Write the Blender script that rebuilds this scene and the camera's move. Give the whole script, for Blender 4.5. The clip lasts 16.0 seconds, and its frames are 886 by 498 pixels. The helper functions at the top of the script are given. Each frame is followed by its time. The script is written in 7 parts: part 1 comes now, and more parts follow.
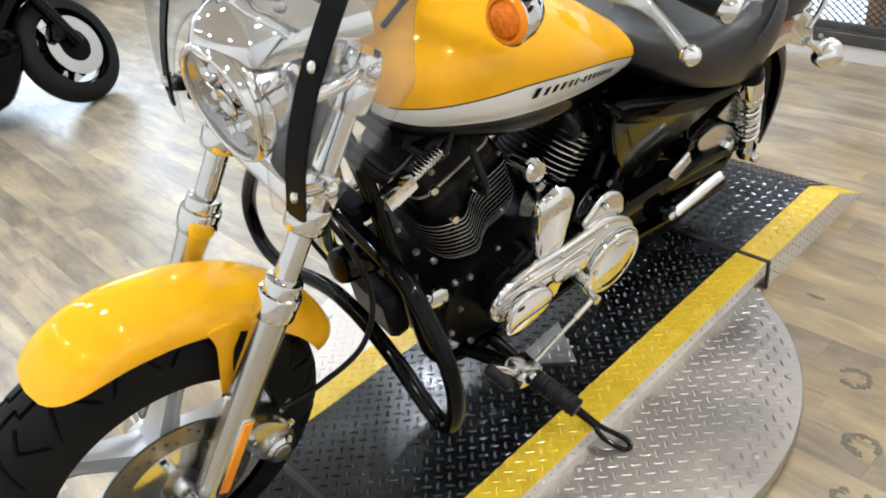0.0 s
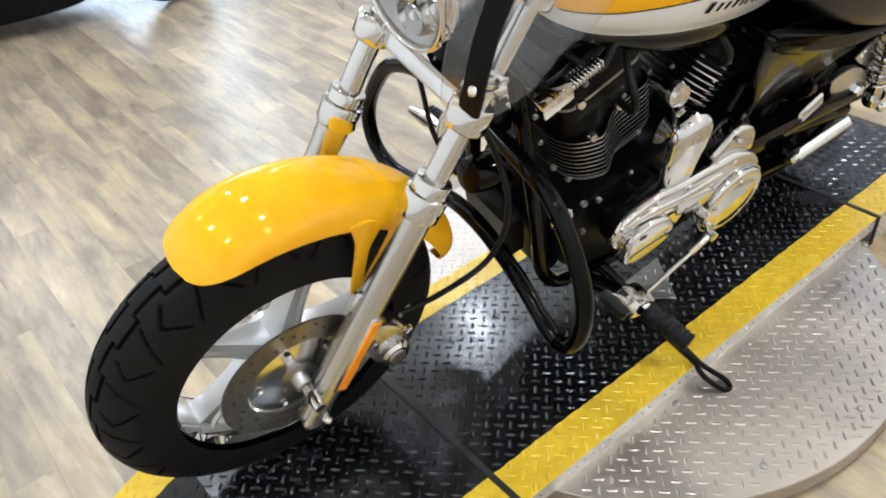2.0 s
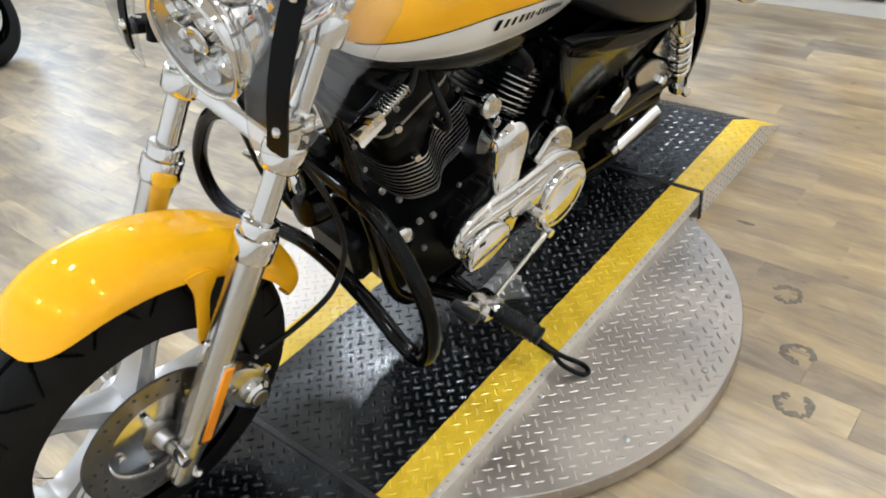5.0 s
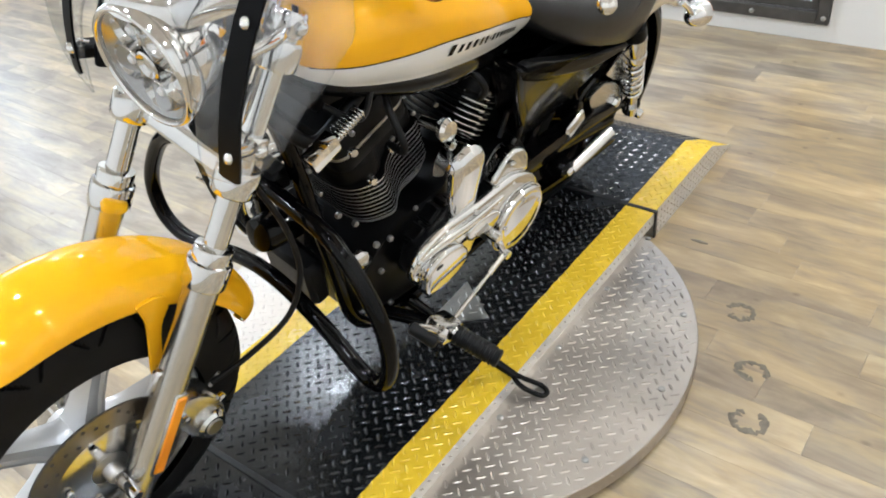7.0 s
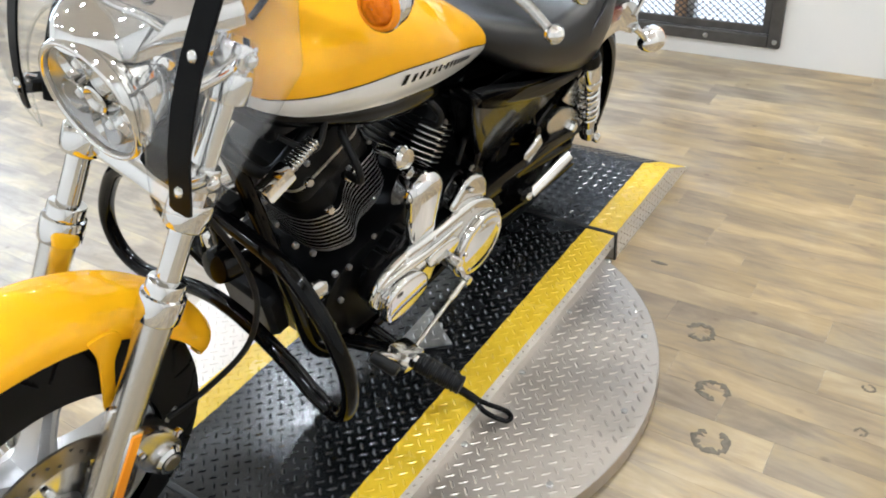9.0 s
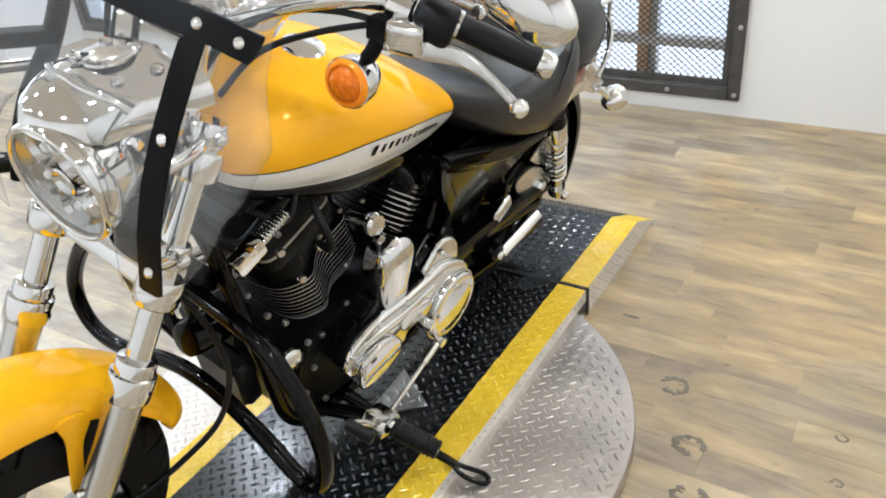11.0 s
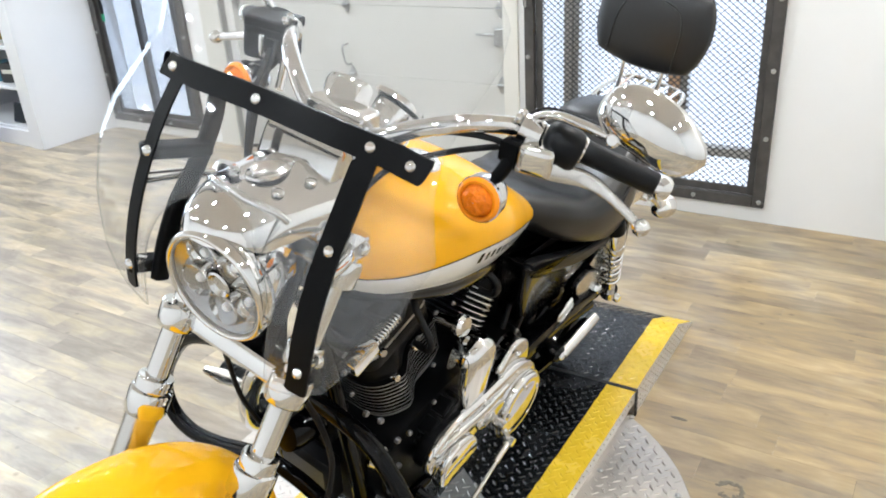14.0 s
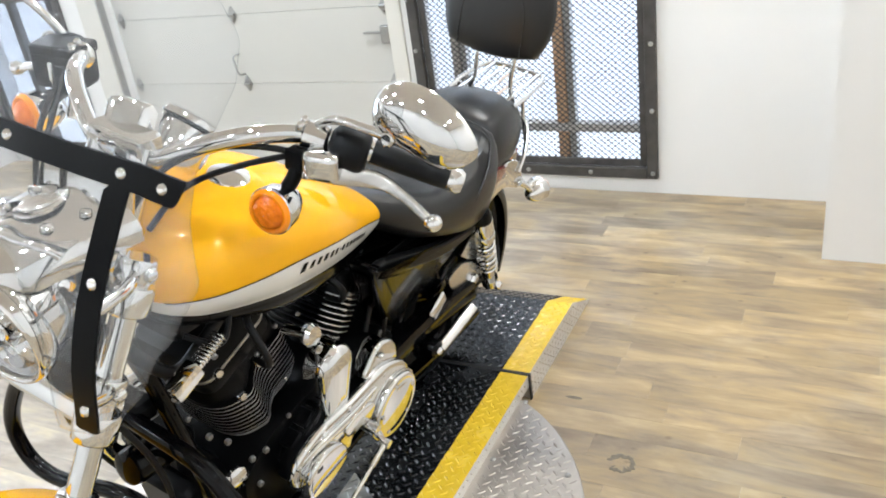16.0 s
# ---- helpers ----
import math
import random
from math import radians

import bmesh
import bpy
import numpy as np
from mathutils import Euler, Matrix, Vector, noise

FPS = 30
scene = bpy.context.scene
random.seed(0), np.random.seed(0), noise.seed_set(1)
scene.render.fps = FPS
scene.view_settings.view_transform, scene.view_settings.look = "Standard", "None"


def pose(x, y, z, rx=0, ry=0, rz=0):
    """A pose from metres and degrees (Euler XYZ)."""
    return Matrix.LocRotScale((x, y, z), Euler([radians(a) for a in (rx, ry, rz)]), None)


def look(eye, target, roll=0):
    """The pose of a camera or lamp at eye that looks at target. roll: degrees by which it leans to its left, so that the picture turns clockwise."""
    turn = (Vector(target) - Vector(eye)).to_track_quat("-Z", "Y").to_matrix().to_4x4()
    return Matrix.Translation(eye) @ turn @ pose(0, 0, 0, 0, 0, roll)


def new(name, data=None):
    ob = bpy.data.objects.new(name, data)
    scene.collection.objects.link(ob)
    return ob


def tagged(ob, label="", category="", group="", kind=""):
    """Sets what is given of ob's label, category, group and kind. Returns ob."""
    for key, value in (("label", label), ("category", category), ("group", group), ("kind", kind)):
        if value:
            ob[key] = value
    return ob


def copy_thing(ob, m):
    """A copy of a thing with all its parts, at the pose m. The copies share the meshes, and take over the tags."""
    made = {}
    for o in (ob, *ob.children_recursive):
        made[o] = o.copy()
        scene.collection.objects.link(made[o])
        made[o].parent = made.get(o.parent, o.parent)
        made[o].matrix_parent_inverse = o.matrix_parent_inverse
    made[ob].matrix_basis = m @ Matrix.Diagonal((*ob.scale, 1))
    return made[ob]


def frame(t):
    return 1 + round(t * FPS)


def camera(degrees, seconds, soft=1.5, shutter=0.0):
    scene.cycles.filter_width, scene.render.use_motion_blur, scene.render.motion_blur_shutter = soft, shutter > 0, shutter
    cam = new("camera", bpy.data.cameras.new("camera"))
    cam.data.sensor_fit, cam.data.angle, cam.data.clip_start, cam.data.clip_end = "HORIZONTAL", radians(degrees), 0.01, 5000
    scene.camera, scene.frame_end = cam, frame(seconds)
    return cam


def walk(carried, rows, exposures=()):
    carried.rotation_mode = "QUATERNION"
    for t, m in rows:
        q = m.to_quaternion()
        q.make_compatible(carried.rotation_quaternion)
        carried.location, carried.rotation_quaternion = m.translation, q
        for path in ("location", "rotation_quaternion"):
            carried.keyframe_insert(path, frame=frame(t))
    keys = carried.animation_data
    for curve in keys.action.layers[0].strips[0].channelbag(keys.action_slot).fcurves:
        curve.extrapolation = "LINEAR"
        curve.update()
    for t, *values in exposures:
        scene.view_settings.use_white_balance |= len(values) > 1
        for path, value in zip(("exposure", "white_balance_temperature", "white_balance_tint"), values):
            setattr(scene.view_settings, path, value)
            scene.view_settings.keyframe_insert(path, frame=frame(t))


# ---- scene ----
cam = camera(58.0, 16.0, 1.9)
PATH = [
    (0, (-1.828, -0.8, 1.468), (-0.76, 0.488, 0.373), -8.6),
    (0.5, (-1.866, -0.735, 1.487), (-0.625, 0.447, 0.457), -6.2),
    (1, (-1.901, -0.718, 1.479), (-0.606, 0.379, 0.421), -5.2),
    (1.5, (-1.932, -0.707, 1.453), (-0.792, 0.448, 0.285), -5.4),
    (2, (-1.967, -0.676, 1.432), (-1.025, 0.605, 0.218), -5.4),
    (2.5, (-1.969, -0.662, 1.447), (-1.084, 0.626, 0.199), -4.6),
    (3, (-1.958, -0.686, 1.456), (-0.965, 0.58, 0.269), -6.5),
    (3.5, (-1.938, -0.701, 1.453), (-0.862, 0.492, 0.262), -6.4),
    (4, (-1.93, -0.716, 1.462), (-0.809, 0.456, 0.291), -6.1),
    (4.5, (-1.93, -0.745, 1.459), (-0.793, 0.396, 0.273), -7.4),
    (4.7, (-1.93, -0.761, 1.454), (-0.784, 0.358, 0.256), -7.8),
    (6.8, (-1.919, -0.765, 1.465), (-0.661, 0.276, 0.31), -6.2),
    (7, (-1.918, -0.762, 1.46), (-0.672, 0.277, 0.291), -6.4),
    (7.5, (-1.909, -0.772, 1.469), (-0.609, 0.242, 0.337), -6.4),
    (8, (-1.911, -0.781, 1.467), (-0.586, 0.205, 0.338), -6.2),
    (8.5, (-1.913, -0.773, 1.465), (-0.601, 0.221, 0.33), -5.8),
    (9, (-1.904, -0.777, 1.464), (-0.583, 0.215, 0.337), -5.9),
    (9.5, (-1.91, -0.754, 1.485), (-0.538, 0.24, 0.422), -5.3),
    (10, (-1.921, -0.742, 1.494), (-0.512, 0.231, 0.461), -5.9),
    (10.2, (-1.915, -0.748, 1.494), (-0.498, 0.213, 0.46), -5.9),
    (12.5, (-1.881, -0.791, 1.508), (-0.468, 0.232, 0.531), -5.7),
    (13, (-1.935, -0.716, 1.545), (-0.507, 0.359, 0.649), -6.2),
    (13.5, (-2.001, -0.65, 1.563), (-0.537, 0.41, 0.706), -5.6),
    (14, (-2.031, -0.636, 1.567), (-0.506, 0.35, 0.729), -3.7),
    (14.5, (-2.032, -0.684, 1.582), (-0.511, 0.35, 0.794), -6.0),
    (15, (-1.98, -0.798, 1.584), (-0.503, 0.276, 0.769), -6.4),
    (15.5, (-1.927, -0.846, 1.578), (-0.429, 0.193, 0.755), -7.1),
    (16, (-1.903, -0.832, 1.554), (-0.329, 0.053, 0.693), -8.3),
]
walk(cam, [(t, look(eye, target, roll)) for t, eye, target, roll in PATH], [(0.0, -0.32, 5790, 8), (1.0, -0.18, 5790, 8), (2.0, -0.31, 5790, 8), (4.7, -0.40, 5790, 8), (7.0, -0.30, 5790, 8), (8.0, -0.23, 5790, 8), (10.0, -0.23, 5790, 8), (12.5, -0.34, 5790, 8), (14.0, -0.18, 5790, 8), (16.0, -0.14, 5790, 8)])

# ---- light ----
world = bpy.data.worlds.new("showroom_world")
scene.world = world
world.use_nodes = True
wn = world.node_tree.nodes
sky = wn.new("ShaderNodeTexSky")
sky.sky_type = "NISHITA"
sky.sun_disc = False
sky.sun_elevation, sky.sun_rotation = radians(40), radians(80)
world.node_tree.links.new(sky.outputs[0], wn["Background"].inputs[0])
wn["Background"].inputs[1].default_value = 0.12
scene.view_settings.exposure = 0.0
ROOM_X0, ROOM_X1, ROOM_Y0, ROOM_Y1, ROOM_H = -4.2, 1.70, -3.2, 7.4, 3.1


def area(name, m, sx, sy, watts, colour=(1, 1, 1), shape="RECTANGLE"):
    d = bpy.data.lights.new(name, "AREA")
    d.shape, d.size, d.size_y, d.energy, d.color = shape, sx, sy, watts, colour
    ob = new(name, d)
    ob.matrix_world = m
    return ob


# ---- materials ----
def mat(name, colour, rough=0.5, metal=0.0, coat=0.0, var=0.0, var_scale=8.0, bump=0.0, bump_scale=200.0, bump_dist=0.001, rough_var=0.0, spec=0.5):
    m = bpy.data.materials.new(name)
    m.use_nodes = True
    nt = m.node_tree
    n, b = nt.nodes, nt.nodes["Principled BSDF"]
    b.inputs["Base Color"].default_value = (*colour, 1)
    b.inputs["Roughness"].default_value = rough
    b.inputs["Metallic"].default_value = metal
    b.inputs["Coat Weight"].default_value = coat
    b.inputs["Coat Roughness"].default_value = 0.015
    b.inputs["Specular IOR Level"].default_value = spec
    tc = n.new("ShaderNodeTexCoord")
    if var or rough_var:
        nz = n.new("ShaderNodeTexNoise")
        nz.inputs["Scale"].default_value, nz.inputs["Detail"].default_value = var_scale, 6
        nt.links.new(tc.outputs["Object"], nz.inputs["Vector"])
        if var:
            mx = n.new("ShaderNodeMix")
            mx.data_type = "RGBA"
            mx.inputs["A"].default_value = (*[max(0, c * (1 - var)) for c in colour], 1)
            mx.inputs["B"].default_value = (*[min(1, c * (1 + var)) for c in colour], 1)
            nt.links.new(nz.outputs[0], mx.inputs["Factor"])
            nt.links.new(mx.outputs["Result"], b.inputs["Base Color"])
        if rough_var:
            mr = n.new("ShaderNodeMapRange")
            mr.inputs["From Min"].default_value, mr.inputs["From Max"].default_value = 0.3, 0.7
            mr.inputs["To Min"].default_value, mr.inputs["To Max"].default_value = max(0, rough - rough_var), rough + rough_var
            nt.links.new(nz.outputs[0], mr.inputs[0])
            nt.links.new(mr.outputs[0], b.inputs["Roughness"])
    if bump:
        nb = n.new("ShaderNodeTexNoise")
        nb.inputs["Scale"].default_value, nb.inputs["Detail"].default_value = bump_scale, 3
        nt.links.new(tc.outputs["Object"], nb.inputs["Vector"])
        bp = n.new("ShaderNodeBump")
        bp.inputs["Strength"].default_value, bp.inputs["Distance"].default_value = bump, bump_dist
        nt.links.new(nb.outputs[0], bp.inputs["Height"])
        nt.links.new(bp.outputs[0], b.inputs["Normal"])
    return m


def glass(name, colour=(1, 1, 1), rough=0.0, ior=1.45, sheen=0.5, haze=0.0, haze_colour=(0.85, 0.86, 0.88)):
    """Thin clear sheet: mostly see-through, with a mirror sheen that grows at a slant."""
    m = bpy.data.materials.new(name)
    m.use_nodes = True
    nt = m.node_tree
    n = nt.nodes
    n.remove(n["Principled BSDF"])
    tr, gl, mx, lw = n.new("ShaderNodeBsdfTransparent"), n.new("ShaderNodeBsdfGlossy"), n.new("ShaderNodeMixShader"), n.new("ShaderNodeLayerWeight")
    pw, fr = n.new("ShaderNodeMath"), n.new("ShaderNodeMath")
    pw.operation, fr.operation = "POWER", "MULTIPLY_ADD"
    lw.inputs[0].default_value, pw.inputs[1].default_value = 0.5, 4.5
    r0 = ((ior - 1) / (ior + 1)) ** 2
    fr.inputs[1].default_value, fr.inputs[2].default_value = sheen, r0
    nt.links.new(lw.outputs["Facing"], pw.inputs[0])
    nt.links.new(pw.outputs[0], fr.inputs[0])
    tr.inputs[0].default_value = (*colour, 1)
    gl.inputs["Roughness"].default_value = rough
    nt.links.new(fr.outputs[0], mx.inputs[0])
    if haze:
        # fine dust and scratches, plus pale reflections put in as diffuse colour
        df, hm = n.new("ShaderNodeBsdfDiffuse"), n.new("ShaderNodeMixShader")
        df.inputs[0].default_value = (*haze_colour, 1)
        hm.inputs[0].default_value = haze
        nt.links.new(tr.outputs[0], hm.inputs[1])
        nt.links.new(df.outputs[0], hm.inputs[2])
        nt.links.new(hm.outputs[0], mx.inputs[1])
    else:
        nt.links.new(tr.outputs[0], mx.inputs[1])
    nt.links.new(gl.outputs[0], mx.inputs[2])
    nt.links.new(mx.outputs[0], n["Material Output"].inputs[0])
    return m


def glow(name, colour, strength):
    m = bpy.data.materials.new(name)
    m.use_nodes = True
    b = m.node_tree.nodes["Principled BSDF"]
    b.inputs["Base Color"].default_value = (*colour, 1)
    b.inputs["Emission Color"].default_value = (*colour, 1)
    b.inputs["Emission Strength"].default_value = strength
    return m


YELLOW = mat("yellow_paint", (0.93, 0.455, 0.004), 0.6, 0.0, 0.7, var=0.03, var_scale=60, spec=0.0)
WHITE_PAINT = mat("white_paint", (0.80, 0.79, 0.76), 0.5, 0.0, 1.0, var=0.02, var_scale=40)
BLACK_PAINT = mat("gloss_black_paint", (0.0015, 0.0015, 0.0016), 0.16, 0.0, 0.30, var=0.2, var_scale=30, spec=0.03)
BLACK_ENGINE = mat("black_wrinkle_engine_paint", (0.0020, 0.0020, 0.0022), 0.36, 0.0, 0.0, var=0.3, var_scale=50, bump=0.2, bump_scale=900, spec=0.13)
BLACK_SATIN = mat("satin_black_metal", (0.0028, 0.0028, 0.003), 0.34, 0.0, 0.0, var=0.25, var_scale=30, bump=0.1, bump_scale=500, spec=0.10)
BLACK_PLASTIC = mat("black_plastic", (0.005, 0.005, 0.0055), 0.42, var=0.2, var_scale=40, bump=0.2, bump_scale=600, spec=0.18)
CHROME = mat("chrome", (0.72, 0.72, 0.715), 0.045, 1.0, rough_var=0.02, var_scale=15)
ALUMINIUM = mat("satin_aluminium", (0.62, 0.61, 0.59), 0.24, 1.0, var=0.02, var_scale=40)
WHEEL_SILVER = mat("cast_wheel_silver", (0.66, 0.66, 0.67), 0.24, 0.65, var=0.03, var_scale=60)
POLISHED = mat("polished_aluminium", (0.75, 0.74, 0.72), 0.14, 1.0, rough_var=0.05, var_scale=20)
STEEL = mat("brushed_steel", (0.45, 0.44, 0.42), 0.3, 1.0, var=0.12, var_scale=90)
RUBBER = mat("tyre_rubber", (0.0065, 0.0065, 0.0066), 0.60, var=0.35, var_scale=25, bump=0.35, bump_scale=350, spec=0.16)
# tyre rubber again, darkened: the shade inside the tread cuts is painted
GROOVE = mat("shaded_groove_rubber", (0.0015, 0.0015, 0.0016), 0.8, var=0.2, var_scale=60, spec=0.1)
GRIP = mat("grip_rubber", (0.005, 0.005, 0.0052), 0.45, var=0.2, var_scale=50, bump=0.3, bump_scale=300, spec=0.22)
LEATHER = mat("black_vinyl", (0.0085, 0.0083, 0.0082), 0.34, var=0.2, var_scale=40, bump=0.35, bump_scale=700, bump_dist=0.0006)
# bluish haze also paints in the reflection of pale walls on the sheet
CLEAR = glass("clear_polycarbonate", (0.975, 0.978, 0.98), 0.0, 1.50, 0.3, 0.020, (0.84, 0.87, 0.93))
LENS = glass("clear_lens", (0.97, 0.975, 0.98), 0.01, 1.38, 0.12)
AMBER_LENS = mat("moulded_amber_lens", (0.95, 0.18, 0.0006), 0.14, 0.0, 0.15, var=0.45, var_scale=110, bump=0.9, bump_scale=130, bump_dist=0.006, spec=0.3)
CASE_STEEL = mat("dull_case_bolt_steel", (0.20, 0.20, 0.20), 0.32, 1.0, 0.0, var=0.3, var_scale=60)
AMBER_RIM = mat("clear_amber_rim", (1.0, 0.27, 0.0010), 0.12, 0.0, 0.15, var=0.2, var_scale=60, bump=0.3, bump_scale=140, bump_dist=0.003, spec=0.4)
AMBER = mat("dull_amber_lens", (0.50, 0.16, 0.01), 0.25, 0.0, 0.2, var=0.25, var_scale=80, bump=0.6, bump_scale=90, bump_dist=0.003)
REFLECTOR = mat("orange_reflector", (0.95, 0.31, 0.008), 0.15, 0.0, 1.0, bump=0.5, bump_scale=500)
RED = mat("red_lens", (0.16, 0.004, 0.003), 0.15, 0.0, 1.0)
TREAD_BLACK = mat("worn_black_tread_paint", (0.0055, 0.006, 0.0068), 0.23, 0.0, 0.0, var=0.5, var_scale=9, bump=0.16, bump_scale=120, rough_var=0.09, spec=0.46)
TREAD_STEEL = mat("scuffed_tread_plate", (0.485, 0.445, 0.40), 0.42, 1.0, 0.0, var=0.32, var_scale=5, bump=0.25, bump_scale=160, rough_var=0.13)
WALL = mat("white_wall_paint", (0.80, 0.79, 0.77), 0.6, var=0.025, var_scale=3, bump=0.15, bump_scale=120)
CEIL = mat("ceiling_paint", (0.74, 0.685, 0.615), 0.8, var=0.04, var_scale=4, bump=0.1, bump_scale=60)
DOOR_PANEL = mat("almond_door_skin", (0.55, 0.54, 0.50), 0.45, var=0.02, var_scale=5, bump=0.12, bump_scale=90)
GALV = mat("galvanised_steel", (0.42, 0.42, 0.41), 0.42, 1.0, var=0.2, var_scale=80)
FRAME_STEEL = mat("dark_rusty_steel", (0.085, 0.08, 0.075), 0.5, 0.5, var=0.5, var_scale=14, bump=0.3, bump_scale=90)
WOOD_POST = mat("raw_timber", (0.58, 0.36, 0.20), 0.6, var=0.3, var_scale=18, bump=0.2, bump_scale=80)
# near-black for holes, slots and floor joints; the shade inside holes is painted
DARK_HOLE = mat("dark_hole_and_joint", (0.03, 0.025, 0.02), 0.8, var=0.4, var_scale=60)
SHELF_WHITE = mat("white_laminate", (0.76, 0.76, 0.77), 0.4, var=0.02, var_scale=5)


# ---- mesh helpers ----
def finish(name, bm, material, parent=None, label="", smooth=40, m=None):
    me = bpy.data.meshes.new(name)
    bmesh.ops.recalc_face_normals(bm, faces=bm.faces)
    bm.to_mesh(me)
    bm.free()
    if smooth:
        me.polygons.foreach_set("use_smooth", [True] * len(me.polygons))
        me.set_sharp_from_angle(angle=radians(smooth))
    for k in (material if isinstance(material, (list, tuple)) else [material]):
        me.materials.append(k)
    ob = new(name, me)
    if parent:
        ob.parent = parent
    if m is not None:
        ob.matrix_local = m
    if label:
        ob["label"] = label
    return ob


def part(name, bm, material, parent, label="", smooth=40):
    return finish(name, bm, material, parent, label, smooth)


def thing(name, label, category, m=None, group="", kind=""):
    ob = new(name)
    if m is not None:
        ob.matrix_world = m
    return tagged(ob, label, category, group, kind)


def bolts(name, spots, axis, r, h, material, parent, label="", n=6):
    """Single bolts or domes, each an object on one shared mesh."""
    bm = lathe([(0, r), (h * 0.7, r), (h, r * 0.7)], (0, 0, 0), Vector(axis).normalized(), n)
    first = part(name, bm, material, parent, label)
    first.location = spots[0]
    for q in spots[1:]:
        o = new(name, first.data)
        o.parent, o.location = parent, q
        if label:
            o["label"] = label


def V(*a):
    return Vector(a)


def box(c, size, bevel=0.0, rot=None, bm=None, seg=1):
    bm2 = bmesh.new()
    bmesh.ops.create_cube(bm2, size=1.0)
    bmesh.ops.scale(bm2, vec=size, verts=bm2.verts)
    if bevel:
        bmesh.ops.bevel(bm2, geom=list(bm2.edges), offset=bevel, segments=seg, affect="EDGES", profile=0.7)
    mm = Matrix.Translation(c) @ (rot.to_4x4() if rot is not None else Matrix.Identity(4))
    bmesh.ops.transform(bm2, matrix=mm, verts=bm2.verts)
    return merge(bm, bm2)


def merge(bm, bm2):
    if bm is None:
        return bm2
    me = bpy.data.meshes.new("tmp")
    bm2.to_mesh(me)
    bm2.free()
    bm.from_mesh(me)
    bpy.data.meshes.remove(me)
    return bm


def curve_points(pts, per=8, closed=False):
    """A smooth line through the points (Catmull-Rom)."""
    p = [Vector(q) for q in pts]
    n = len(p)
    if n < 3:
        return p
    out = []
    for i in range(n if closed else n - 1):
        a, b, c, d = (p[(i + k) % n] if closed else p[min(max(i + k, 0), n - 1)] for k in (-1, 0, 1, 2))
        for s in range(per):
            t = s / per
            out.append(0.5 * (2 * b + (c - a) * t + (2 * a - 5 * b + 4 * c - d) * t * t + (3 * b - a - 3 * c + d) * t ** 3))
    if not closed:
        out.append(p[-1])
    return out


def rings_mesh(rings, closed=False, caps=True, bm=None):
    bm = bm or bmesh.new()
    vs = [[bm.verts.new(q) for q in r] for r in rings]
    n = len(vs[0])
    for i in range(len(vs) if closed else len(vs) - 1):
        a, b = vs[i], vs[(i + 1) % len(vs)]
        for j in range(n):
            bm.faces.new((a[j], a[(j + 1) % n], b[(j + 1) % n], b[j]))
    if caps and not closed:
        bm.faces.new(vs[0][::-1])
        bm.faces.new(vs[-1])
    return bm


def tube(pts, r, n=14, per=8, closed=False, bm=None, straight=False):
    """A round bar along a smooth line; r is one radius or one for each given point."""
    if straight:
        p = [Vector(q) for q in pts]
        rad = [r] * len(p) if isinstance(r, (int, float)) else list(r)
    else:
        p = curve_points(pts, per, closed)
        if isinstance(r, (int, float)):
            rad = [r] * len(p)
        else:
            rad = [r[min(i // per, len(r) - 1)] + (r[min(i // per + 1, len(r) - 1)] - r[min(i // per, len(r) - 1)]) * (i % per) / per for i in range(len(p))]
    rings, side = [], None
    m = len(p)
    for i, q in enumerate(p):
        a = p[(i - 1) % m] if closed else p[max(i - 1, 0)]
        b = p[(i + 1) % m] if closed else p[min(i + 1, m - 1)]
        t = (b - a).normalized()
        if side is None:
            side = t.cross(Vector((0, 0, 1)) if abs(t.z) < 0.9 else Vector((1, 0, 0))).normalized()
        side = (side - t * side.dot(t)).normalized()
        up = t.cross(side)
        rings.append([q + (side * math.cos(k) + up * math.sin(k)) * rad[i] for k in (2 * math.pi * j / n for j in range(n))])
    return rings_mesh(rings, closed=closed, bm=bm)


def lathe(profile, origin, axis, n=32, bm=None, caps=True):
    """A turned body: profile rows are (distance along the axis, radius)."""
    ax = Vector(axis).normalized()
    u = ax.cross(Vector((0, 0, 1)) if abs(ax.z) < 0.9 else Vector((1, 0, 0))).normalized()
    w = ax.cross(u)
    o = Vector(origin)
    rings = [[o + ax * h + (u * math.cos(k) + w * math.sin(k)) * max(r, 1e-4) for k in (2 * math.pi * j / n for j in range(n))] for h, r in profile]
    return rings_mesh(rings, caps=caps, bm=bm)


def bolt(bm, at, axis, r=0.006, h=0.005, n=6):
    ax = Vector(axis).normalized()
    return lathe([(0, r), (h * 0.7, r), (h, r * 0.7)], at, ax, n, bm)


def dome(bm, at, axis, r=0.008, h=0.005, n=14):
    return lathe([(0, r), (h * 0.5, r * 0.9), (h * 0.85, r * 0.55), (h, r * 0.15)], at, axis, n, bm)


def prism(outline, y0, y1, bevel=0.0, bm=None, seg=2):
    """A plate in the x-z plane between two depths y."""
    bm2 = bmesh.new()
    a = [bm2.verts.new((x, y0, z)) for x, z in outline]
    b = [bm2.verts.new((x, y1, z)) for x, z in outline]
    n = len(a)
    for i in range(n):
        bm2.faces.new((a[i], a[(i + 1) % n], b[(i + 1) % n], b[i]))
    f1, f2 = bm2.faces.new(a[::-1]), bm2.faces.new(b)
    bmesh.ops.recalc_face_normals(bm2, faces=bm2.faces)
    if bevel:
        rim = list({e for f in (f1, f2) for e in f.edges})
        bmesh.ops.bevel(bm2, geom=rim, offset=bevel, segments=seg, affect="EDGES", profile=0.6)
    return merge(bm, bm2)


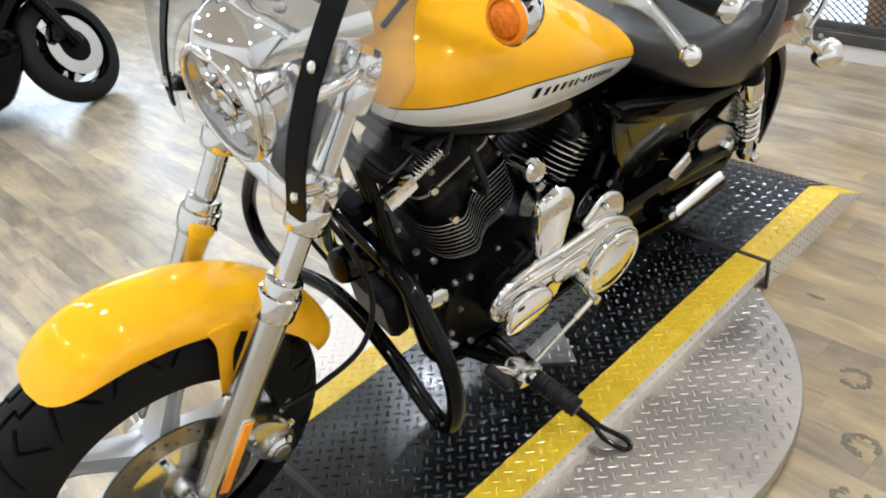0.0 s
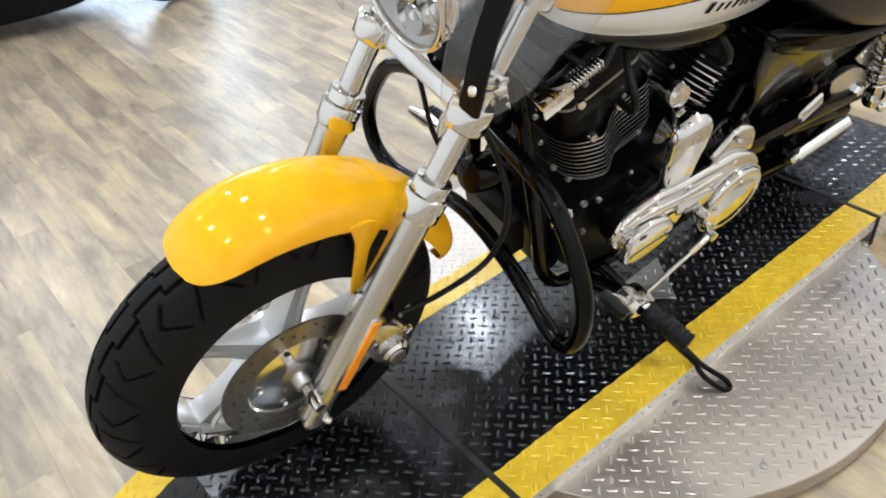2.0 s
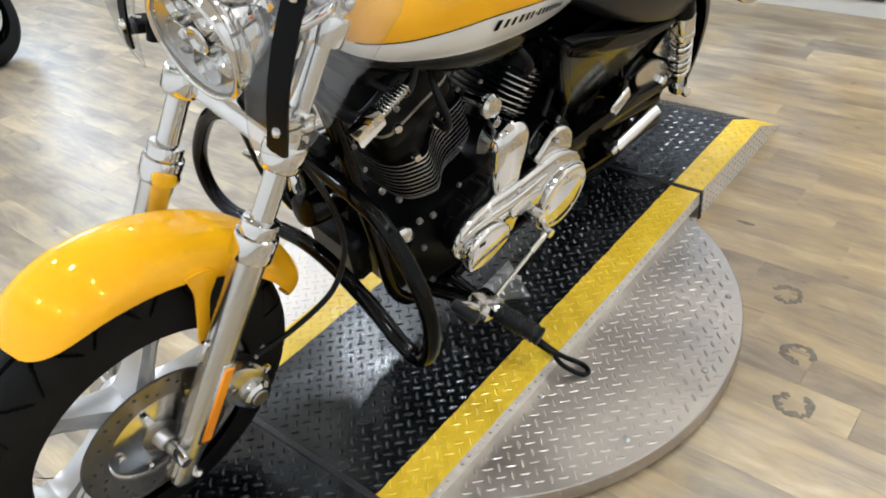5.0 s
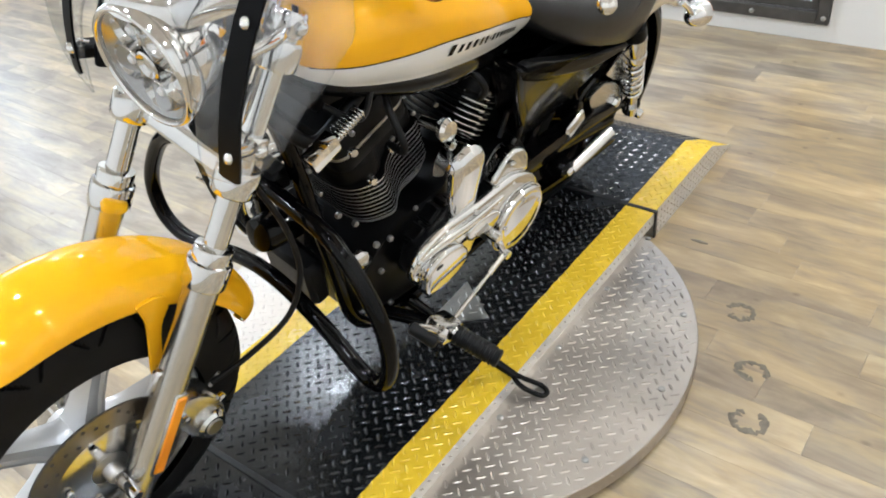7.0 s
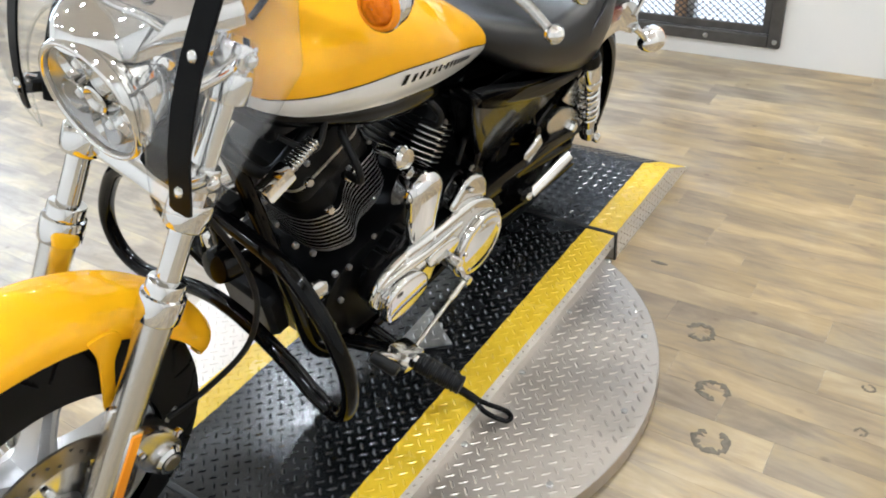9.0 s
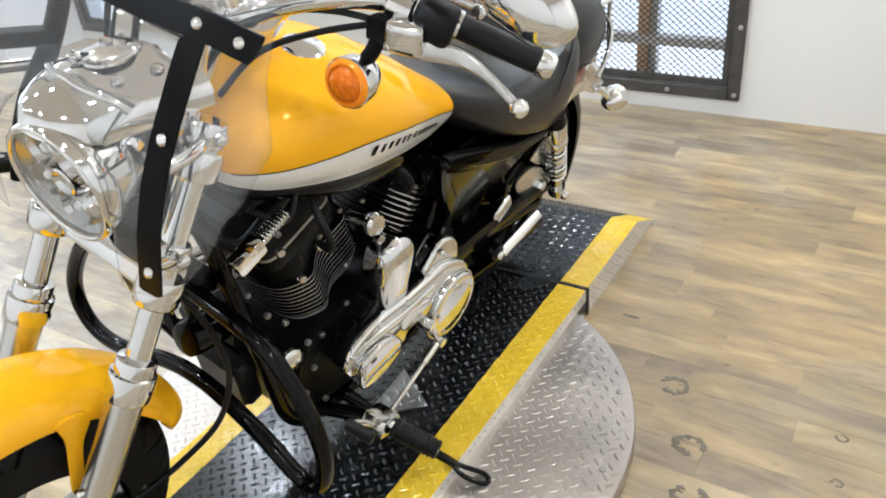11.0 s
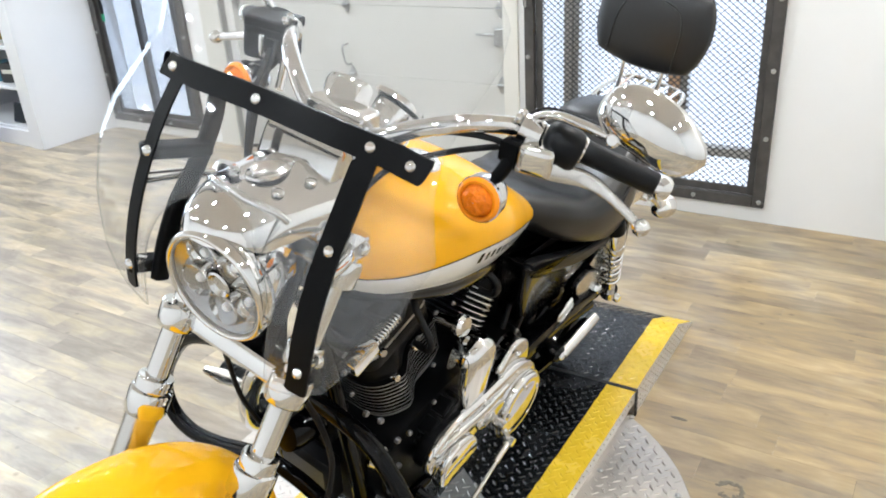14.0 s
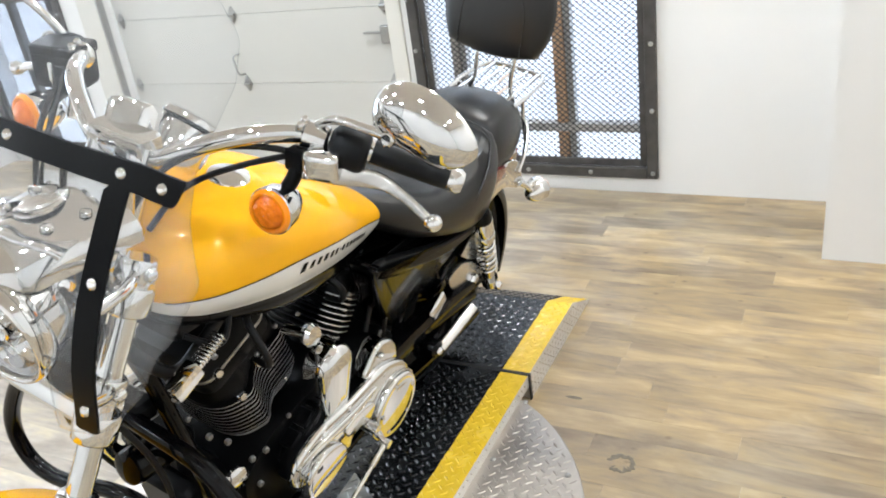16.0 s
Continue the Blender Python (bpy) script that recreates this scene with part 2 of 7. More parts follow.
def outline(pts, per=6):
    return [(q.x, q.y) for q in curve_points([(a, b, 0) for a, b in pts], per, True)]


def sheet(fn, nu, nv, thick=0.0, bm=None):
    """A grid sheet from fn(u, v) with u, v in 0..1; thick gives it a back."""
    bm2 = bmesh.new()
    vs = [[bm2.verts.new(fn(i / nu, j / nv)) for j in range(nv + 1)] for i in range(nu + 1)]
    for i in range(nu):
        for j in range(nv):
            bm2.faces.new((vs[i][j], vs[i + 1][j], vs[i + 1][j + 1], vs[i][j + 1]))
    if thick:
        bmesh.ops.recalc_face_normals(bm2, faces=bm2.faces)
        bmesh.ops.solidify(bm2, geom=list(bm2.faces), thickness=thick)
    return merge(bm, bm2)


def wall_with_holes(name, x0, x1, y0, y1, z0, z1, holes, material, label):
    """A wall across y with openings (ya, yb, za, zb)."""
    ys = sorted({y0, y1, *[h[0] for h in holes], *[h[1] for h in holes]})
    zs = sorted({z0, z1, *[h[2] for h in holes], *[h[3] for h in holes]})
    bm = bmesh.new()
    for a, b in zip(ys, ys[1:]):
        for c, d in zip(zs, zs[1:]):
            if any(h[0] <= a and b <= h[1] and h[2] <= c and d <= h[3] for h in holes):
                continue
            box(((x0 + x1) / 2, (a + b) / 2, (c + d) / 2), (x1 - x0, b - a, d - c), bm=bm)
    bmesh.ops.remove_doubles(bm, verts=bm.verts, dist=1e-5)
    seen = {}
    for f in bm.faces:
        seen.setdefault(tuple(round(v, 4) for v in f.calc_center_median()), []).append(f)
    bmesh.ops.delete(bm, geom=[f for fs in seen.values() if len(fs) > 1 for f in fs], context="FACES")
    ob = finish(name, bm, material, smooth=0)
    return tagged(ob, label, "wall", kind="structure")


# ---- the room ----
# outer y, z of the openings in the far wall
WIN = (-0.035, 1.19, 0.08, 2.15)
WINL = (3.68, 4.63, 0.07, 1.165)
GDOOR = (1.32, 3.30, 0.0, 2.20)
WX = ROOM_X1
wall_with_holes("wall_east", WX, WX + 0.16, ROOM_Y0, ROOM_Y1, 0, ROOM_H,
                [(WIN[0] + 0.03, WIN[1] - 0.03, WIN[2] + 0.03, WIN[3] - 0.03), (WINL[0] + 0.03, WINL[1] - 0.03, WINL[2] + 0.03, WINL[3] - 0.03), GDOOR],
                WALL, "white painted wall with two barred windows and a garage door")


def plain_wall(name, c, size, label="plain white painted showroom wall"):
    return tagged(finish(name, box(c, size), WALL, smooth=0), label, "wall", kind="structure")


plain_wall("wall_west", (ROOM_X0 - 0.08, (ROOM_Y0 + ROOM_Y1) / 2, ROOM_H / 2), (0.16, ROOM_Y1 - ROOM_Y0 + 0.32, ROOM_H))
plain_wall("wall_south", ((ROOM_X0 + ROOM_X1) / 2 + 0.08, ROOM_Y0 - 0.08, ROOM_H / 2), (ROOM_X1 - ROOM_X0 + 0.16, 0.16, ROOM_H))
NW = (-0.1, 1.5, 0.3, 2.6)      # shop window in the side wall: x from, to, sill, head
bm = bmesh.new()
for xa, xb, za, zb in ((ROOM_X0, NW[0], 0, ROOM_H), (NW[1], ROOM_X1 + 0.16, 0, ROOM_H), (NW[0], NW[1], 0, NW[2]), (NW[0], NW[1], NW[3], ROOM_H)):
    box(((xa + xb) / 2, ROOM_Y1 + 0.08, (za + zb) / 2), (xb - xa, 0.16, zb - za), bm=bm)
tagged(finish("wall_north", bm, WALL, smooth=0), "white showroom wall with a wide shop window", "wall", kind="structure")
plain_wall("wall_pier", ((1.14 + ROOM_X1) / 2, (-0.775 + ROOM_Y0) / 2, ROOM_H / 2), (ROOM_X1 - 1.14, -0.775 - ROOM_Y0, ROOM_H), "white boxed-out wall beside the window")
tagged(finish("ceiling", box(((ROOM_X0 + ROOM_X1) / 2, (ROOM_Y0 + ROOM_Y1) / 2, ROOM_H + 0.05), (ROOM_X1 - ROOM_X0 + 0.3, ROOM_Y1 - ROOM_Y0 + 0.3, 0.1)), CEIL, smooth=0), "beige painted showroom ceiling", "ceiling", kind="structure")

# recessed downlights
LAMP_GLOW = glow("lamp_glow", (1.0, 0.975, 0.93), 45.0)
RIM_WHITE = mat("white_lamp_rim", (0.8, 0.8, 0.8), 0.4)
first_lamp = None
for ly in (-2.3, -0.5, 1.2, 2.9, 4.6, 6.4):
    for lx in (-3.1, -1.5, 0.95):
        if first_lamp is None:
            first_lamp = thing("ceiling_light", "round white recessed ceiling downlight, switched on", "ceiling light", pose(lx, ly, ROOM_H), "ceiling downlights")
            part("rim", lathe([(0, 0.105), (-0.012, 0.105), (-0.016, 0.094), (-0.012, 0.085), (0, 0.085)], (0, 0, 0), (0, 0, 1), 28), RIM_WHITE, first_lamp)
            part("diffuser", lathe([(-0.001, 0.084), (-0.006, 0.080)], (0, 0, 0), (0, 0, 1), 28), LAMP_GLOW, first_lamp, "glowing diffuser")
        else:
            copy_thing(first_lamp, pose(lx, ly, ROOM_H))
        warm = lx > 0 and ly < 0
        area("downlight", look((lx, ly, ROOM_H - 0.02), (lx, ly, 0)), 0.15, 0.15, 34 if lx > 0 else 17, (1.0, 0.93, 0.82) if warm else (0.965, 0.99, 1.0), "DISK")
# daylight that enters by the two windows
area("window_daylight", look((WX + 0.12, 0.58, 1.1), (WX - 1, 0.58, 0.9)), 1.1, 1.95, 5, (0.95, 0.98, 1.0))
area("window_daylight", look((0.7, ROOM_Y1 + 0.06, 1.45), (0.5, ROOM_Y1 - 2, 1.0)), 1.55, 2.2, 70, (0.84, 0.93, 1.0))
area("window_daylight", look((WX + 0.12, 4.18, 0.6), (WX - 1, 4.18, 0.5)), 0.85, 1.0, 5, (0.70, 0.82, 1.0))


# ---- windows, garage door, shelf ----
MESH_STEEL = mat("grey_expanded_steel", (0.10, 0.10, 0.105), 0.45, 0.5, var=0.25, var_scale=30)

def barred_window(name, ya, yb, za, zb, posts, label, pitch):
    w = thing(name, label, "window", pose(WX, 0, 0), kind="structure")
    fw, ym = 0.052, (ya + yb) / 2
    for nm, c, s in (("frame_bar", (-0.012, ya + fw / 2, (za + zb) / 2), (0.030, fw, zb - za)), ("frame_bar", (-0.012, yb - fw / 2, (za + zb) / 2), (0.030, fw, zb - za)),
                     ("frame_bar", (-0.012, ym, za + fw / 2), (0.030, yb - ya - 2 * fw, fw)), ("frame_bar", (-0.012, ym, zb - fw / 2), (0.030, yb - ya - 2 * fw, fw))):
        part(nm, box(c, s, 0.003), FRAME_STEEL, w)
    # inner flat of the frame
    iw = 0.035
    for c, s in (((0.006, ya + fw + iw / 2, (za + zb) / 2), (0.014, iw, zb - za - 2 * fw)), ((0.006, yb - fw - iw / 2, (za + zb) / 2), (0.014, iw, zb - za - 2 * fw)),
                 ((0.006, ym, za + fw + iw / 2), (0.014, yb - ya - 2 * fw - 2 * iw, iw))):
        part("inner_bar", box(c, s, 0.002), FRAME_STEEL, w, "rusty brown inner steel bar")
    spots = [(-0.027, yy, za + 0.03 + 0.307 * k) for k in range(int((zb - za) / 0.307) + 1) for yy in (ya + fw * 0.4, yb - fw * 0.4)]
    spots += [(-0.027, ya + 0.325 * k, za + fw * 0.5) for k in range(1, int((yb - ya - 0.1) / 0.325) + 1)]
    bolts("bolt_head", spots, (-1, 0, 0), 0.011, 0.008, GALV, w, "round zinc bolt head", 12)
    # expanded metal: zigzag strands
    bm = bmesh.new()
    dy, dz, r = pitch
    y0, y1, z0, z1 = ya + fw + 0.004, yb - fw - 0.004, za + fw + 0.004, min(zb - fw - 0.004, 1.45)
    rows = int((z1 - z0) / dz)
    cols = int((y1 - y0) / (dy / 2))
    for k in range(rows + 1):
        zc = z0 + k * dz
        prev = None
        for i in range(cols + 1):
            q = (y0 + i * dy / 2, zc + (dz / 2 if (i + k) % 2 else -dz / 2) * 0.92)
            cur = [bm.verts.new((0.016 + a, q[0], q[1] + b)) for a, b in ((-0.0015, -r), (0.0015, -r), (0.0015, r), (-0.0015, r))]
            if prev:
                for j in range(4):
                    bm.faces.new((prev[j], prev[(j + 1) % 4], cur[(j + 1) % 4], cur[j]))
            prev = cur
    tagged(part("expanded_mesh", bm, MESH_STEEL, w, "grey expanded metal mesh", smooth=0), kind="stuff")
    for yp, ww, mt, lb in posts:
        part("post", box((0.050, yp, (za + zb) / 2), (0.05, ww, zb - za), 0.004), mt, w, lb)
    pane = part("pane", box((0.13, ym, (za + zb) / 2 + 0.1), (0.006, yb - ya - 0.08, zb - za - 0.25)), glass(name + "_glass", (0.97, 0.98, 1.0)), w, "clear window pane")
    pane.visible_shadow = False
    if zb < 1.5:
        return w
    part("sill", box((0.052, ym, za + 0.235), (0.06, yb - ya - 0.06, 0.045), 0.004), mat("weathered_rail", (0.62, 0.60, 0.56), 0.6, var=0.3, var_scale=20, bump=0.2, bump_scale=60), w, "weathered grey cross rail behind the mesh")
    return w


barred_window("window_1", *WIN, [(0.435, 0.055, WOOD_POST, "raw brown timber post"), (0.385, 0.035, GALV, "grey steel post"), (0.93, 0.030, GALV, "grey steel post"), (0.975, 0.045, mat("weathered_post", (0.42, 0.39, 0.35), 0.6, var=0.3, var_scale=20), "weathered grey post")],
              "tall window behind dark steel frame and expanded metal mesh", (0.034, 0.0140, 0.0029))
barred_window("window_2", *WINL, [(4.21, 0.05, FRAME_STEEL, ""), (3.83, 0.04, FRAME_STEEL, "")], "low window behind dark steel frame and fine wire mesh", (0.020, 0.0075, 0.0009))

# latch box and a green-ended pull cord on the frames
lk = thing("window_latch", "rusty steel hinge latch on the window frame", "latch", pose(WX - 0.03, 1.165, 1.02))
part("plate", box((0, 0, 0), (0.012, 0.05, 0.09), 0.002), FRAME_STEEL, lk)
part("pin", tube([(-0.012, 0.01, 0.03), (-0.012, 0.01, -0.05)], 0.006), GALV, lk)
lk2 = thing("window_latch", "dark rusty hinge block on the low window frame", "latch", pose(WX - 0.035, 4.53, 1.005))
part("plate", box((0, 0, 0), (0.03, 0.17, 0.06), 0.006), FRAME_STEEL, lk2)
part("pin", tube([(-0.018, 0.05, 0.02), (-0.022, 0.0, 0.005), (-0.018, -0.07, 0.015)], 0.009), FRAME_STEEL, lk2)
cord = thing("pull_cord", "short black cord with green end hanging on the mesh", "cord", pose(WX - 0.03, 4.49, 0.90))
part("cord", box((0, 0, 0), (0.012, 0.03, 0.11), 0.004), BLACK_PLASTIC, cord)
part("grip", box((0, 0, -0.08), (0.014, 0.032, 0.05), 0.004), mat("green_plastic", (0.03, 0.28, 0.14), 0.5), cord, "green plastic end")

OUT_GLOW = glow("overcast_daylight", (0.93, 0.96, 1.0), 1.02)
tagged(finish("backdrop", box((2.5, 2.5, 1.6), (0.02, 12, 5)), OUT_GLOW, smooth=0), "bright overcast daylight outside the windows", "backdrop", kind="structure")
tagged(finish("ground", box((2.18, 2.5, -0.16), (0.62, 12, 0.02)), mat("outside_concrete", (0.80, 0.81, 0.83), 0.8, var=0.15, var_scale=3), smooth=0), "pale concrete ground outside the windows", "ground", kind="structure")

gd = thing("garage_door", "almond coloured sectional garage door with steel hinges", "garage door", pose(WX + 0.06, 0, 0), kind="structure")
zsplit = [0.0, 0.543, 0.943, 1.343, 1.743, 2.2]
for a, b in zip(zsplit, zsplit[1:]):
    bm = box((0.02, (GDOOR[0] + GDOOR[1]) / 2, (a + b) / 2), (0.04, GDOOR[1] - GDOOR[0], b - a - 0.0012), 0.002)
    part("door_section", bm, DOOR_PANEL, gd)


def hinge(at):
    bm = prism([(-0.030, 0.0), (-0.006, 0.045), (0.006, 0.045), (0.030, 0.0), (0.006, -0.045), (-0.006, -0.045)], -0.003, 0.003, 0.001)
    bmesh.ops.transform(bm, matrix=Matrix.Translation(at) @ Matrix.Rotation(radians(90), 4, "Z"), verts=bm.verts)
    lathe([(-0.022, 0.009), (0.022, 0.009)], Vector(at) + V(-0.010, 0, 0), (0, 1, 0), 12, bm)
    bolt(bm, Vector(at) + V(-0.003, 0, 0.03), (-1, 0, 0))
    bolt(bm, Vector(at) + V(-0.003, 0, -0.03), (-1, 0, 0))
    return bm


for zh in zsplit[1:-1]:
    for yh in (1.365, 2.37, 3.25):
        part("hinge", hinge((-0.004, yh, zh)), GALV, gd, "grey steel door hinge")
bm = tube([(-0.006, 2.385, 0.72), (-0.045, 2.40, 0.71), (-0.05, 2.395, 0.66), (-0.045, 2.385, 0.61), (-0.006, 2.375, 0.60)], 0.006)
part("lift_handle", bm, GALV, gd, "bent steel lift handle")
bm = box((-0.012, 1.365, 0.80), (0.03, 0.07, 0.09), 0.004)
box((-0.02, 1.45, 0.81), (0.012, 0.11, 0.014), 0.003, bm=bm)
part("slide_lock", bm, GALV, gd, "steel slide bolt lock")
# jambs round the door
for yy, ww in ((1.275, 0.085), (3.41, 0.22)):
    tagged(finish("trim", box((WX - 0.006, yy, 1.15), (0.02, ww, 2.3), 0.002), mat("almond_trim", (0.66, 0.64, 0.58), 0.5, var=0.03), smooth=0), "almond painted upright door jamb trim", "trim", kind="structure")
rail = thing("door_track", "galvanised steel vertical garage door track", "door track", pose(WX - 0.03, 3.30, 0))
part("channel", box((0, 0, 1.15), (0.045, 0.02, 2.3), 0.003), GALV, rail)
part("bracket", box((0.012, 0.04, 0.35), (0.02, 0.07, 0.06), 0.003), GALV, rail)

# built-in shelf unit beyond the narrow window
SX, SY0, SY1 = 1.09, 4.68, 5.75
sh = thing("shelf_unit", "white built-in shelf unit with cluttered open shelves", "shelf unit", pose(0, 0, 0))
part("side_panel", box(((SX + WX) / 2, SY0, 1.5), (WX - SX, 0.04, 3.0), 0.002), SHELF_WHITE, sh)
part("side_panel", box(((SX + WX) / 2, SY1, 1.5), (WX - SX, 0.04, 3.0), 0.002), SHELF_WHITE, sh)
part("back_panel", box((WX - 0.02, (SY0 + SY1) / 2, 1.5), (0.02, SY1 - SY0 - 0.05, 2.99)), SHELF_WHITE, sh)
part("face_strip", box((SX - 0.004, SY0 + 0.045, 1.5), (0.02, 0.13, 3.0), 0.002), SHELF_WHITE, sh)
part("face_strip", box((SX - 0.004, SY1 - 0.045, 1.5), (0.02, 0.13, 3.0), 0.002), SHELF_WHITE, sh)
part("plinth", box((SX + 0.02, (SY0 + SY1) / 2, 0.06), (0.04, SY1 - SY0 - 0.05, 0.12), 0.002), SHELF_WHITE, sh)
shelf_z = (0.13, 0.42, 0.70, 1.0, 1.35)
for z in shelf_z:
    part("shelf", box(((SX + WX) / 2 - 0.01, (SY0 + SY1) / 2, z), (WX - SX - 0.04, SY1 - SY0 - 0.05, 0.025), 0.002), SHELF_WHITE, sh)

random.seed(4)


def bottle(y, z, colour, h, r, x):
    b = thing("spray_bottle", "small coloured plastic bottle on the shelf", "bottle", pose(x, y, z))
    part("body", lathe([(0, r * 0.95), (0.004, r), (h * 0.7, r), (h * 0.82, r * 0.4)], (0, 0, 0), (0, 0, 1), 16), mat("bottle_plastic", colour, 0.35), b)
    part("cap", lathe([(h * 0.82, r * 0.42), (h, r * 0.42)], (0, 0, 0), (0, 0, 1), 12), BLACK_PLASTIC, b)


def carton(y, z, colour, sx, sy, sz, x, rz=0.0):
    b = thing("carton", "small coloured cardboard box on the shelf", "box", pose(x, y, z, 0, 0, rz))
    part("body", box((0, 0, sz / 2), (sx, sy, sz), 0.003), mat("carton_card", colour, 0.6, var=0.1), b)
    part("print", box((-sx / 2 - 0.001, 0, sz * 0.6), (0.003, sy * 0.7, sz * 0.22)), mat("carton_print", (0.7, 0.68, 0.62), 0.6), b, "pale printed band")


pal = [(0.02, 0.06, 0.32), (0.45, 0.02, 0.02), (0.5, 0.36, 0.04), (0.6, 0.6, 0.58), (0.05, 0.05, 0.05), (0.06, 0.2, 0.3)]
for z in (0.713, 1.013):
    for i in range(8):
        bottle(4.80 + 0.075 * i + random.uniform(-0.01, 0.01), z, random.choice(pal), random.uniform(0.13, 0.22), random.uniform(0.022, 0.034), SX + random.uniform(0.10, 0.22))
for i in range(4):
    carton(4.84 + 0.19 * i, 0.433, pal[(i + 3) % 6] if i != 1 else (0.03, 0.03, 0.03), 0.2, 0.14, random.uniform(0.06, 0.14), SX + 0.18, random.uniform(-12, 12))
carton(4.83, 0.143, (0.35, 0.30, 0.12), 0.10, 0.10, 0.17, SX + 0.2)
pan = thing("dustpan", "black plastic dustpan leaning on the bottom shelf", "dustpan", pose(SX + 0.09, 4.97, 0.143))
part("tray", box((0.0, 0, 0.07), (0.03, 0.20, 0.14), 0.008, Matrix.Rotation(radians(14), 3, "Y")), BLACK_PLASTIC, pan)
part("handle", tube([(0.018, 0, 0.13), (0.04, 0, 0.19), (0.05, 0, 0.25)], 0.011), BLACK_PLASTIC, pan)

# ---- turntable and ramps ----
PX0, PX1, PY0, PY1, PH = -1.335, 0.0, 0.0, 0.64, 0.095
RAMP = 0.632
TC, TR, TH_ = (-0.66, 0.32), 0.668, 0.056
STRIPE = 0.092


def lozenge(bm, x, y, z, ang, slope=0.0, l=0.0128, w=0.0036, h=0.0020, mi=0):
    c, s = math.cos(ang), math.sin(ang)

    def q(a, b, k):
        px, py = x + a * c - b * s, y + a * s + b * c
        return (px, py, z + k + slope * (px - x))
    v = [bm.verts.new(q(*p)) for p in ((-l, 0, 0), (-l * 0.45, w, 0), (l * 0.45, w, 0), (l, 0, 0), (l * 0.45, -w, 0), (-l * 0.45, -w, 0), (-l * 0.6, 0, h), (l * 0.6, 0, h))]
    for f in ((0, 1, 6), (1, 2, 7, 6), (2, 3, 7), (3, 4, 7), (4, 5, 6, 7), (5, 0, 6)):
        fc = bm.faces.new([v[i] for i in f])
        fc.material_index = mi


PITCH = 0.0255


def tread(bm, x0, x1, y0, y1, zf, inside, index):
    """Rows of raised lozenges, turned by turns; zf gives height and slope at x."""
    k = PITCH * 0.70711
    for a in range(-120, 121):
        for b in range(-120, 121):
            x, y = -0.66 + (a - b) * k, 0.32 + (a + b) * k
            if x0 + 0.010 < x < x1 - 0.010 and y0 + 0.009 < y < y1 - 0.009 and inside(x, y):
                z, sl = zf(x)
                lozenge(bm, x, y, z, radians(45 if (a + b) % 2 else -45), sl, mi=index(x, y))


def tread_paint():
    """Black paint with yellow bands along both edges, worn at the border."""
    m = TREAD_BLACK.copy()
    m.name = "banded_tread_paint"
    nt = m.node_tree
    n, b = nt.nodes, nt.nodes["Principled BSDF"]
    dark = b.inputs["Base Color"].links[0].from_socket
    tc, sep, nz = n.new("ShaderNodeTexCoord"), n.new("ShaderNodeSeparateXYZ"), n.new("ShaderNodeTexNoise")
    nz.inputs["Scale"].default_value, nz.inputs["Detail"].default_value = 35, 4
    nt.links.new(tc.outputs["Object"], sep.inputs[0])
    nt.links.new(tc.outputs["Object"], nz.inputs["Vector"])
    off, ab, cmp_ = n.new("ShaderNodeMath"), n.new("ShaderNodeMath"), n.new("ShaderNodeMath")
    off.operation, off.inputs[1].default_value = "SUBTRACT", (PY0 + PY1) / 2
    ab.operation = "ABSOLUTE"
    wob = n.new("ShaderNodeMath")
    wob.operation, wob.inputs[1].default_value = "MULTIPLY_ADD", 0.008
    cmp_.operation, cmp_.inputs[1].default_value = "GREATER_THAN", (PY1 - PY0) / 2 - STRIPE + 0.004
    nt.links.new(sep.outputs["Y"], off.inputs[0])
    nt.links.new(off.outputs[0], ab.inputs[0])
    nt.links.new(nz.outputs[0], wob.inputs[0])
    nt.links.new(ab.outputs[0], wob.inputs[2])
    nt.links.new(wob.outputs[0], cmp_.inputs[0])
    yel = n.new("ShaderNodeMix")
    yel.data_type = "RGBA"
    yel.inputs["A"].default_value, yel.inputs["B"].default_value = (0.58, 0.375, 0.016, 1), (0.80, 0.56, 0.035, 1)
    nt.links.new(nz.outputs[0], yel.inputs["Factor"])
    mx = n.new("ShaderNodeMix")
    mx.data_type = "RGBA"
    nt.links.new(cmp_.outputs[0], mx.inputs["Factor"])
    nt.links.new(dark, mx.inputs["A"])
    nt.links.new(yel.outputs["Result"], mx.inputs["B"])
    nt.links.new(mx.outputs["Result"], b.inputs["Base Color"])
    return m


TREAD_PAINT = tread_paint()
LOZENGE_PAINT = tread_paint()
LOZENGE_PAINT.name = "polished_tread_paint"
lz = LOZENGE_PAINT.node_tree.nodes["Principled BSDF"]
lz.inputs["Specular IOR Level"].default_value = 0.55
LOZENGE_PAINT.node_tree.links.remove(lz.inputs["Roughness"].links[0])
lz.inputs["Roughness"].default_value = 0.22


tt = thing("turntable", "round scuffed diamond plate turntable on the floor", "turntable", pose(0, 0, 0))
n = 120
part("disc", lathe([(0.014, 0.0), (0.014, TR - 0.004), (0.016, TR), (TH_ - 0.002, TR), (TH_, TR - 0.002), (TH_, 0.0)], (*TC, 0), (0, 0, 1), n, caps=False), TREAD_STEEL, tt)
part("base_ring", lathe([(0, TR - 0.05), (0.014, TR - 0.05)], (*TC, 0), (0, 0, 1), 60), BLACK_SATIN, tt, "black base ring in shadow")
bm = bmesh.new()
tread(bm, TC[0] - TR, TC[0] + TR, TC[1] - TR, TC[1] + TR, lambda x: (TH_, 0),
      lambda x, y: math.hypot(x - TC[0], y - TC[1]) < TR - 0.015 and not (PY0 - 0.006 < y < PY1 + 0.006), lambda x, y: 0)
tagged(part("tread", bm, TREAD_STEEL, tt, smooth=0), kind="stuff")
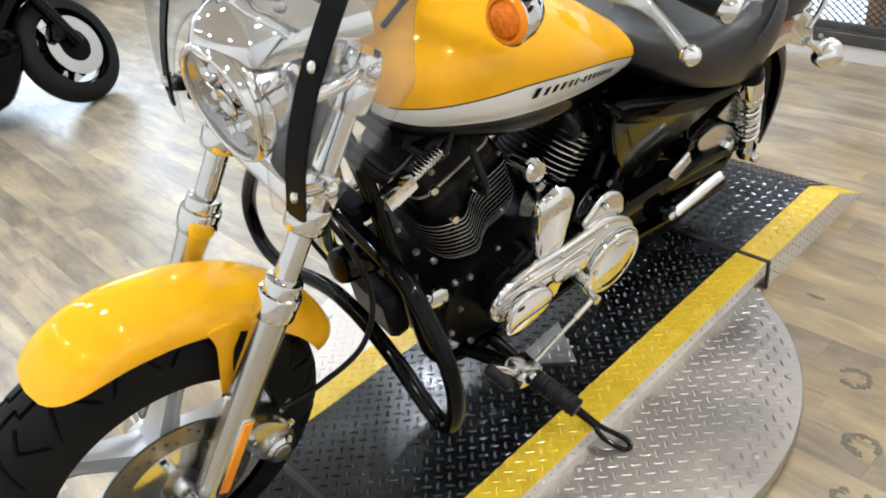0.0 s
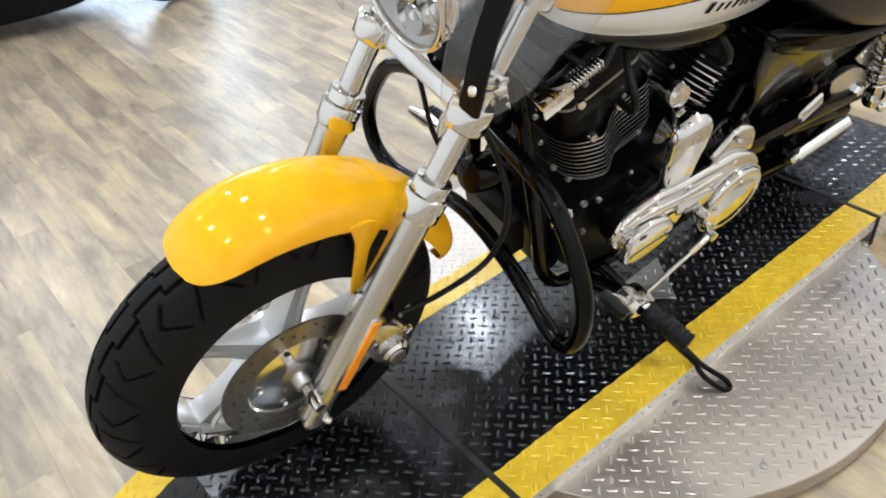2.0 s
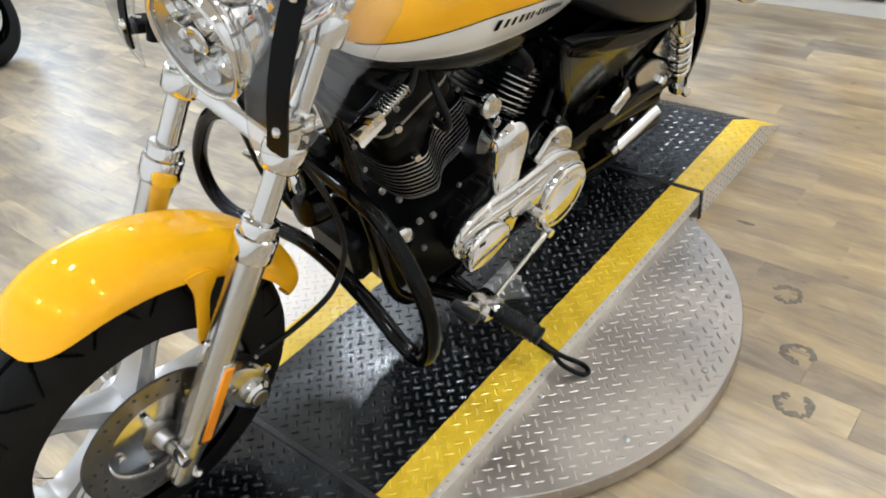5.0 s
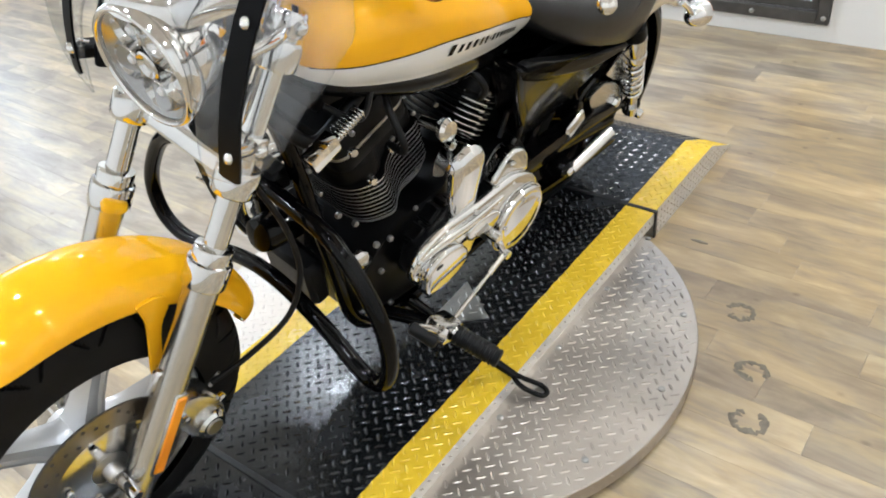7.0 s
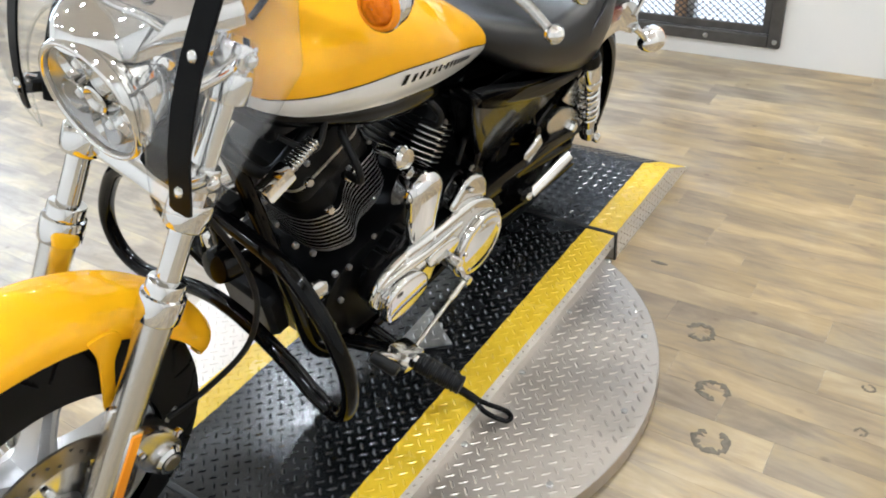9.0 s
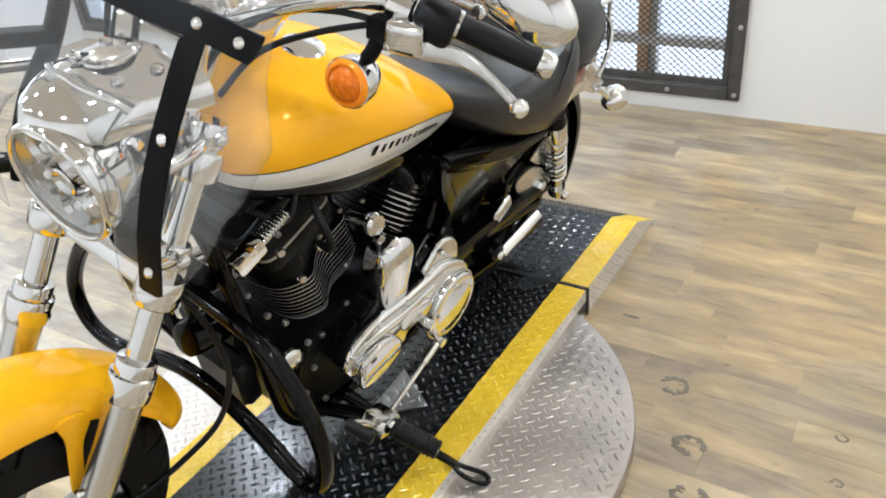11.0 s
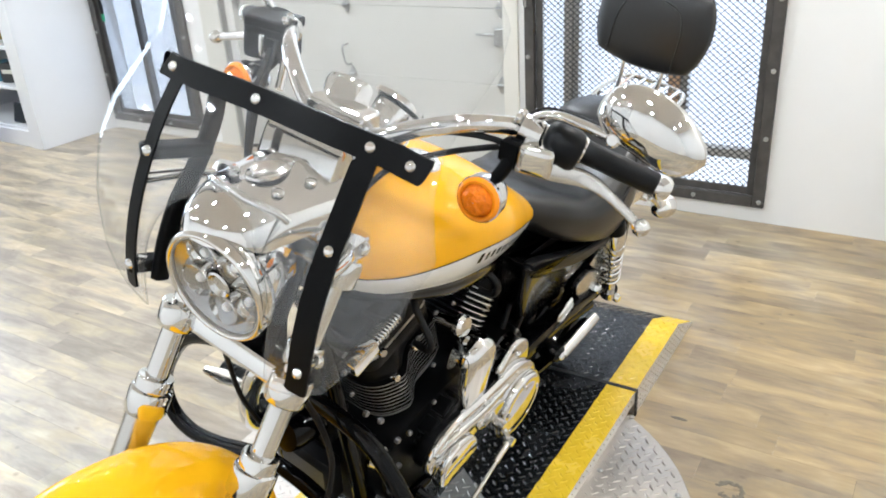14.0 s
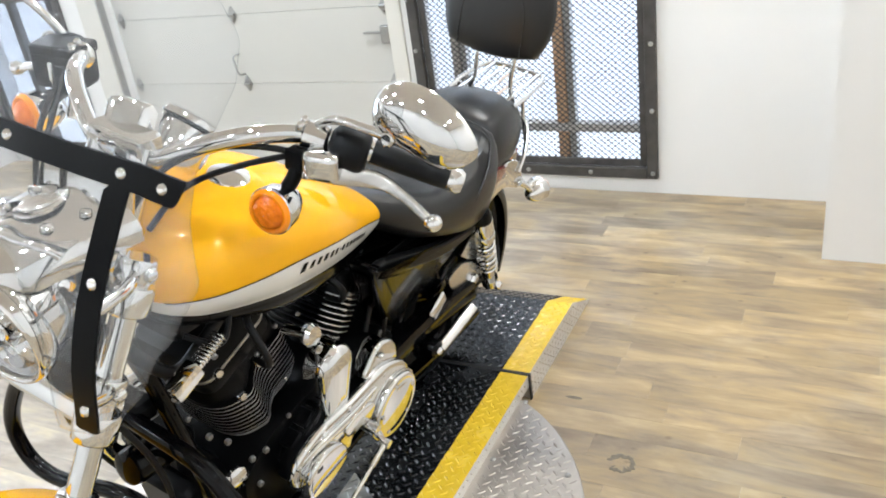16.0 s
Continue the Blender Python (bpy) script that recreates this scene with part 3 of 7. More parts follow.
for sy in (0, 1):
    for bx, by in ((-0.352, -0.020), (-0.622, -0.022), (-0.893, -0.022), (-0.352, -0.237), (-0.623, -0.296), (-0.899, -0.243), (-0.085, -0.018)):
        yy = by if sy == 0 else PY1 - by
        bm = lathe([(0, 0.0085), (0.003, 0.008), (0.0045, 0.005)], (bx, yy, TH_), (0, 0, 1), 12)
        part("screw", bm, GALV, tt, "small zinc screw head")
# plate edge strip: raised dashes on the rim
bm = bmesh.new()
for k in range(150):
    a = 2 * math.pi * k / 150
    ca, sa = math.cos(a), math.sin(a)
    z = 0.026 if k % 2 else 0.042
    c = Vector((TC[0] + ca * TR, TC[1] + sa * TR, z))
    t, r = Vector((-sa, ca, 0)), Vector((ca, sa, 0))
    d1 = (t * 0.7 + Vector((0, 0, 0.7 if k % 2 else -0.7))).normalized()
    d2 = d1.cross(r)
    v = [bm.verts.new(c + d1 * p + d2 * q + r * h) for p, q, h in ((-0.011, 0, 0), (0, 0.003, 0), (0.011, 0, 0), (0, -0.003, 0), (0, 0, 0.0018))]
    for i in range(4):
        bm.faces.new((v[i], v[(i + 1) % 4], v[4]))
tagged(part("rim_tread", bm, TREAD_STEEL, tt, smooth=0), kind="stuff")


RAMP_SIDE = mat("bright_tread_plate_side", (0.66, 0.64, 0.61), 0.42, 0.55, var=0.12, var_scale=14, bump=0.25, bump_scale=160, rough_var=0.1)
GAP_RUBBER = mat("black_gap_rubber", (0.008, 0.008, 0.008), 0.6, var=0.3, var_scale=60)


def deck(name, label, x0, x1, z0, z1, bend=None):
    """A tread plate deck or ramp between two x, with heights z0 and z1 at its ends; bare steel sides, painted top."""
    t = thing(name, label, "ramp", pose(0, 0, 0))
    bm = bmesh.new()
    cuts = (x0, x1) if bend is None else (x0, bend, x1)
    zs = (z0, z1) if bend is None else (z0, max(z0, z1), z1)

    def hx(x):
        """Height of the plate: level on the tall side of the bend, sloping on the low side."""
        for xa, xb, za, zb in zip(cuts, cuts[1:], zs, zs[1:]):
            if x <= xb:
                return za + (zb - za) * (x - xa) / (xb - xa)
        return z1

    def slope(x):
        return (hx(min(x + 0.004, x1)) - hx(max(x - 0.004, x0))) / 0.008
    lowz = lambda x: (TH_ if name == "turntable_deck" else 0.0)

    def slab(ya, yb, mi):
        for xa, xb in zip(cuts, cuts[1:]):
            v = [bm.verts.new((x, y, z)) for x in (xa, xb) for y in (ya, yb) for z in (lowz(x), hx(x))]
            for f in ((0, 1, 3, 2), (4, 6, 7, 5), (0, 4, 5, 1), (2, 3, 7, 6), (0, 2, 6, 4)):
                bm.faces.new([v[i] for i in f]).material_index = 1
            bm.faces.new([v[i] for i in (1, 5, 7, 3)]).material_index = mi
    slab(PY0, PY1, 0)
    part("plate", bm, [TREAD_PAINT, RAMP_SIDE], t, "black tread plate with yellow edge bands", smooth=0)
    bm = bmesh.new()
    tread(bm, x0, x1, PY0, PY1, lambda x: (hx(x), slope(x)), lambda x, y: True, lambda x, y: 0)
    tagged(part("tread", bm, LOZENGE_PAINT, t, smooth=0), kind="stuff")
    bm = bmesh.new()
    k, x = 0, x0 + 0.015
    while x < x1 - 0.01:
        for z in ((0.014, 0.034, 0.054, 0.076) if name != "turntable_deck" else (0.078,)):
            if z < hx(x) - 0.010:
                for y, sy in ((PY0, -1), (PY1, 1)):
                    a = radians(45 if k % 2 else -45)
                    c = V(x, y, z)
                    d1, d2, nn = V(math.cos(a), 0, math.sin(a)), V(-math.sin(a), 0, math.cos(a)), V(0, sy, 0)
                    v = [bm.verts.new(c + d1 * p + d2 * q + nn * h) for p, q, h in ((-0.011, 0, 0), (0, 0.003, 0), (0.011, 0, 0), (0, -0.003, 0), (0, 0, 0.0018))]
                    for i in range(4):
                        bm.faces.new((v[i], v[(i + 1) % 4], v[4]))
            k += 1
        x += PITCH
        k += 1
    tagged(part("side_tread", bm, POLISHED, t, smooth=0), kind="stuff")
    return t


deck("turntable_deck", "black diamond plate deck with yellow edges on the turntable", PX0 + 0.006, PX1 - 0.006, PH, PH)
deck("rear_ramp", "black diamond plate ramp with yellow edges sloping to the floor", PX1 + 0.009, PX1 + RAMP, PH, 0.010, PX1 + 0.45)
deck("front_ramp", "black diamond plate ramp with yellow edges under the front wheel", PX0 - RAMP, PX0 - 0.009, 0.010, PH, PX0 - 0.45)

# dark rubber strips that fill the joints between deck and ramps, over the top and down the sides
for xg in (PX0 - 0.0015, PX1 + 0.0015):
    strip = thing("joint_strip", "black rubber strip in the joint between deck and ramp", "joint strip", pose(xg, 0, 0), "joint strips")
    bm = box((0, (PY0 + PY1) / 2, PH + 0.0005), (0.0145, PY1 - PY0 + 0.010, 0.005), 0.0015)
    for yy in (PY0 - 0.002, PY1 + 0.002):
        box((0, yy, PH / 2 + 0.0008), (0.0145, 0.005, PH - 0.004), 0.0012, bm=bm)
    part("rubber", bm, GAP_RUBBER, strip)

# ---- the motorcycle (x to its tail, y to its right side, z up from its tyres) ----
BIKE_M = Matrix.Translation((-1.6, 0.4737, 0.095)) @ Matrix.Rotation(radians(-4.0), 4, "Z") @ Matrix.Rotation(radians(14.5), 4, "X")
bike = thing("motorcycle", "yellow, white and black cruiser motorcycle leaning on its side stand", "motorcycle", BIKE_M)
FA, RA = V(0.02, 0, 0.345), V(1.55, 0, 0.325)      # axles
FORK_Y = 0.124
FORK_D = V(0.22, 0, 0.445).normalized()             # up along the fork
FORK_0 = V(0.045, 0, 0.31)


def on_fork(s, y):
    return FORK_0 + FORK_D * s + V(0, y, 0)


def seg_dist(px, py, a, b):
    """Distance from a point to the line a-b in the plane."""
    dx, dy = b[0] - a[0], b[1] - a[1]
    t = min(1.0, max(0.0, ((px - a[0]) * dx + (py - a[1]) * dy) / (dx * dx + dy * dy)))
    return math.hypot(px - a[0] - t * dx, py - a[1] - t * dy)


# one repeat of the tread, in metres along and across
TREAD = (((-0.002, 0.011), (0.058, 0.011), 0.0022), ((0.058, 0.011), (0.058, 0.024), 0.0022), ((0.058, 0.024), (0.116, 0.024), 0.0022), ((0.116, 0.024), (0.116, 0.011), 0.0022),
         ((0.018, 0.032), (0.046, 0.056), 0.0027), ((0.046, 0.056), (0.012, 0.090), 0.0027), ((0.066, 0.034), (0.108, 0.094), 0.0027))


def tyre(c, R, half, rim, n, across, grooved=True):
    """A tyre with cut tread grooves, turned about the y axis."""
    prof = []
    for i in range(across + 1):
        a = math.pi * (i / across - 0.5)
        prof.append((half * math.sin(a), R - (R - rim) * (1 - max(0.0, math.cos(a)) ** 0.62)))
    run = [0.0]
    for p, q in zip(prof, prof[1:]):
        run.append(run[-1] + math.hypot(q[0] - p[0], q[1] - p[1]))
    mid = run[across // 2]
    reps = max(1, round(2 * math.pi * R / 0.116))
    per = n // reps
    n = per * reps
    depth = []
    for k in range(per):
        row = []
        for i, (y, r) in enumerate(prof):
            w = run[i] - mid
            f = (k / per + (0.5 if w > 0 else 0.0)) % 1.0 * 0.116
            w = abs(w)
            cut = any(seg_dist(f + o, w, a, b) < h for a, b, h in TREAD for o in (0, -0.116, 0.116)) if grooved and w < 0.095 else False
            row.append(cut)
        depth.append(row)
    bm = bmesh.new()
    vs = []
    for k in range(n):
        th = 2 * math.pi * k / n
        row = []
        for i, (y, r) in enumerate(prof):
            q = 0.006 if depth[k % per][i] else 0.0
            row.append(bm.verts.new(c + V((r - q) * math.cos(th), y * (1 - q * 4), (r - q) * math.sin(th))))
        vs.append(row)
    for k in range(n):
        a, b = vs[k], vs[(k + 1) % n]
        da, db = depth[k % per], depth[(k + 1) % per]
        for j in range(across):
            f = bm.faces.new((a[j], a[j + 1], b[j + 1], b[j]))
            # faces in a cut take the darker rubber, groove shade put into colour
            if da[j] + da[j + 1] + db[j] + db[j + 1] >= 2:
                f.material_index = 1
    return bm


def ring_lathe(prof, c, n=64):
    """A closed hoop about the y axis: prof rows are (y, radius)."""
    rings = [[c + V(r * math.cos(t), y, r * math.sin(t)) for y, r in prof] for t in (2 * math.pi * k / n for k in range(n))]
    return rings_mesh(rings, closed=True)


def cast_wheel(c, R, half, rim, spokes, material, parent, name="wheel", n=900, across=84, rim_material=None, turn=0.35):
    hub = part(name, lathe([(-0.055, 0.030), (-0.05, 0.038), (0.05, 0.038), (0.055, 0.030)], c, (0, 1, 0), 28), material, parent, "cast alloy wheel")
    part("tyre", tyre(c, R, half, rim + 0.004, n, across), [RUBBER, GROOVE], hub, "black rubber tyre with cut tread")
    hw = half * 0.78
    part("rim", ring_lathe([(-hw, rim + 0.012), (-hw - 0.004, rim + 0.010), (-hw - 0.004, rim - 0.002), (-hw * 0.85, rim - 0.008), (-hw * 0.45, rim - 0.017), (hw * 0.45, rim - 0.017),
                            (hw * 0.85, rim - 0.008), (hw + 0.004, rim - 0.002), (hw + 0.004, rim + 0.010), (hw, rim + 0.012), (hw * 0.7, rim), (-hw * 0.7, rim)], c), rim_material or material, hub)
    for k in range(spokes):
        a = 2 * math.pi * k / spokes + turn
        d, t = V(math.cos(a), 0, math.sin(a)), V(-math.sin(a), 0, math.cos(a))
        bm = bmesh.new()
        rings = []
        # broad cast spoke with a hollow face that flares into hub and rim
        for f, w, y in ((0.0, 0.030, 0.034), (0.14, 0.022, 0.030), (0.45, 0.0175, 0.023), (0.75, 0.0165, 0.022), (0.92, 0.020, 0.025), (1.0, 0.030, 0.030)):
            q = c + d * (0.026 + (rim - 0.040) * f)
            rings.append([q + t * a_ + V(0, b_, 0) for a_, b_ in ((-w, -y * 0.55), (-w * 0.92, -y), (-w * 0.62, -y), (-w * 0.40, -y + 0.006), (w * 0.40, -y + 0.006), (w * 0.62, -y), (w * 0.92, -y), (w, -y * 0.55),
                                                                  (w, y * 0.55), (w * 0.92, y), (-w * 0.92, y), (-w, y * 0.55))])
        rings_mesh(rings, bm=bm)
        part("spoke", bm, material, hub, smooth=35)
    return hub


# front wheel
fw = cast_wheel(FA, 0.335, 0.066, 0.212, 5, WHEEL_SILVER, bike, "front_wheel", rim_material=CHROME, turn=2.47)
bm = ring_lathe([(-0.082, 0.146), (-0.087, 0.146), (-0.087, 0.098), (-0.082, 0.098)], FA, 72)
rotor = part("brake_disc", bm, mat("machined_rotor", (0.40, 0.36, 0.31), 0.26, 1.0, var=0.1, var_scale=200), fw, "drilled steel brake disc")
bm = bmesh.new()
# holes are thin dark discs on the rotor face, their shade painted
for k in range(40):
    a = 2 * math.pi * k / 40
    rr = (0.112, 0.124, 0.136)[k % 3]
    lathe([(0, 0.0035), (0.0006, 0.0035)], FA + V(rr * math.cos(a), -0.0872, rr * math.sin(a)), (0, -1, 0), 8, bm)
tagged(part("vent_holes", bm, DARK_HOLE, rotor), kind="stuff")
bm = lathe([(-0.086, 0.060), (-0.080, 0.094), (-0.072, 0.094), (-0.066, 0.055)], FA, (0, 1, 0), 40)
part("disc_carrier", bm, POLISHED, fw, "polished disc carrier")
bolts("disc_bolt", [FA + V(0.075 * math.cos(a), -0.086, 0.075 * math.sin(a)) for a in (2 * math.pi * k / 5 + 0.5 for k in range(5))], (0, -1, 0), 0.007, 0.006, CHROME, fw)
part("hub_spacer", lathe([(-0.112, 0.014), (-0.108, 0.017), (-0.090, 0.019), (-0.086, 0.034), (-0.056, 0.040)], FA, (0, 1, 0), 28), STEEL, fw, "bright hub spacer")
part("axle", lathe([(-0.165, 0.0), (-0.165, 0.010), (-0.158, 0.0115), (0.158, 0.0115), (0.165, 0.010), (0.165, 0)], FA, (0, 1, 0), 20), CHROME, fw)

# fork legs
for sy in (-1, 1):
    y = sy * FORK_Y
    leg = part("fork_leg", lathe([(-0.055, 0.020), (-0.05, 0.025), (0.03, 0.0275), (0.36, 0.0275), (0.40, 0.0285), (0.425, 0.0285)], on_fork(0, y), FORK_D, 28), ALUMINIUM, bike, "satin aluminium lower fork leg")
    part("dust_cap", lathe([(0.415, 0.0285), (0.418, 0.0345), (0.421, 0.0358), (0.458, 0.0358), (0.461, 0.0345), (0.463, 0.0305), (0.482, 0.0305), (0.485, 0.029), (0.487, 0.021)], on_fork(0, y), FORK_D, 48), CHROME, leg, "chrome fork collar", smooth=35)
    part("fork_tube", lathe([(0.47, 0.0195), (0.83, 0.0195)], on_fork(0, y), FORK_D, 28), CHROME, leg, "polished fork tube")
    bm = box(on_fork(-0.035, y) + V(-0.002, sy * 0.002, 0), (0.042, 0.044, 0.070), 0.016, Matrix.Rotation(radians(26.3), 3, "Y"), seg=4)
    part("axle_clamp", bm, ALUMINIUM, leg, smooth=60)
    bm = bolt(bmesh.new(), on_fork(-0.052, y) + V(0.014, sy * 0.020, 0.004), (0.35, sy * 0.9, -0.1), 0.009, 0.016, 12)
    part("pinch_bolt", bm, CHROME, leg, "chrome pinch bolt")
    # fender tab bracket
    bm = box(on_fork(0.235, y) + V(-0.022, -sy * 0.006, 0), (0.035, 0.016, 0.05), 0.004, Matrix.Rotation(radians(26.3), 3, "Y"))
    part("mount_lug", bm, ALUMINIUM, leg)
    bm = box(on_fork(0.125, y) + V(0.004, sy * 0.0295, 0), (0.022, 0.006, 0.165), 0.0025, Matrix.Rotation(radians(26.3), 3, "Y"))
    part("reflector", bm, REFLECTOR, leg, "long orange side reflector")
    bm = box(on_fork(0.125, y) + V(0.004, sy * 0.0270, 0), (0.028, 0.006, 0.178), 0.0025, Matrix.Rotation(radians(26.3), 3, "Y"))
    part("reflector_base", bm, ALUMINIUM, leg)

# front brake caliper, behind the left leg
cal = part("brake_caliper", prism(outline([(0.135, 0.40), (0.175, 0.425), (0.225, 0.375), (0.235, 0.315), (0.205, 0.285), (0.160, 0.315)], 5), -0.125, -0.050, 0.012), ALUMINIUM, bike, "silver front brake caliper")
part("piston_cover", lathe([(0, 0.030), (0.012, 0.030), (0.018, 0.024), (0.019, 0.0)], (0.195, -0.125, 0.335), (0, -1, 0), 28), CHROME, cal)
part("piston_ring", lathe([(0.018, 0.017), (0.021, 0.016), (0.021, 0.0)], (0.195, -0.125, 0.335), (0, -1, 0), 24), STEEL, cal)
bolts("caliper_bolt", [(0.150, -0.125, 0.395), (0.225, -0.125, 0.385), (0.205, -0.125, 0.300)], (0, -1, 0), 0.009, 0.013, CHROME, cal)
part("bleed_nipple", tube([(0.225, -0.10, 0.39), (0.245, -0.105, 0.415)], 0.004), STEEL, cal)

# front fender
FR = 0.349


def fender(u, v):
    """u along the arc from the front lip to the tail, v across."""
    a = radians(114.2 - 100.7 * u)
    w = 0.083
    s = 2 * v - 1
    # the side skirt is deep in the middle and draws in at the lip
    lip = min(1.0, u / 0.31)
    tail = min(1.0, (1 - u) / 0.15)
    side = math.sqrt(max(0.0, 1 - (1 - lip) ** 2)) * 0.98 + 0.02
    ww = w * (0.30 + 0.70 * math.sqrt(max(0, 1 - (1 - tail) ** 2)))
    ang = s * radians(98) * (0.06 + 0.94 * side)
    drop = (1 - math.cos(ang)) * 0.052
    r = FR + 0.0435 - drop - 0.046 * (1 - lip) ** 2.4
    y = ww * math.sin(ang) / math.sin(radians(90)) if abs(ang) < radians(90) else ww * math.copysign(1, ang)
    return FA + V(r * math.cos(a), y, r * math.sin(a))


fen = part("front_fender", sheet(fender, 100, 30, 0.004), YELLOW, bike, "glossy yellow front fender")
for sy in (-1, 1):
    bm = prism(outline([(0.136, 0.670), (0.175, 0.665), (0.188, 0.640), (0.168, 0.600), (0.157, 0.530), (0.151, 0.498), (0.133, 0.500), (0.138, 0.560), (0.143, 0.620), (0.138, 0.650)], 4), sy * 0.080, sy * 0.087, 0.002)
    part("fender_tab", bm, YELLOW, fen, "yellow fender mounting tab")
    part("tab_bolt", bolt(bmesh.new(), (0.146, sy * 0.087, 0.512), (0, sy, 0), 0.008, 0.006), CHROME, fen)

# triple clamps and steering head
for s, x_, lb in ((0.60, 0.0, "lower_triple_clamp"), (0.80, 0.0, "upper_triple_clamp")):
    c = on_fork(s, 0)
    bm = bmesh.new()
    for sy in (-1, 1):
        lathe([(-0.022, 0.031), (-0.018, 0.034), (0.018, 0.034), (0.022, 0.031)], c + V(0, sy * FORK_Y, 0), FORK_D, 28, bm)
    rot = Matrix.Rotation(radians(26.3), 3, "Y")
    box(c + V(0.03, 0, -0.012), (0.075, 2 * FORK_Y - 0.03, 0.036), 0.015, rot, bm, 4)
    part(lb, bm, CHROME, bike, "polished triple clamp")
part("steering_head", lathe([(-0.20, 0.034), (0.02, 0.034)], on_fork(0.78, 0) + V(0.055, 0, 0), FORK_D, 24), BLACK_PAINT, bike)
for sy in (-1, 1):
    part("fork_cap", lathe([(0.82, 0.024), (0.84, 0.024), (0.85, 0.018), (0.852, 0.0)], on_fork(0, sy * FORK_Y), FORK_D, 20), CHROME, bike)

BOWL = mat("frosted_mirror_bowl", (0.40, 0.40, 0.40), 0.16, 0.9, var=0.08, var_scale=60, rough_var=0.06)
# headlamp
HC = V(0.262, -0.030, 1.018)
HD = V(-1, -0.08, -0.12).normalized()
hl = part("headlamp", lathe([(-0.125, 0.014), (-0.120, 0.032), (-0.090, 0.060), (-0.046, 0.076), (-0.008, 0.0815), (-0.006, 0.079), (-0.062, 0.012)], HC, HD, 40), CHROME, bike, "round chrome headlamp")
part("bezel", lathe([(-0.020, 0.0825), (-0.010, 0.0880), (0.002, 0.0905), (0.012, 0.0895), (0.017, 0.0865), (0.017, 0.0835), (0.013, 0.0812), (0.004, 0.0800)], HC, HD, 64, caps=False), CHROME, hl, "thick rounded chrome bezel", smooth=70)
part("bezel_groove", lathe([(0.0135, 0.0822), (0.0140, 0.0808), (0.0135, 0.0795), (0.010, 0.0790)], HC, HD, 64, caps=False), STEEL, hl, "steel ring round the lens")
part("reflector_bowl", lathe([(-0.012, 0.002), (-0.010, 0.035), (-0.004, 0.066), (0.008, 0.0800)], HC, HD, 40, caps=False), BOWL, hl, "satin mirror bowl")
up = HD.cross(V(0, 1, 0)).normalized()
side_ = HD.cross(up).normalized()
for k in range(5):
    a = 2 * math.pi * k / 5 + 0.3
    c = HC + HD * -0.002 + (side_ * math.cos(a) + up * math.sin(a)) * 0.0485
    part("lamp_cup", lathe([(-0.022, 0.004), (-0.017, 0.014), (-0.007, 0.022), (0.003, 0.0255), (0.006, 0.0265), (0.004, 0.028), (-0.004, 0.029)], c, HD, 24, caps=False), CHROME, hl, "small mirror cup")
    part("cup_bulb", lathe([(-0.016, 0.004), (-0.004, 0.0075), (0.001, 0.006), (0.003, 0.0)], c, HD, 12), RIM_WHITE, hl, "pale bulb cap")
part("centre_cup", lathe([(-0.03, 0.006), (-0.008, 0.019), (0.005, 0.021), (0.007, 0.018), (0.001, 0.012), (0.0, 0.0)], HC, HD, 24), CHROME, hl)
part("lens", lathe([(0.010, 0.0780), (0.015, 0.067), (0.019, 0.040), (0.020, 0.001)], HC, HD, 40, caps=False), LENS, hl, "clear domed lens")


# chrome visor over the lamp
def visor(u, v):
    """Brim over the lamp: a rounded nose, then a broad flat top that runs back to the bars."""
    s = 2 * u - 1
    w = 0.078 + 0.024 * v
    nose = math.sqrt(max(0.0, 1 - (1 - min(1.0, v / 0.40)) ** 2))
    arch = max(0.0, 1 - abs(s) ** 2.5) ** (1 / 2.5)
    ridge = 0.005 * math.exp(-((s / 0.16) ** 2)) * min(1.0, v / 0.3)
    side = math.copysign(min(1.0, abs(s) * 1.02) ** 0.9, s)
    return HC + V(-0.026 + 0.215 * v + 0.055 * s * s * (1 - v), 0.022 + w * side, 0.066 + 0.056 * (0.10 + 0.90 * nose) * arch + ridge + 0.008 * v)


vis = part("visor", sheet(visor, 48, 30, 0.003), CHROME, bike, "domed chrome headlamp visor", smooth=70)
band = [visor(0.05 + 0.9 * k / 12, 0.30) + V(0, 0, 0.001) for k in range(13)]
part("visor_band", tube(band, 0.0055, 10, 4), CHROME, vis, "raised chrome band")
bolts("visor_stud", [visor(0.5 + a, v) for a, v in ((-0.22, 0.48), (0.22, 0.48), (-0.25, 0.75), (0.25, 0.75), (0.0, 0.80))], (0, 0, 1), 0.009, 0.007, CHROME, vis, "chrome dome stud", 14)
bm = lathe([(0, 0.030), (0.004, 0.029), (0.006, 0.024), (0.002, 0.018), (0.001, 0.0)], (0, 0, 0), (0, 0, 1), 28)
bmesh.ops.scale(bm, vec=(1.3, 0.8, 1), verts=bm.verts)
oval = part("oval_badge", bm, POLISHED, vis, "oval recessed plate")
oval.location = visor(0.5, 0.62)
bm = prism(outline([(0.40, 1.055), (0.452, 1.06), (0.478, 1.150), (0.462, 1.182), (0.438, 1.170)], 3), -0.075, 0.075, 0.008)
part("bracket_cover", bm, CHROME, vis, "chrome bracket plate")
bolts("bracket_bolt", [V(0.432, -0.045, 1.135), V(0.432, 0.045, 1.135)], (-1, 0, 0.3), 0.013, 0.008, POLISHED, vis, "", 16)

# windshield
def shield_x(y, z):
    h = min(z, 1.27) - 0.952
    return 0.2465 + 0.046 * h + 1.075 * h * h + 0.36 * max(0.0, z - 1.27) + 0.55 * y * y


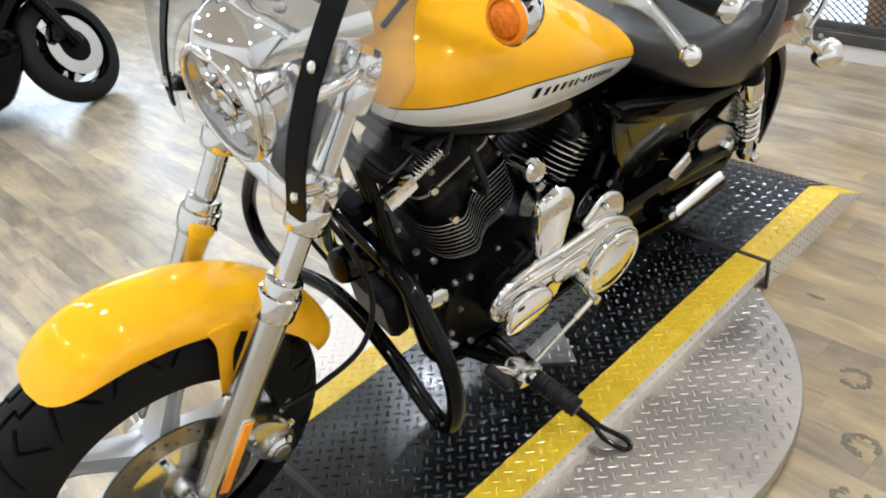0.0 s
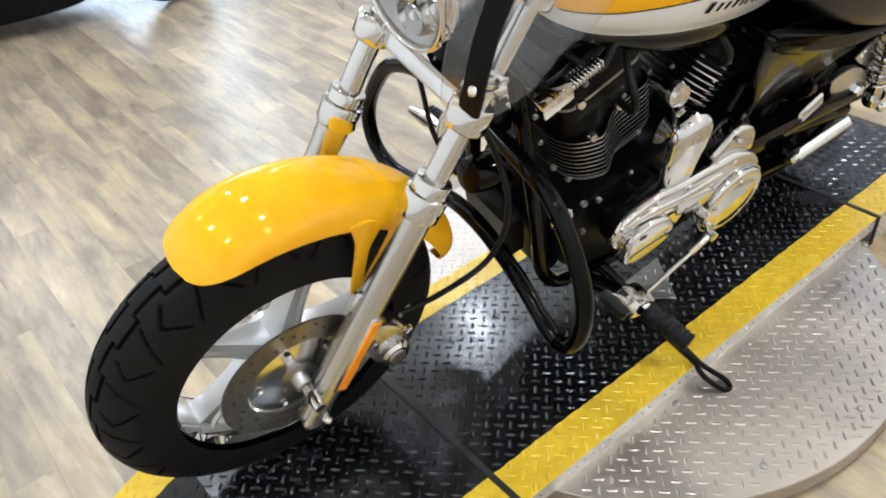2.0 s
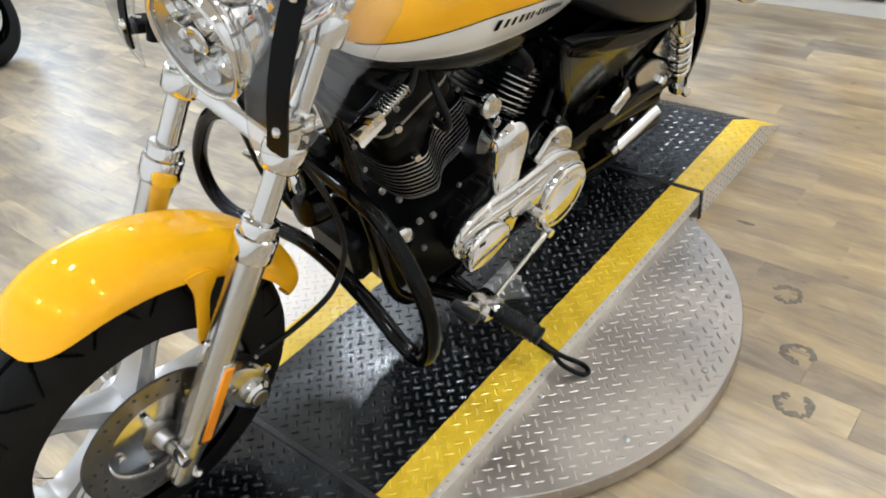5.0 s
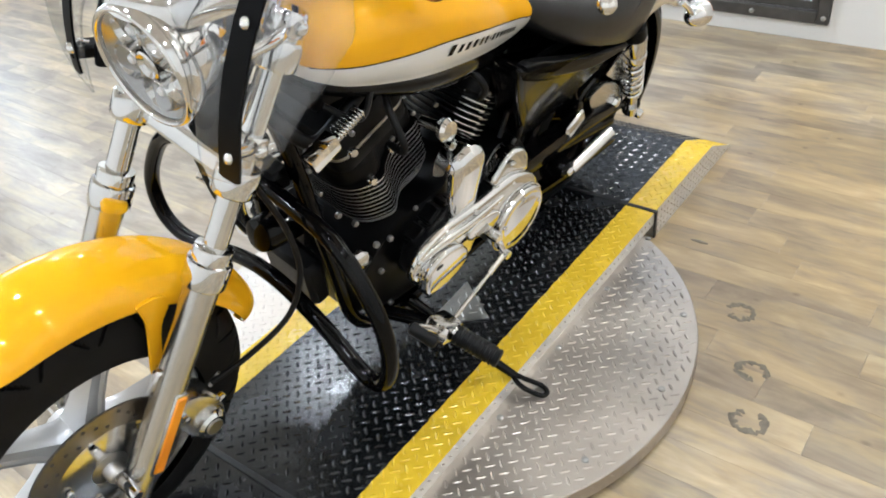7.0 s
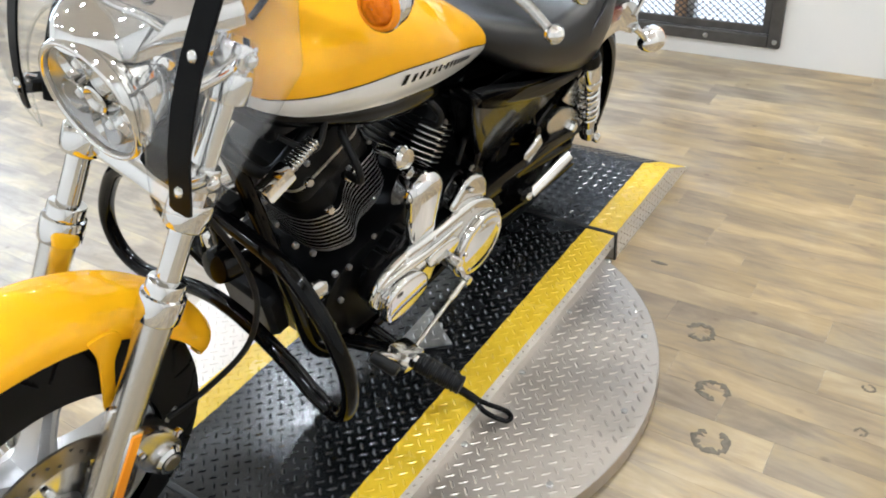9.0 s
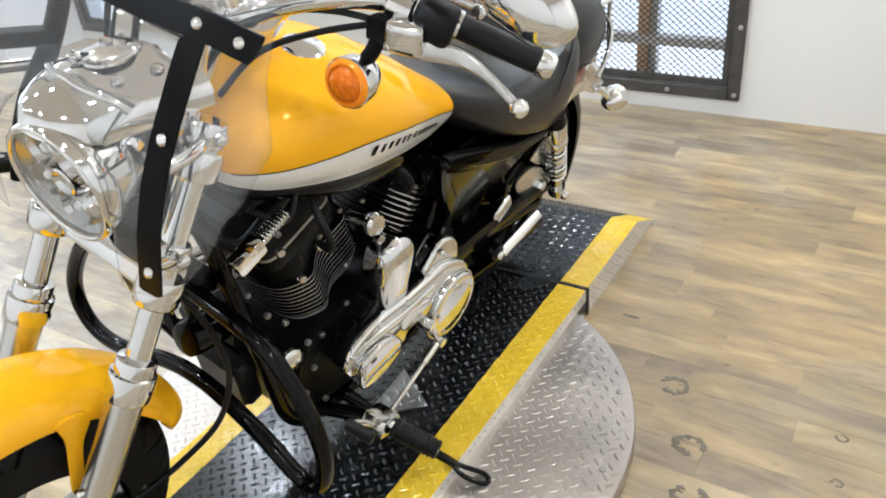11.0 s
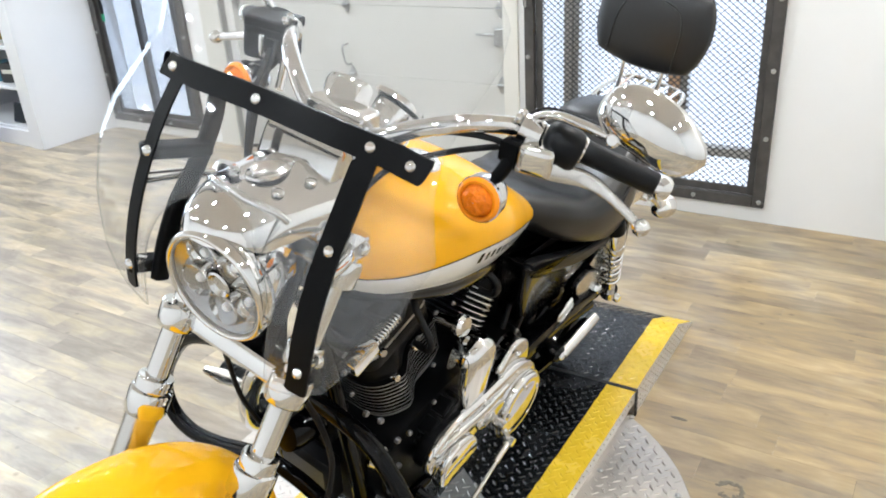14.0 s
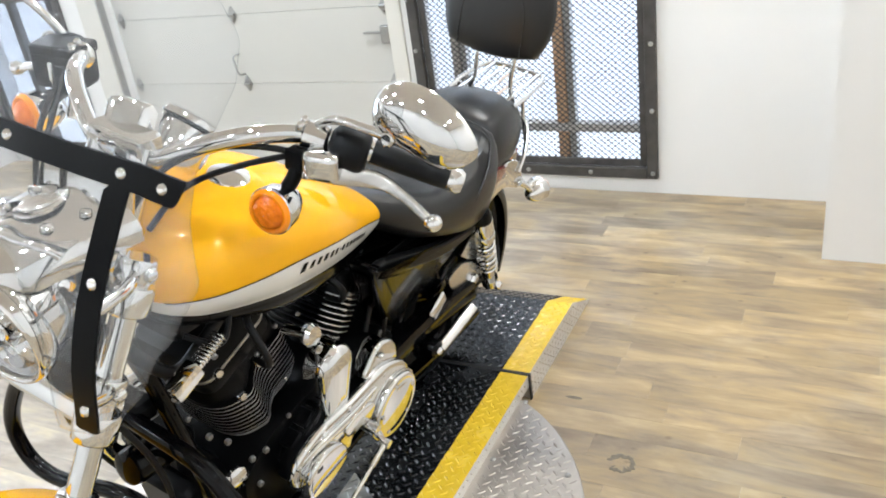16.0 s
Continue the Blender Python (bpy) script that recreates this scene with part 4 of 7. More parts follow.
def half_width(z):
    rows = ((0.895, 0.185), (0.905, 0.225), (0.93, 0.262), (1.00, 0.305), (1.08, 0.328), (1.15, 0.318), (1.22, 0.282), (1.27, 0.268), (1.32, 0.280), (1.38, 0.296), (1.43, 0.290), (1.47, 0.255), (1.50, 0.19), (1.515, 0.11))
    for (a, b), (c, d) in zip(rows, rows[1:]):
        if z <= c:
            return b + (d - b) * (z - a) / (c - a)
    return rows[-1][1]


def inner_width(z):
    """Cut-out round the headlamp."""
    if z > 1.125:
        return 0.0
    q = (z - 0.985) / 0.14
    return 0.128 * math.sqrt(max(0.0, 1 - max(0, q) ** 2))


ws = part("windshield", bmesh.new(), CLEAR, bike, "clear curved windshield sheet")
bm = bmesh.new()
for sy in (-1, 1):
    def wing(u, v, sy=sy):
        z = 0.895 + (1.515 - 0.895) * u
        a, b = inner_width(z), half_width(z) - (0.040 * min(1.0, max(0.0, (1.16 - z) / 0.1)) if sy < 0 else 0.0)
        y = sy * (a + (b - a) * v)
        return V(shield_x(y, z), y, z)
    merge(bm, sheet(wing, 56, 14, 0.0))
bmesh.ops.remove_doubles(bm, verts=bm.verts, dist=0.0005)
bmesh.ops.recalc_face_normals(bm, faces=bm.faces)
bmesh.ops.solidify(bm, geom=list(bm.faces), thickness=0.0035)
bm.to_mesh(ws.data)
bm.free()
ws.data.polygons.foreach_set("use_smooth", [True] * len(ws.data.polygons))
ws.data.materials.append(glass("sheet_edge", (0.86, 0.88, 0.89), 0.3, 1.3, 0.02, 0.03))
for f in ws.data.polygons:
    if abs(f.normal.dot(V(-1, 0, 0.35).normalized())) < 0.45:
        f.material_index = 1


def strap(pts, w, across, off):
    """A flat strap on the shield; across tells whether its width runs up (z) or sideways (y)."""
    p = curve_points([(y, z, 0) for y, z in pts], 6)
    rows = []
    for i, q in enumerate(p):
        a, b = p[max(i - 1, 0)], p[min(i + 1, len(p) - 1)]
        t = (b - a).normalized()
        nrm = Vector((-t.y, t.x, 0))
        end = 1.0 if 0 < i < len(p) - 1 else 0.6
        for_s = []
        for s in (-1, 1):
            r = q + nrm * (w / 2 * s * end)
            for d in (0, 0.004):
                for_s.append(V(shield_x(r.x, r.y) - off - d, r.x, r.y))
        rows.append([for_s[0], for_s[1], for_s[3], for_s[2]])
    return rings_mesh(rows)


part("cross_strap", strap([(0.206, 1.242), (0.184, 1.2425), (0.0, 1.259), (-0.18, 1.257), (-0.238, 1.251), (-0.262, 1.248)], 0.029, "z", 0.003), BLACK_SATIN, ws, "black metal cross strap")
for sy in (-1, 1):
    SB = 0.185 if sy < 0 else 0.167
    part("side_strap", strap([(sy * (SB - 0.004), 1.245), (sy * SB, 1.18), (sy * SB, 1.10), (sy * SB, 1.02), (sy * SB, 0.95), (sy * (SB - 0.004), 0.912)], 0.033 if sy < 0 else 0.028, "y", 0.0025), BLACK_SATIN, ws, "black metal side strap")
    # clamp bracket behind the strap
    for z, s in ((1.09, 0.845), (0.955, 0.66)):
        c = on_fork(s, sy * FORK_Y)
        bm = lathe([(-0.018, 0.026), (-0.014, 0.029), (0.014, 0.029), (0.018, 0.026)], c, FORK_D, 20)
        q = V(shield_x(sy * SB, z) + 0.004, sy * SB, z)
        tube([c, c.lerp(q, 0.5) + V(0.01, sy * 0.01, 0), q], 0.009, 10, bm=bm)
        dome(bm, c + V(0, sy * 0.028, 0), (0, sy, 0), 0.012, 0.010)
        part("fork_clamp", bm, CHROME, ws, "chrome fork clamp")
    for z in (1.133, 0.952):
        bm = dome(bmesh.new(), (shield_x(sy * SB, z) - 0.0065, sy * SB, z), (-1, sy * -0.2, 0.35), 0.0088, 0.006, 16)
        part("strap_bolt", bm, CHROME, ws)
for y, z in ((0.184, 1.2425), (0.006, 1.2585), (-0.180, 1.257), (-0.238, 1.251)):
    part("strap_bolt", dome(bmesh.new(), (shield_x(y, z) - 0.0065, y, z), (-1, 0, 0.35), 0.0082, 0.006, 16), CHROME, ws)

# handlebar, controls and mirrors
RISER = V(0.53, 0, 1.19)
bar_l = [(0.53, 0.0, 1.175), (0.53, -0.06, 1.176), (0.555, -0.12, 1.205), (0.60, -0.185, 1.228), (0.668, -0.25, 1.224), (0.712, -0.34, 1.205), (0.758, -0.455, 1.176)]
hb = part("handlebar", tube(bar_l[::-1] + [(x, -y, z) for x, y, z in bar_l[1:]], 0.0145, 18, 8), CHROME, bike, "chrome handlebar")
bm = box(RISER + V(0.0, 0, 0.0), (0.05, 0.115, 0.042), 0.012, seg=3)
lathe([(-0.14, 0.020), (0.0, 0.022)], RISER + V(0.0, -0.042, 0), (0.45, 0, 0.9), 18, bm)
lathe([(-0.14, 0.020), (0.0, 0.022)], RISER + V(0.0, 0.042, 0), (0.45, 0, 0.9), 18, bm)
part("riser", bm, CHROME, hb, "chrome handlebar riser")
SC_ = V(0.655, -0.012, 1.178)
SD = V(0.70, -0.05, 0.71).normalized()
sp = part("speedometer", lathe([(-0.078, 0.026), (-0.076, 0.040), (-0.068, 0.0465), (-0.055, 0.0485), (0.0, 0.0500), (0.006, 0.0475), (0.007, 0.042)], SC_, SD, 48), CHROME, hb, "chrome speedometer housing")
part("gauge_ring", lathe([(-0.012, 0.0500), (-0.010, 0.0522), (-0.006, 0.0522), (-0.004, 0.0503)], SC_, SD, 48, caps=False), BLACK_SATIN, sp, "dark ring round the gauge")
part("dial", lathe([(0.0075, 0.0425), (0.0085, 0.0)], SC_, SD, 32), BLACK_PLASTIC, sp, "dark round dial")
part("dial_glass", lathe([(0.011, 0.0435), (0.0115, 0.0)], SC_, SD, 32, caps=False), LENS, sp)
part("gauge_cup", lathe([(-0.055, 0.034), (-0.050, 0.044), (0.028, 0.047), (0.038, 0.043), (0.042, 0.030), (0.043, 0.0)], V(0.572, 0.026, 1.186), V(0.55, 0.10, 0.80), 40), CHROME, hb, "chrome drum on the handlebar riser")


def bullet(c, d, parent, scale=1.0):
    """Turn signal: chrome bullet shell behind a round lens that faces d."""
    d = Vector(d).normalized()
    k = scale
    sh_ = part("turn_signal", lathe([(-0.062 * k, 0.004 * k), (-0.058 * k, 0.014 * k), (-0.042 * k, 0.026 * k), (-0.018 * k, 0.036 * k), (0.004 * k, 0.038 * k), (0.006 * k, 0.035 * k)], c, d, 32, caps=False), CHROME, parent, "chrome turn signal shell")
    part("reflector_bowl", lathe([(-0.030 * k, 0.003 * k), (-0.028 * k, 0.012 * k), (-0.018 * k, 0.024 * k), (-0.004 * k, 0.032 * k), (0.004 * k, 0.035 * k)], c, d, 11, caps=False), WHEEL_SILVER, sh_, "faceted reflector", smooth=0)
    part("bulb", lathe([(-0.028 * k, 0.005 * k), (-0.012 * k, 0.006 * k), (-0.007 * k, 0.004 * k), (-0.006 * k, 0.0)], c, d, 12), RIM_WHITE, sh_)
    part("lens_ring", lathe([(0.004 * k, 0.0362 * k), (0.010 * k, 0.0350 * k), (0.0135 * k, 0.0315 * k), (0.0130 * k, 0.0275 * k), (0.0095 * k, 0.0262 * k)], c, d, 32, caps=False), AMBER_RIM, sh_, "smooth amber lens rim")
    part("lens", lathe([(0.0095 * k, 0.0262 * k), (0.0150 * k, 0.0240 * k), (0.0195 * k, 0.018 * k), (0.0218 * k, 0.010 * k), (0.0226 * k, 0.001)], c, d, 32, caps=False), AMBER_LENS, sh_, "moulded amber lens")
    return sh_


def flat_bar(pts, w, th, wide, per=8):
    """A flat rounded bar along a smooth line: w and th give half width and half thickness at each point."""
    p = curve_points(pts, per)
    wide = Vector(wide).normalized()
    rings = []
    for i, q in enumerate(p):
        k, f = min(i // per, len(w) - 1), (i % per) / per
        k2 = min(k + 1, len(w) - 1)
        a_, b_ = w[k] + (w[k2] - w[k]) * f, th[k] + (th[k2] - th[k]) * f
        t = (p[min(i + 1, len(p) - 1)] - p[max(i - 1, 0)]).normalized()
        wd = (wide - t * wide.dot(t)).normalized()
        up_ = t.cross(wd)
        rings.append([q + wd * (a_ * math.copysign(abs(math.cos(k_)) ** 0.7, math.cos(k_))) + up_ * (b_ * math.copysign(abs(math.sin(k_)) ** 0.7, math.sin(k_))) for k_ in (2 * math.pi * j / 16 for j in range(16))])
    return rings_mesh(rings)


for sy in (-1, 1):
    E = Vector((0.758, sy * 0.455, 1.176))
    A = Vector((0.70, sy * 0.315, 1.211))
    D = (E - A).normalized()
    A = A + D * 0.012
    P = Vector((0.662, sy * 0.247, 1.224))
    g = part("grip", lathe([(0.0, 0.0165), (0.003, 0.0185), (0.120, 0.0185), (0.124, 0.0170)], A, D, 28), GRIP, hb, "smooth black rubber grip")
    part("grip_end", lathe([(0.124, 0.0178), (0.128, 0.0195), (0.140, 0.0195), (0.147, 0.015), (0.149, 0.0)], A, D, 24), CHROME, g, "chrome grip end cap")
    part("grip_band", lathe([(-0.018, 0.020), (-0.014, 0.0215), (0.0, 0.0215), (0.004, 0.020)], A, D, 28), CHROME, g, "chrome band at the grip")
    sw = part("switch_housing", lathe([(-0.004, 0.022), (0.002, 0.030), (0.010, 0.034), (0.044, 0.034), (0.052, 0.031), (0.056, 0.024)], P + D * 0.034, D, 30), BLACK_PLASTIC, hb, "black switch drum")
    part("switch_block", box(P + D * 0.058 + V(0.004, 0, -0.026), (0.036, 0.044, 0.034), 0.010, Matrix.Rotation(sy * radians(-18), 3, "Z"), seg=3), BLACK_PLASTIC, sw)
    part("switch_button", box(P + D * 0.056 + V(0.030, 0, 0.006), (0.012, 0.016, 0.010), 0.003), BLACK_SATIN, sw)
    pc = part("lever_perch", box((0.645, sy * 0.284, 1.198), (0.050, 0.054, 0.044), 0.011, Matrix.Rotation(sy * radians(-18), 3, "Z"), seg=3), CHROME, hb, "chrome lever perch", smooth=60)
    part("perch_clamp", lathe([(-0.012, 0.019), (-0.009, 0.023), (0.024, 0.023), (0.027, 0.019)], P, D, 24), CHROME, pc)
    part("signal_clamp", box(P + V(-0.030, 0, -0.026), (0.030, 0.032, 0.034), 0.008, seg=2), BLACK_SATIN, pc, "black signal clamp")
    bolts("clamp_bolt", [P + V(-0.004, sy * -0.006, 0.021), P + V(-0.016, sy * -0.006, 0.016)], (-0.3, 0, 1), 0.007, 0.010, CHROME, pc, "", 10)
    lev = [(0.622, sy * 0.262, 1.188), (0.655, sy * 0.305, 1.180), (0.688, sy * 0.350, 1.173), (0.690, sy * 0.395, 1.162), (0.679, sy * 0.452, 1.143)]
    lv = part("clutch_lever" if sy < 0 else "brake_lever", flat_bar(lev, [0.013, 0.0150, 0.0135, 0.0085, 0.0068], [0.007, 0.0065, 0.0060, 0.0050, 0.0050], (0.4, 0, 1)), ALUMINIUM, hb, "polished aluminium hand lever", smooth=60)
    part("pivot_screw", lathe([(0, 0.008), (0.003, 0.008), (0.004, 0.006)], Vector((0.630, sy * 0.264, 1.196)), (0, 0, 1), 14), STEEL, lv)
    bm = bmesh.new()
    bmesh.ops.create_uvsphere(bm, u_segments=16, v_segments=12, radius=0.0135, matrix=Matrix.Translation((0.679, sy * 0.456, 1.142)))
    part("ball_end", bm, POLISHED, lv)
    # turn signal on a stem below the perch
    tb = Vector((0.583, -0.236, 1.128)) if sy < 0 else Vector((0.553, 0.249, 1.150))
    part("signal_stem", tube([P + V(-0.02, 0, -0.01), P + V(-0.04, sy * 0.0, -0.05), tb + V(0.03, 0, 0.02)], 0.0115), BLACK_SATIN, hb, "black signal stem")
    bullet(tb, (-1, sy * 0.08, 0.05), hb, 1.0)
    # mirror
    M0 = Vector((0.665, -0.385, 1.262)) if sy < 0 else Vector((0.612, 0.430, 1.362))
    stem = part("mirror_stem", tube([P + V(0.005, sy * 0.01, 0.02) + (D * 0.055 if sy > 0 else V(0, 0, 0)), P + V(0.0, sy * (0.05 if sy < 0 else 0.10), 0.04 if sy < 0 else 0.065), M0], [0.008, 0.0072, 0.0080], 12), CHROME, hb, "chrome mirror stem")
    ol = outline([(-0.038, 0.005), (-0.030, 0.042), (0.0, 0.062), (0.045, 0.062), (0.092, 0.042), (0.124, 0.008), (0.122, -0.020), (0.085, -0.042), (0.028, -0.030), (-0.012, -0.020)], 5)
    rings = []
    ctr = V(0.045, 0.012, 0)
    for d_, k in ((0.0, 0.94), (0.004, 1.0), (-0.008, 0.985), (-0.020, 0.88), (-0.030, 0.68), (-0.036, 0.38), (-0.037, 0.05)):
        rings.append([M0 + Vector((0.012 + d_, sy * (ctr.x + (a - ctr.x) * k), 0.018 + ctr.y + (b - ctr.y) * k)) for a, b in ol])
    mi = part("mirror", rings_mesh(rings), CHROME, hb, "chrome teardrop mirror shell")
    bm = bmesh.new()
    f = [bm.verts.new(M0 + Vector((0.0168, sy * (ctr.x + (a - ctr.x) * 0.93), 0.018 + ctr.y + (b - ctr.y) * 0.93))) for a, b in ol]
    bm.faces.new(f)
    part("mirror_glass", bm, mat("mirror", (0.9, 0.9, 0.9), 0.01, 1.0), mi, "mirror glass")
    bm = bolt(bmesh.new(), M0 + V(-0.012, sy * 0.004, 0.004), (-1, 0, 0.2), 0.011, 0.010, 12)
    part("mirror_bolt", bm, CHROME, mi)
# brake master cylinder on the right bar
rot = Matrix.Rotation(radians(18), 3, "Z")
mc = part("master_cylinder", box((0.652, 0.275, 1.200), (0.070, 0.088, 0.066), 0.018, rot, seg=4), BLACK_SATIN, hb, "black brake fluid reservoir", smooth=60)
part("reservoir_lid", box((0.654, 0.275, 1.234), (0.070, 0.088, 0.020), 0.008, rot, seg=3), BLACK_PLASTIC, mc, "black lid")
bolts("lid_screw", [Vector((0.652, 0.275, 1.243)) + rot @ V(a, b, 0) for a, b in ((-0.026, -0.036), (0.026, 0.036))], (0, 0, 1), 0.0055, 0.003, CHROME, mc, "", 10)
part("sight_glass", lathe([(0, 0.012), (0.003, 0.011), (0.004, 0.0)], Vector((0.652, 0.275, 1.192)) + rot @ V(-0.034, -0.012, -0.012), rot @ V(-1, 0, 0), 20), CHROME, mc, "round chrome sight glass")
part("banjo", tube([(0.632, 0.225, 1.200), (0.612, 0.205, 1.185), (0.585, 0.190, 1.150)], 0.0085, 12), CHROME, mc, "chrome hose fitting")
# black bracket behind the far strap
bk = part("shield_bracket", flat_bar([(0.425, 0.158, 1.215), (0.408, 0.150, 1.165), (0.378, 0.148, 1.105), (0.336, 0.146, 1.045), (0.306, 0.142, 0.985), (0.286, 0.138, 0.925)], [0.014, 0.015, 0.016, 0.018, 0.017, 0.014], [0.010] * 6, (1, 0, 0.2)), BLACK_SATIN, ws, "black curved shield bracket", smooth=60)
for z, x2 in ((1.127, 0.380), (0.948, 0.292)):
    part("bracket_lug", box(((shield_x(0.18, z) + x2) / 2 + 0.004, 0.163, z - 0.004), (abs(x2 - shield_x(0.18, z)) + 0.03, 0.030, 0.022), 0.004, Matrix.Rotation(radians(-30 if x2 > shield_x(0.18, z) else 30), 3, "Z")), BLACK_SATIN, bk)
# cables
for sy, pts in ((-1, [(0.635, -0.240, 1.205), (0.600, -0.190, 1.212), (0.555, -0.135, 1.205), (0.505, -0.085, 1.165), (0.475, -0.04, 1.07), (0.49, -0.02, 0.95)]), (1, [(0.62, 0.235, 1.21), (0.52, 0.18, 1.12), (0.45, 0.12, 1.0), (0.45, 0.06, 0.9)]),
                (1, [(0.61, 0.24, 1.20), (0.50, 0.17, 1.14), (0.43, 0.09, 1.02), (0.46, 0.05, 0.92)]), (-1, [(0.66, -0.26, 1.205), (0.60, -0.16, 1.17), (0.56, -0.08, 1.12), (0.52, -0.04, 1.05)])):
    part("control_cable", tube(pts, 0.0052, 8), GRIP, hb, "black control cable")

# ---- tank ----
TANK = ((0.478, 1.000, 0.055, 0.952, 0.910, 0.946, 0.926), (0.487, 1.020, 0.085, 0.954, 0.895, 0.946, 0.921), (0.505, 1.040, 0.112, 0.956, 0.880, 0.947, 0.914), (0.55, 1.062, 0.148, 0.960, 0.860, 0.951, 0.898), (0.62, 1.079, 0.176, 0.965, 0.835, 0.955, 0.884),
        (0.70, 1.080, 0.193, 0.960, 0.810, 0.957, 0.877), (0.80, 1.053, 0.190, 0.945, 0.785, 0.938, 0.862), (0.90, 1.000, 0.168, 0.910, 0.765, 0.906, 0.838),
        (1.00, 0.935, 0.137, 0.865, 0.755, 0.866, 0.812), (1.08, 0.882, 0.110, 0.832, 0.750, 0.829, 0.790), (1.13, 0.850, 0.090, 0.812, 0.752, 0.810, 0.780),
        (1.155, 0.832, 0.070, 0.802, 0.758, 0.803, 0.778), (1.168, 0.815, 0.045, 0.798, 0.765, 0.797, 0.778))


def tank_row(x):
    for a, b in zip(TANK, TANK[1:]):
        if x <= b[0]:
            k = (x - a[0]) / (b[0] - a[0])
            return [a[i] + (b[i] - a[i]) * k for i in range(7)]
    return list(TANK[-1])


def tank_y(row, z):
    _, zt, w, zw, zb, _, _ = row
    q = (z - zw) / (zt - zw) if z > zw else (zw - z) / (zw - zb)
    q = min(1.0, max(0.0, q))
    p = 2.25 if z > zw else 2.0
    return w * max(0.0, 1 - q ** p) ** (1 / p)


def tank_side(row, sy):
    """From the top line down to the keel, with the paint borders on fixed steps."""
    x, zt, w, zw, zb, z1, z2 = row
    out = []
    for i in range(15):
        a = i / 14
        z = z1 + (zt - z1) * (1 - a ** 1.9) if i else zt
        out.append(V(x, sy * tank_y(row, z), z))
    for i in range(1, 6):
        z = z1 + (z2 - z1) * i / 5
        out.append(V(x, sy * tank_y(row, z), z))
    for i in range(1, 6):
        z = z2 + (zb - z2) * i / 5
        out.append(V(x, sy * tank_y(row, z2) * (1 - (i / 5) ** 3.4) ** (1 / 3.4), z))
    return out


xs_t = [q.x for q in curve_points([(r[0], 0, 0) for r in TANK], 5)]
rows_t = []
for k, x in enumerate(xs_t):
    # smooth the station values with the same curve
    i, t = min(k // 5, len(TANK) - 2), (k % 5) / 5 if k < len(xs_t) - 1 else 1.0
    cols = []
    for c in range(7):
        p = [TANK[min(max(i + d, 0), len(TANK) - 1)][c] for d in (-1, 0, 1, 2)]
        cols.append(0.5 * (2 * p[1] + (p[2] - p[0]) * t + (2 * p[0] - 5 * p[1] + 4 * p[2] - p[3]) * t * t + (3 * p[1] - p[0] - 3 * p[2] + p[3]) * t ** 3))
    rows_t.append(cols)
bm = bmesh.new()
prev = None
for r in rows_t:
    left, right = tank_side(r, -1), tank_side(r, 1)
    ring = left[::-1] + right[1:]
    cur = [bm.verts.new(q) for q in ring]
    n = len(cur)
    if prev:
        for j in range(n - 1):
            f = bm.faces.new((prev[j], prev[j + 1], cur[j + 1], cur[j]))
            d = min(j, n - 2 - j)
            f.material_index = 2 if d < 5 else (1 if d < 10 else 0)
    else:
        bm.faces.new(cur)
    prev = cur
bm.faces.new(prev[::-1])
tank = part("fuel_tank", bm, [YELLOW, WHITE_PAINT, BLACK_PAINT], bike, "yellow fuel tank with white band and black underside", smooth=50)
# thin dark pinstripe along the colour border, and the name drawn as plain slanted bars
for sy in (-1, 1):
    bm = bmesh.new()
    pts = [V(r[0], sy * (tank_y(r, r[5]) + 0.0004), r[5]) for r in rows_t[6:-3]]
    tube(pts, 0.0011, 6, bm=bm, straight=True)
    part("pinstripe", bm, BLACK_PAINT, tank, "thin black pinstripe")
    random.seed(9)
    x = 0.705
    for k in range(15):
        w = 0.0185 * (1.0 if k else 1.25) * (1 - 0.022 * k)
        h = (0.021 if k == 0 else 0.0175) * (1 - 0.028 * k)
        if k == 6:
            w *= 0.6
            h *= 0.35
        bm = bmesh.new()
        quad = []
        for a, b in ((0, 0), (w * 0.62, 0), (w * 0.62 + h * 0.3, h), (h * 0.3, h)):
            xx = x + a
            r = tank_row(xx)
            zz = r[5] - 0.0115 - 0.0195 * (1 - 0.02 * k) + b + (0.005 if k == 6 else 0)
            quad.append(V(xx, sy * (tank_y(r, zz) + 0.0022), zz))
        bm.faces.new([bm.verts.new(q) for q in quad])
        bmesh.ops.solidify(bm, geom=list(bm.faces), thickness=0.0006)
        part("badge_bar", bm, BLACK_PAINT, tank, "black slanted badge bar")
        x += w * 1.2
part("fuel_cap", lathe([(0, 0.038), (0.008, 0.040), (0.016, 0.036), (0.021, 0.020), (0.022, 0.0)], (0.692, -0.046, 1.064), (0.05, -0.16, 1), 32), CHROME, tank, "chrome fuel cap")


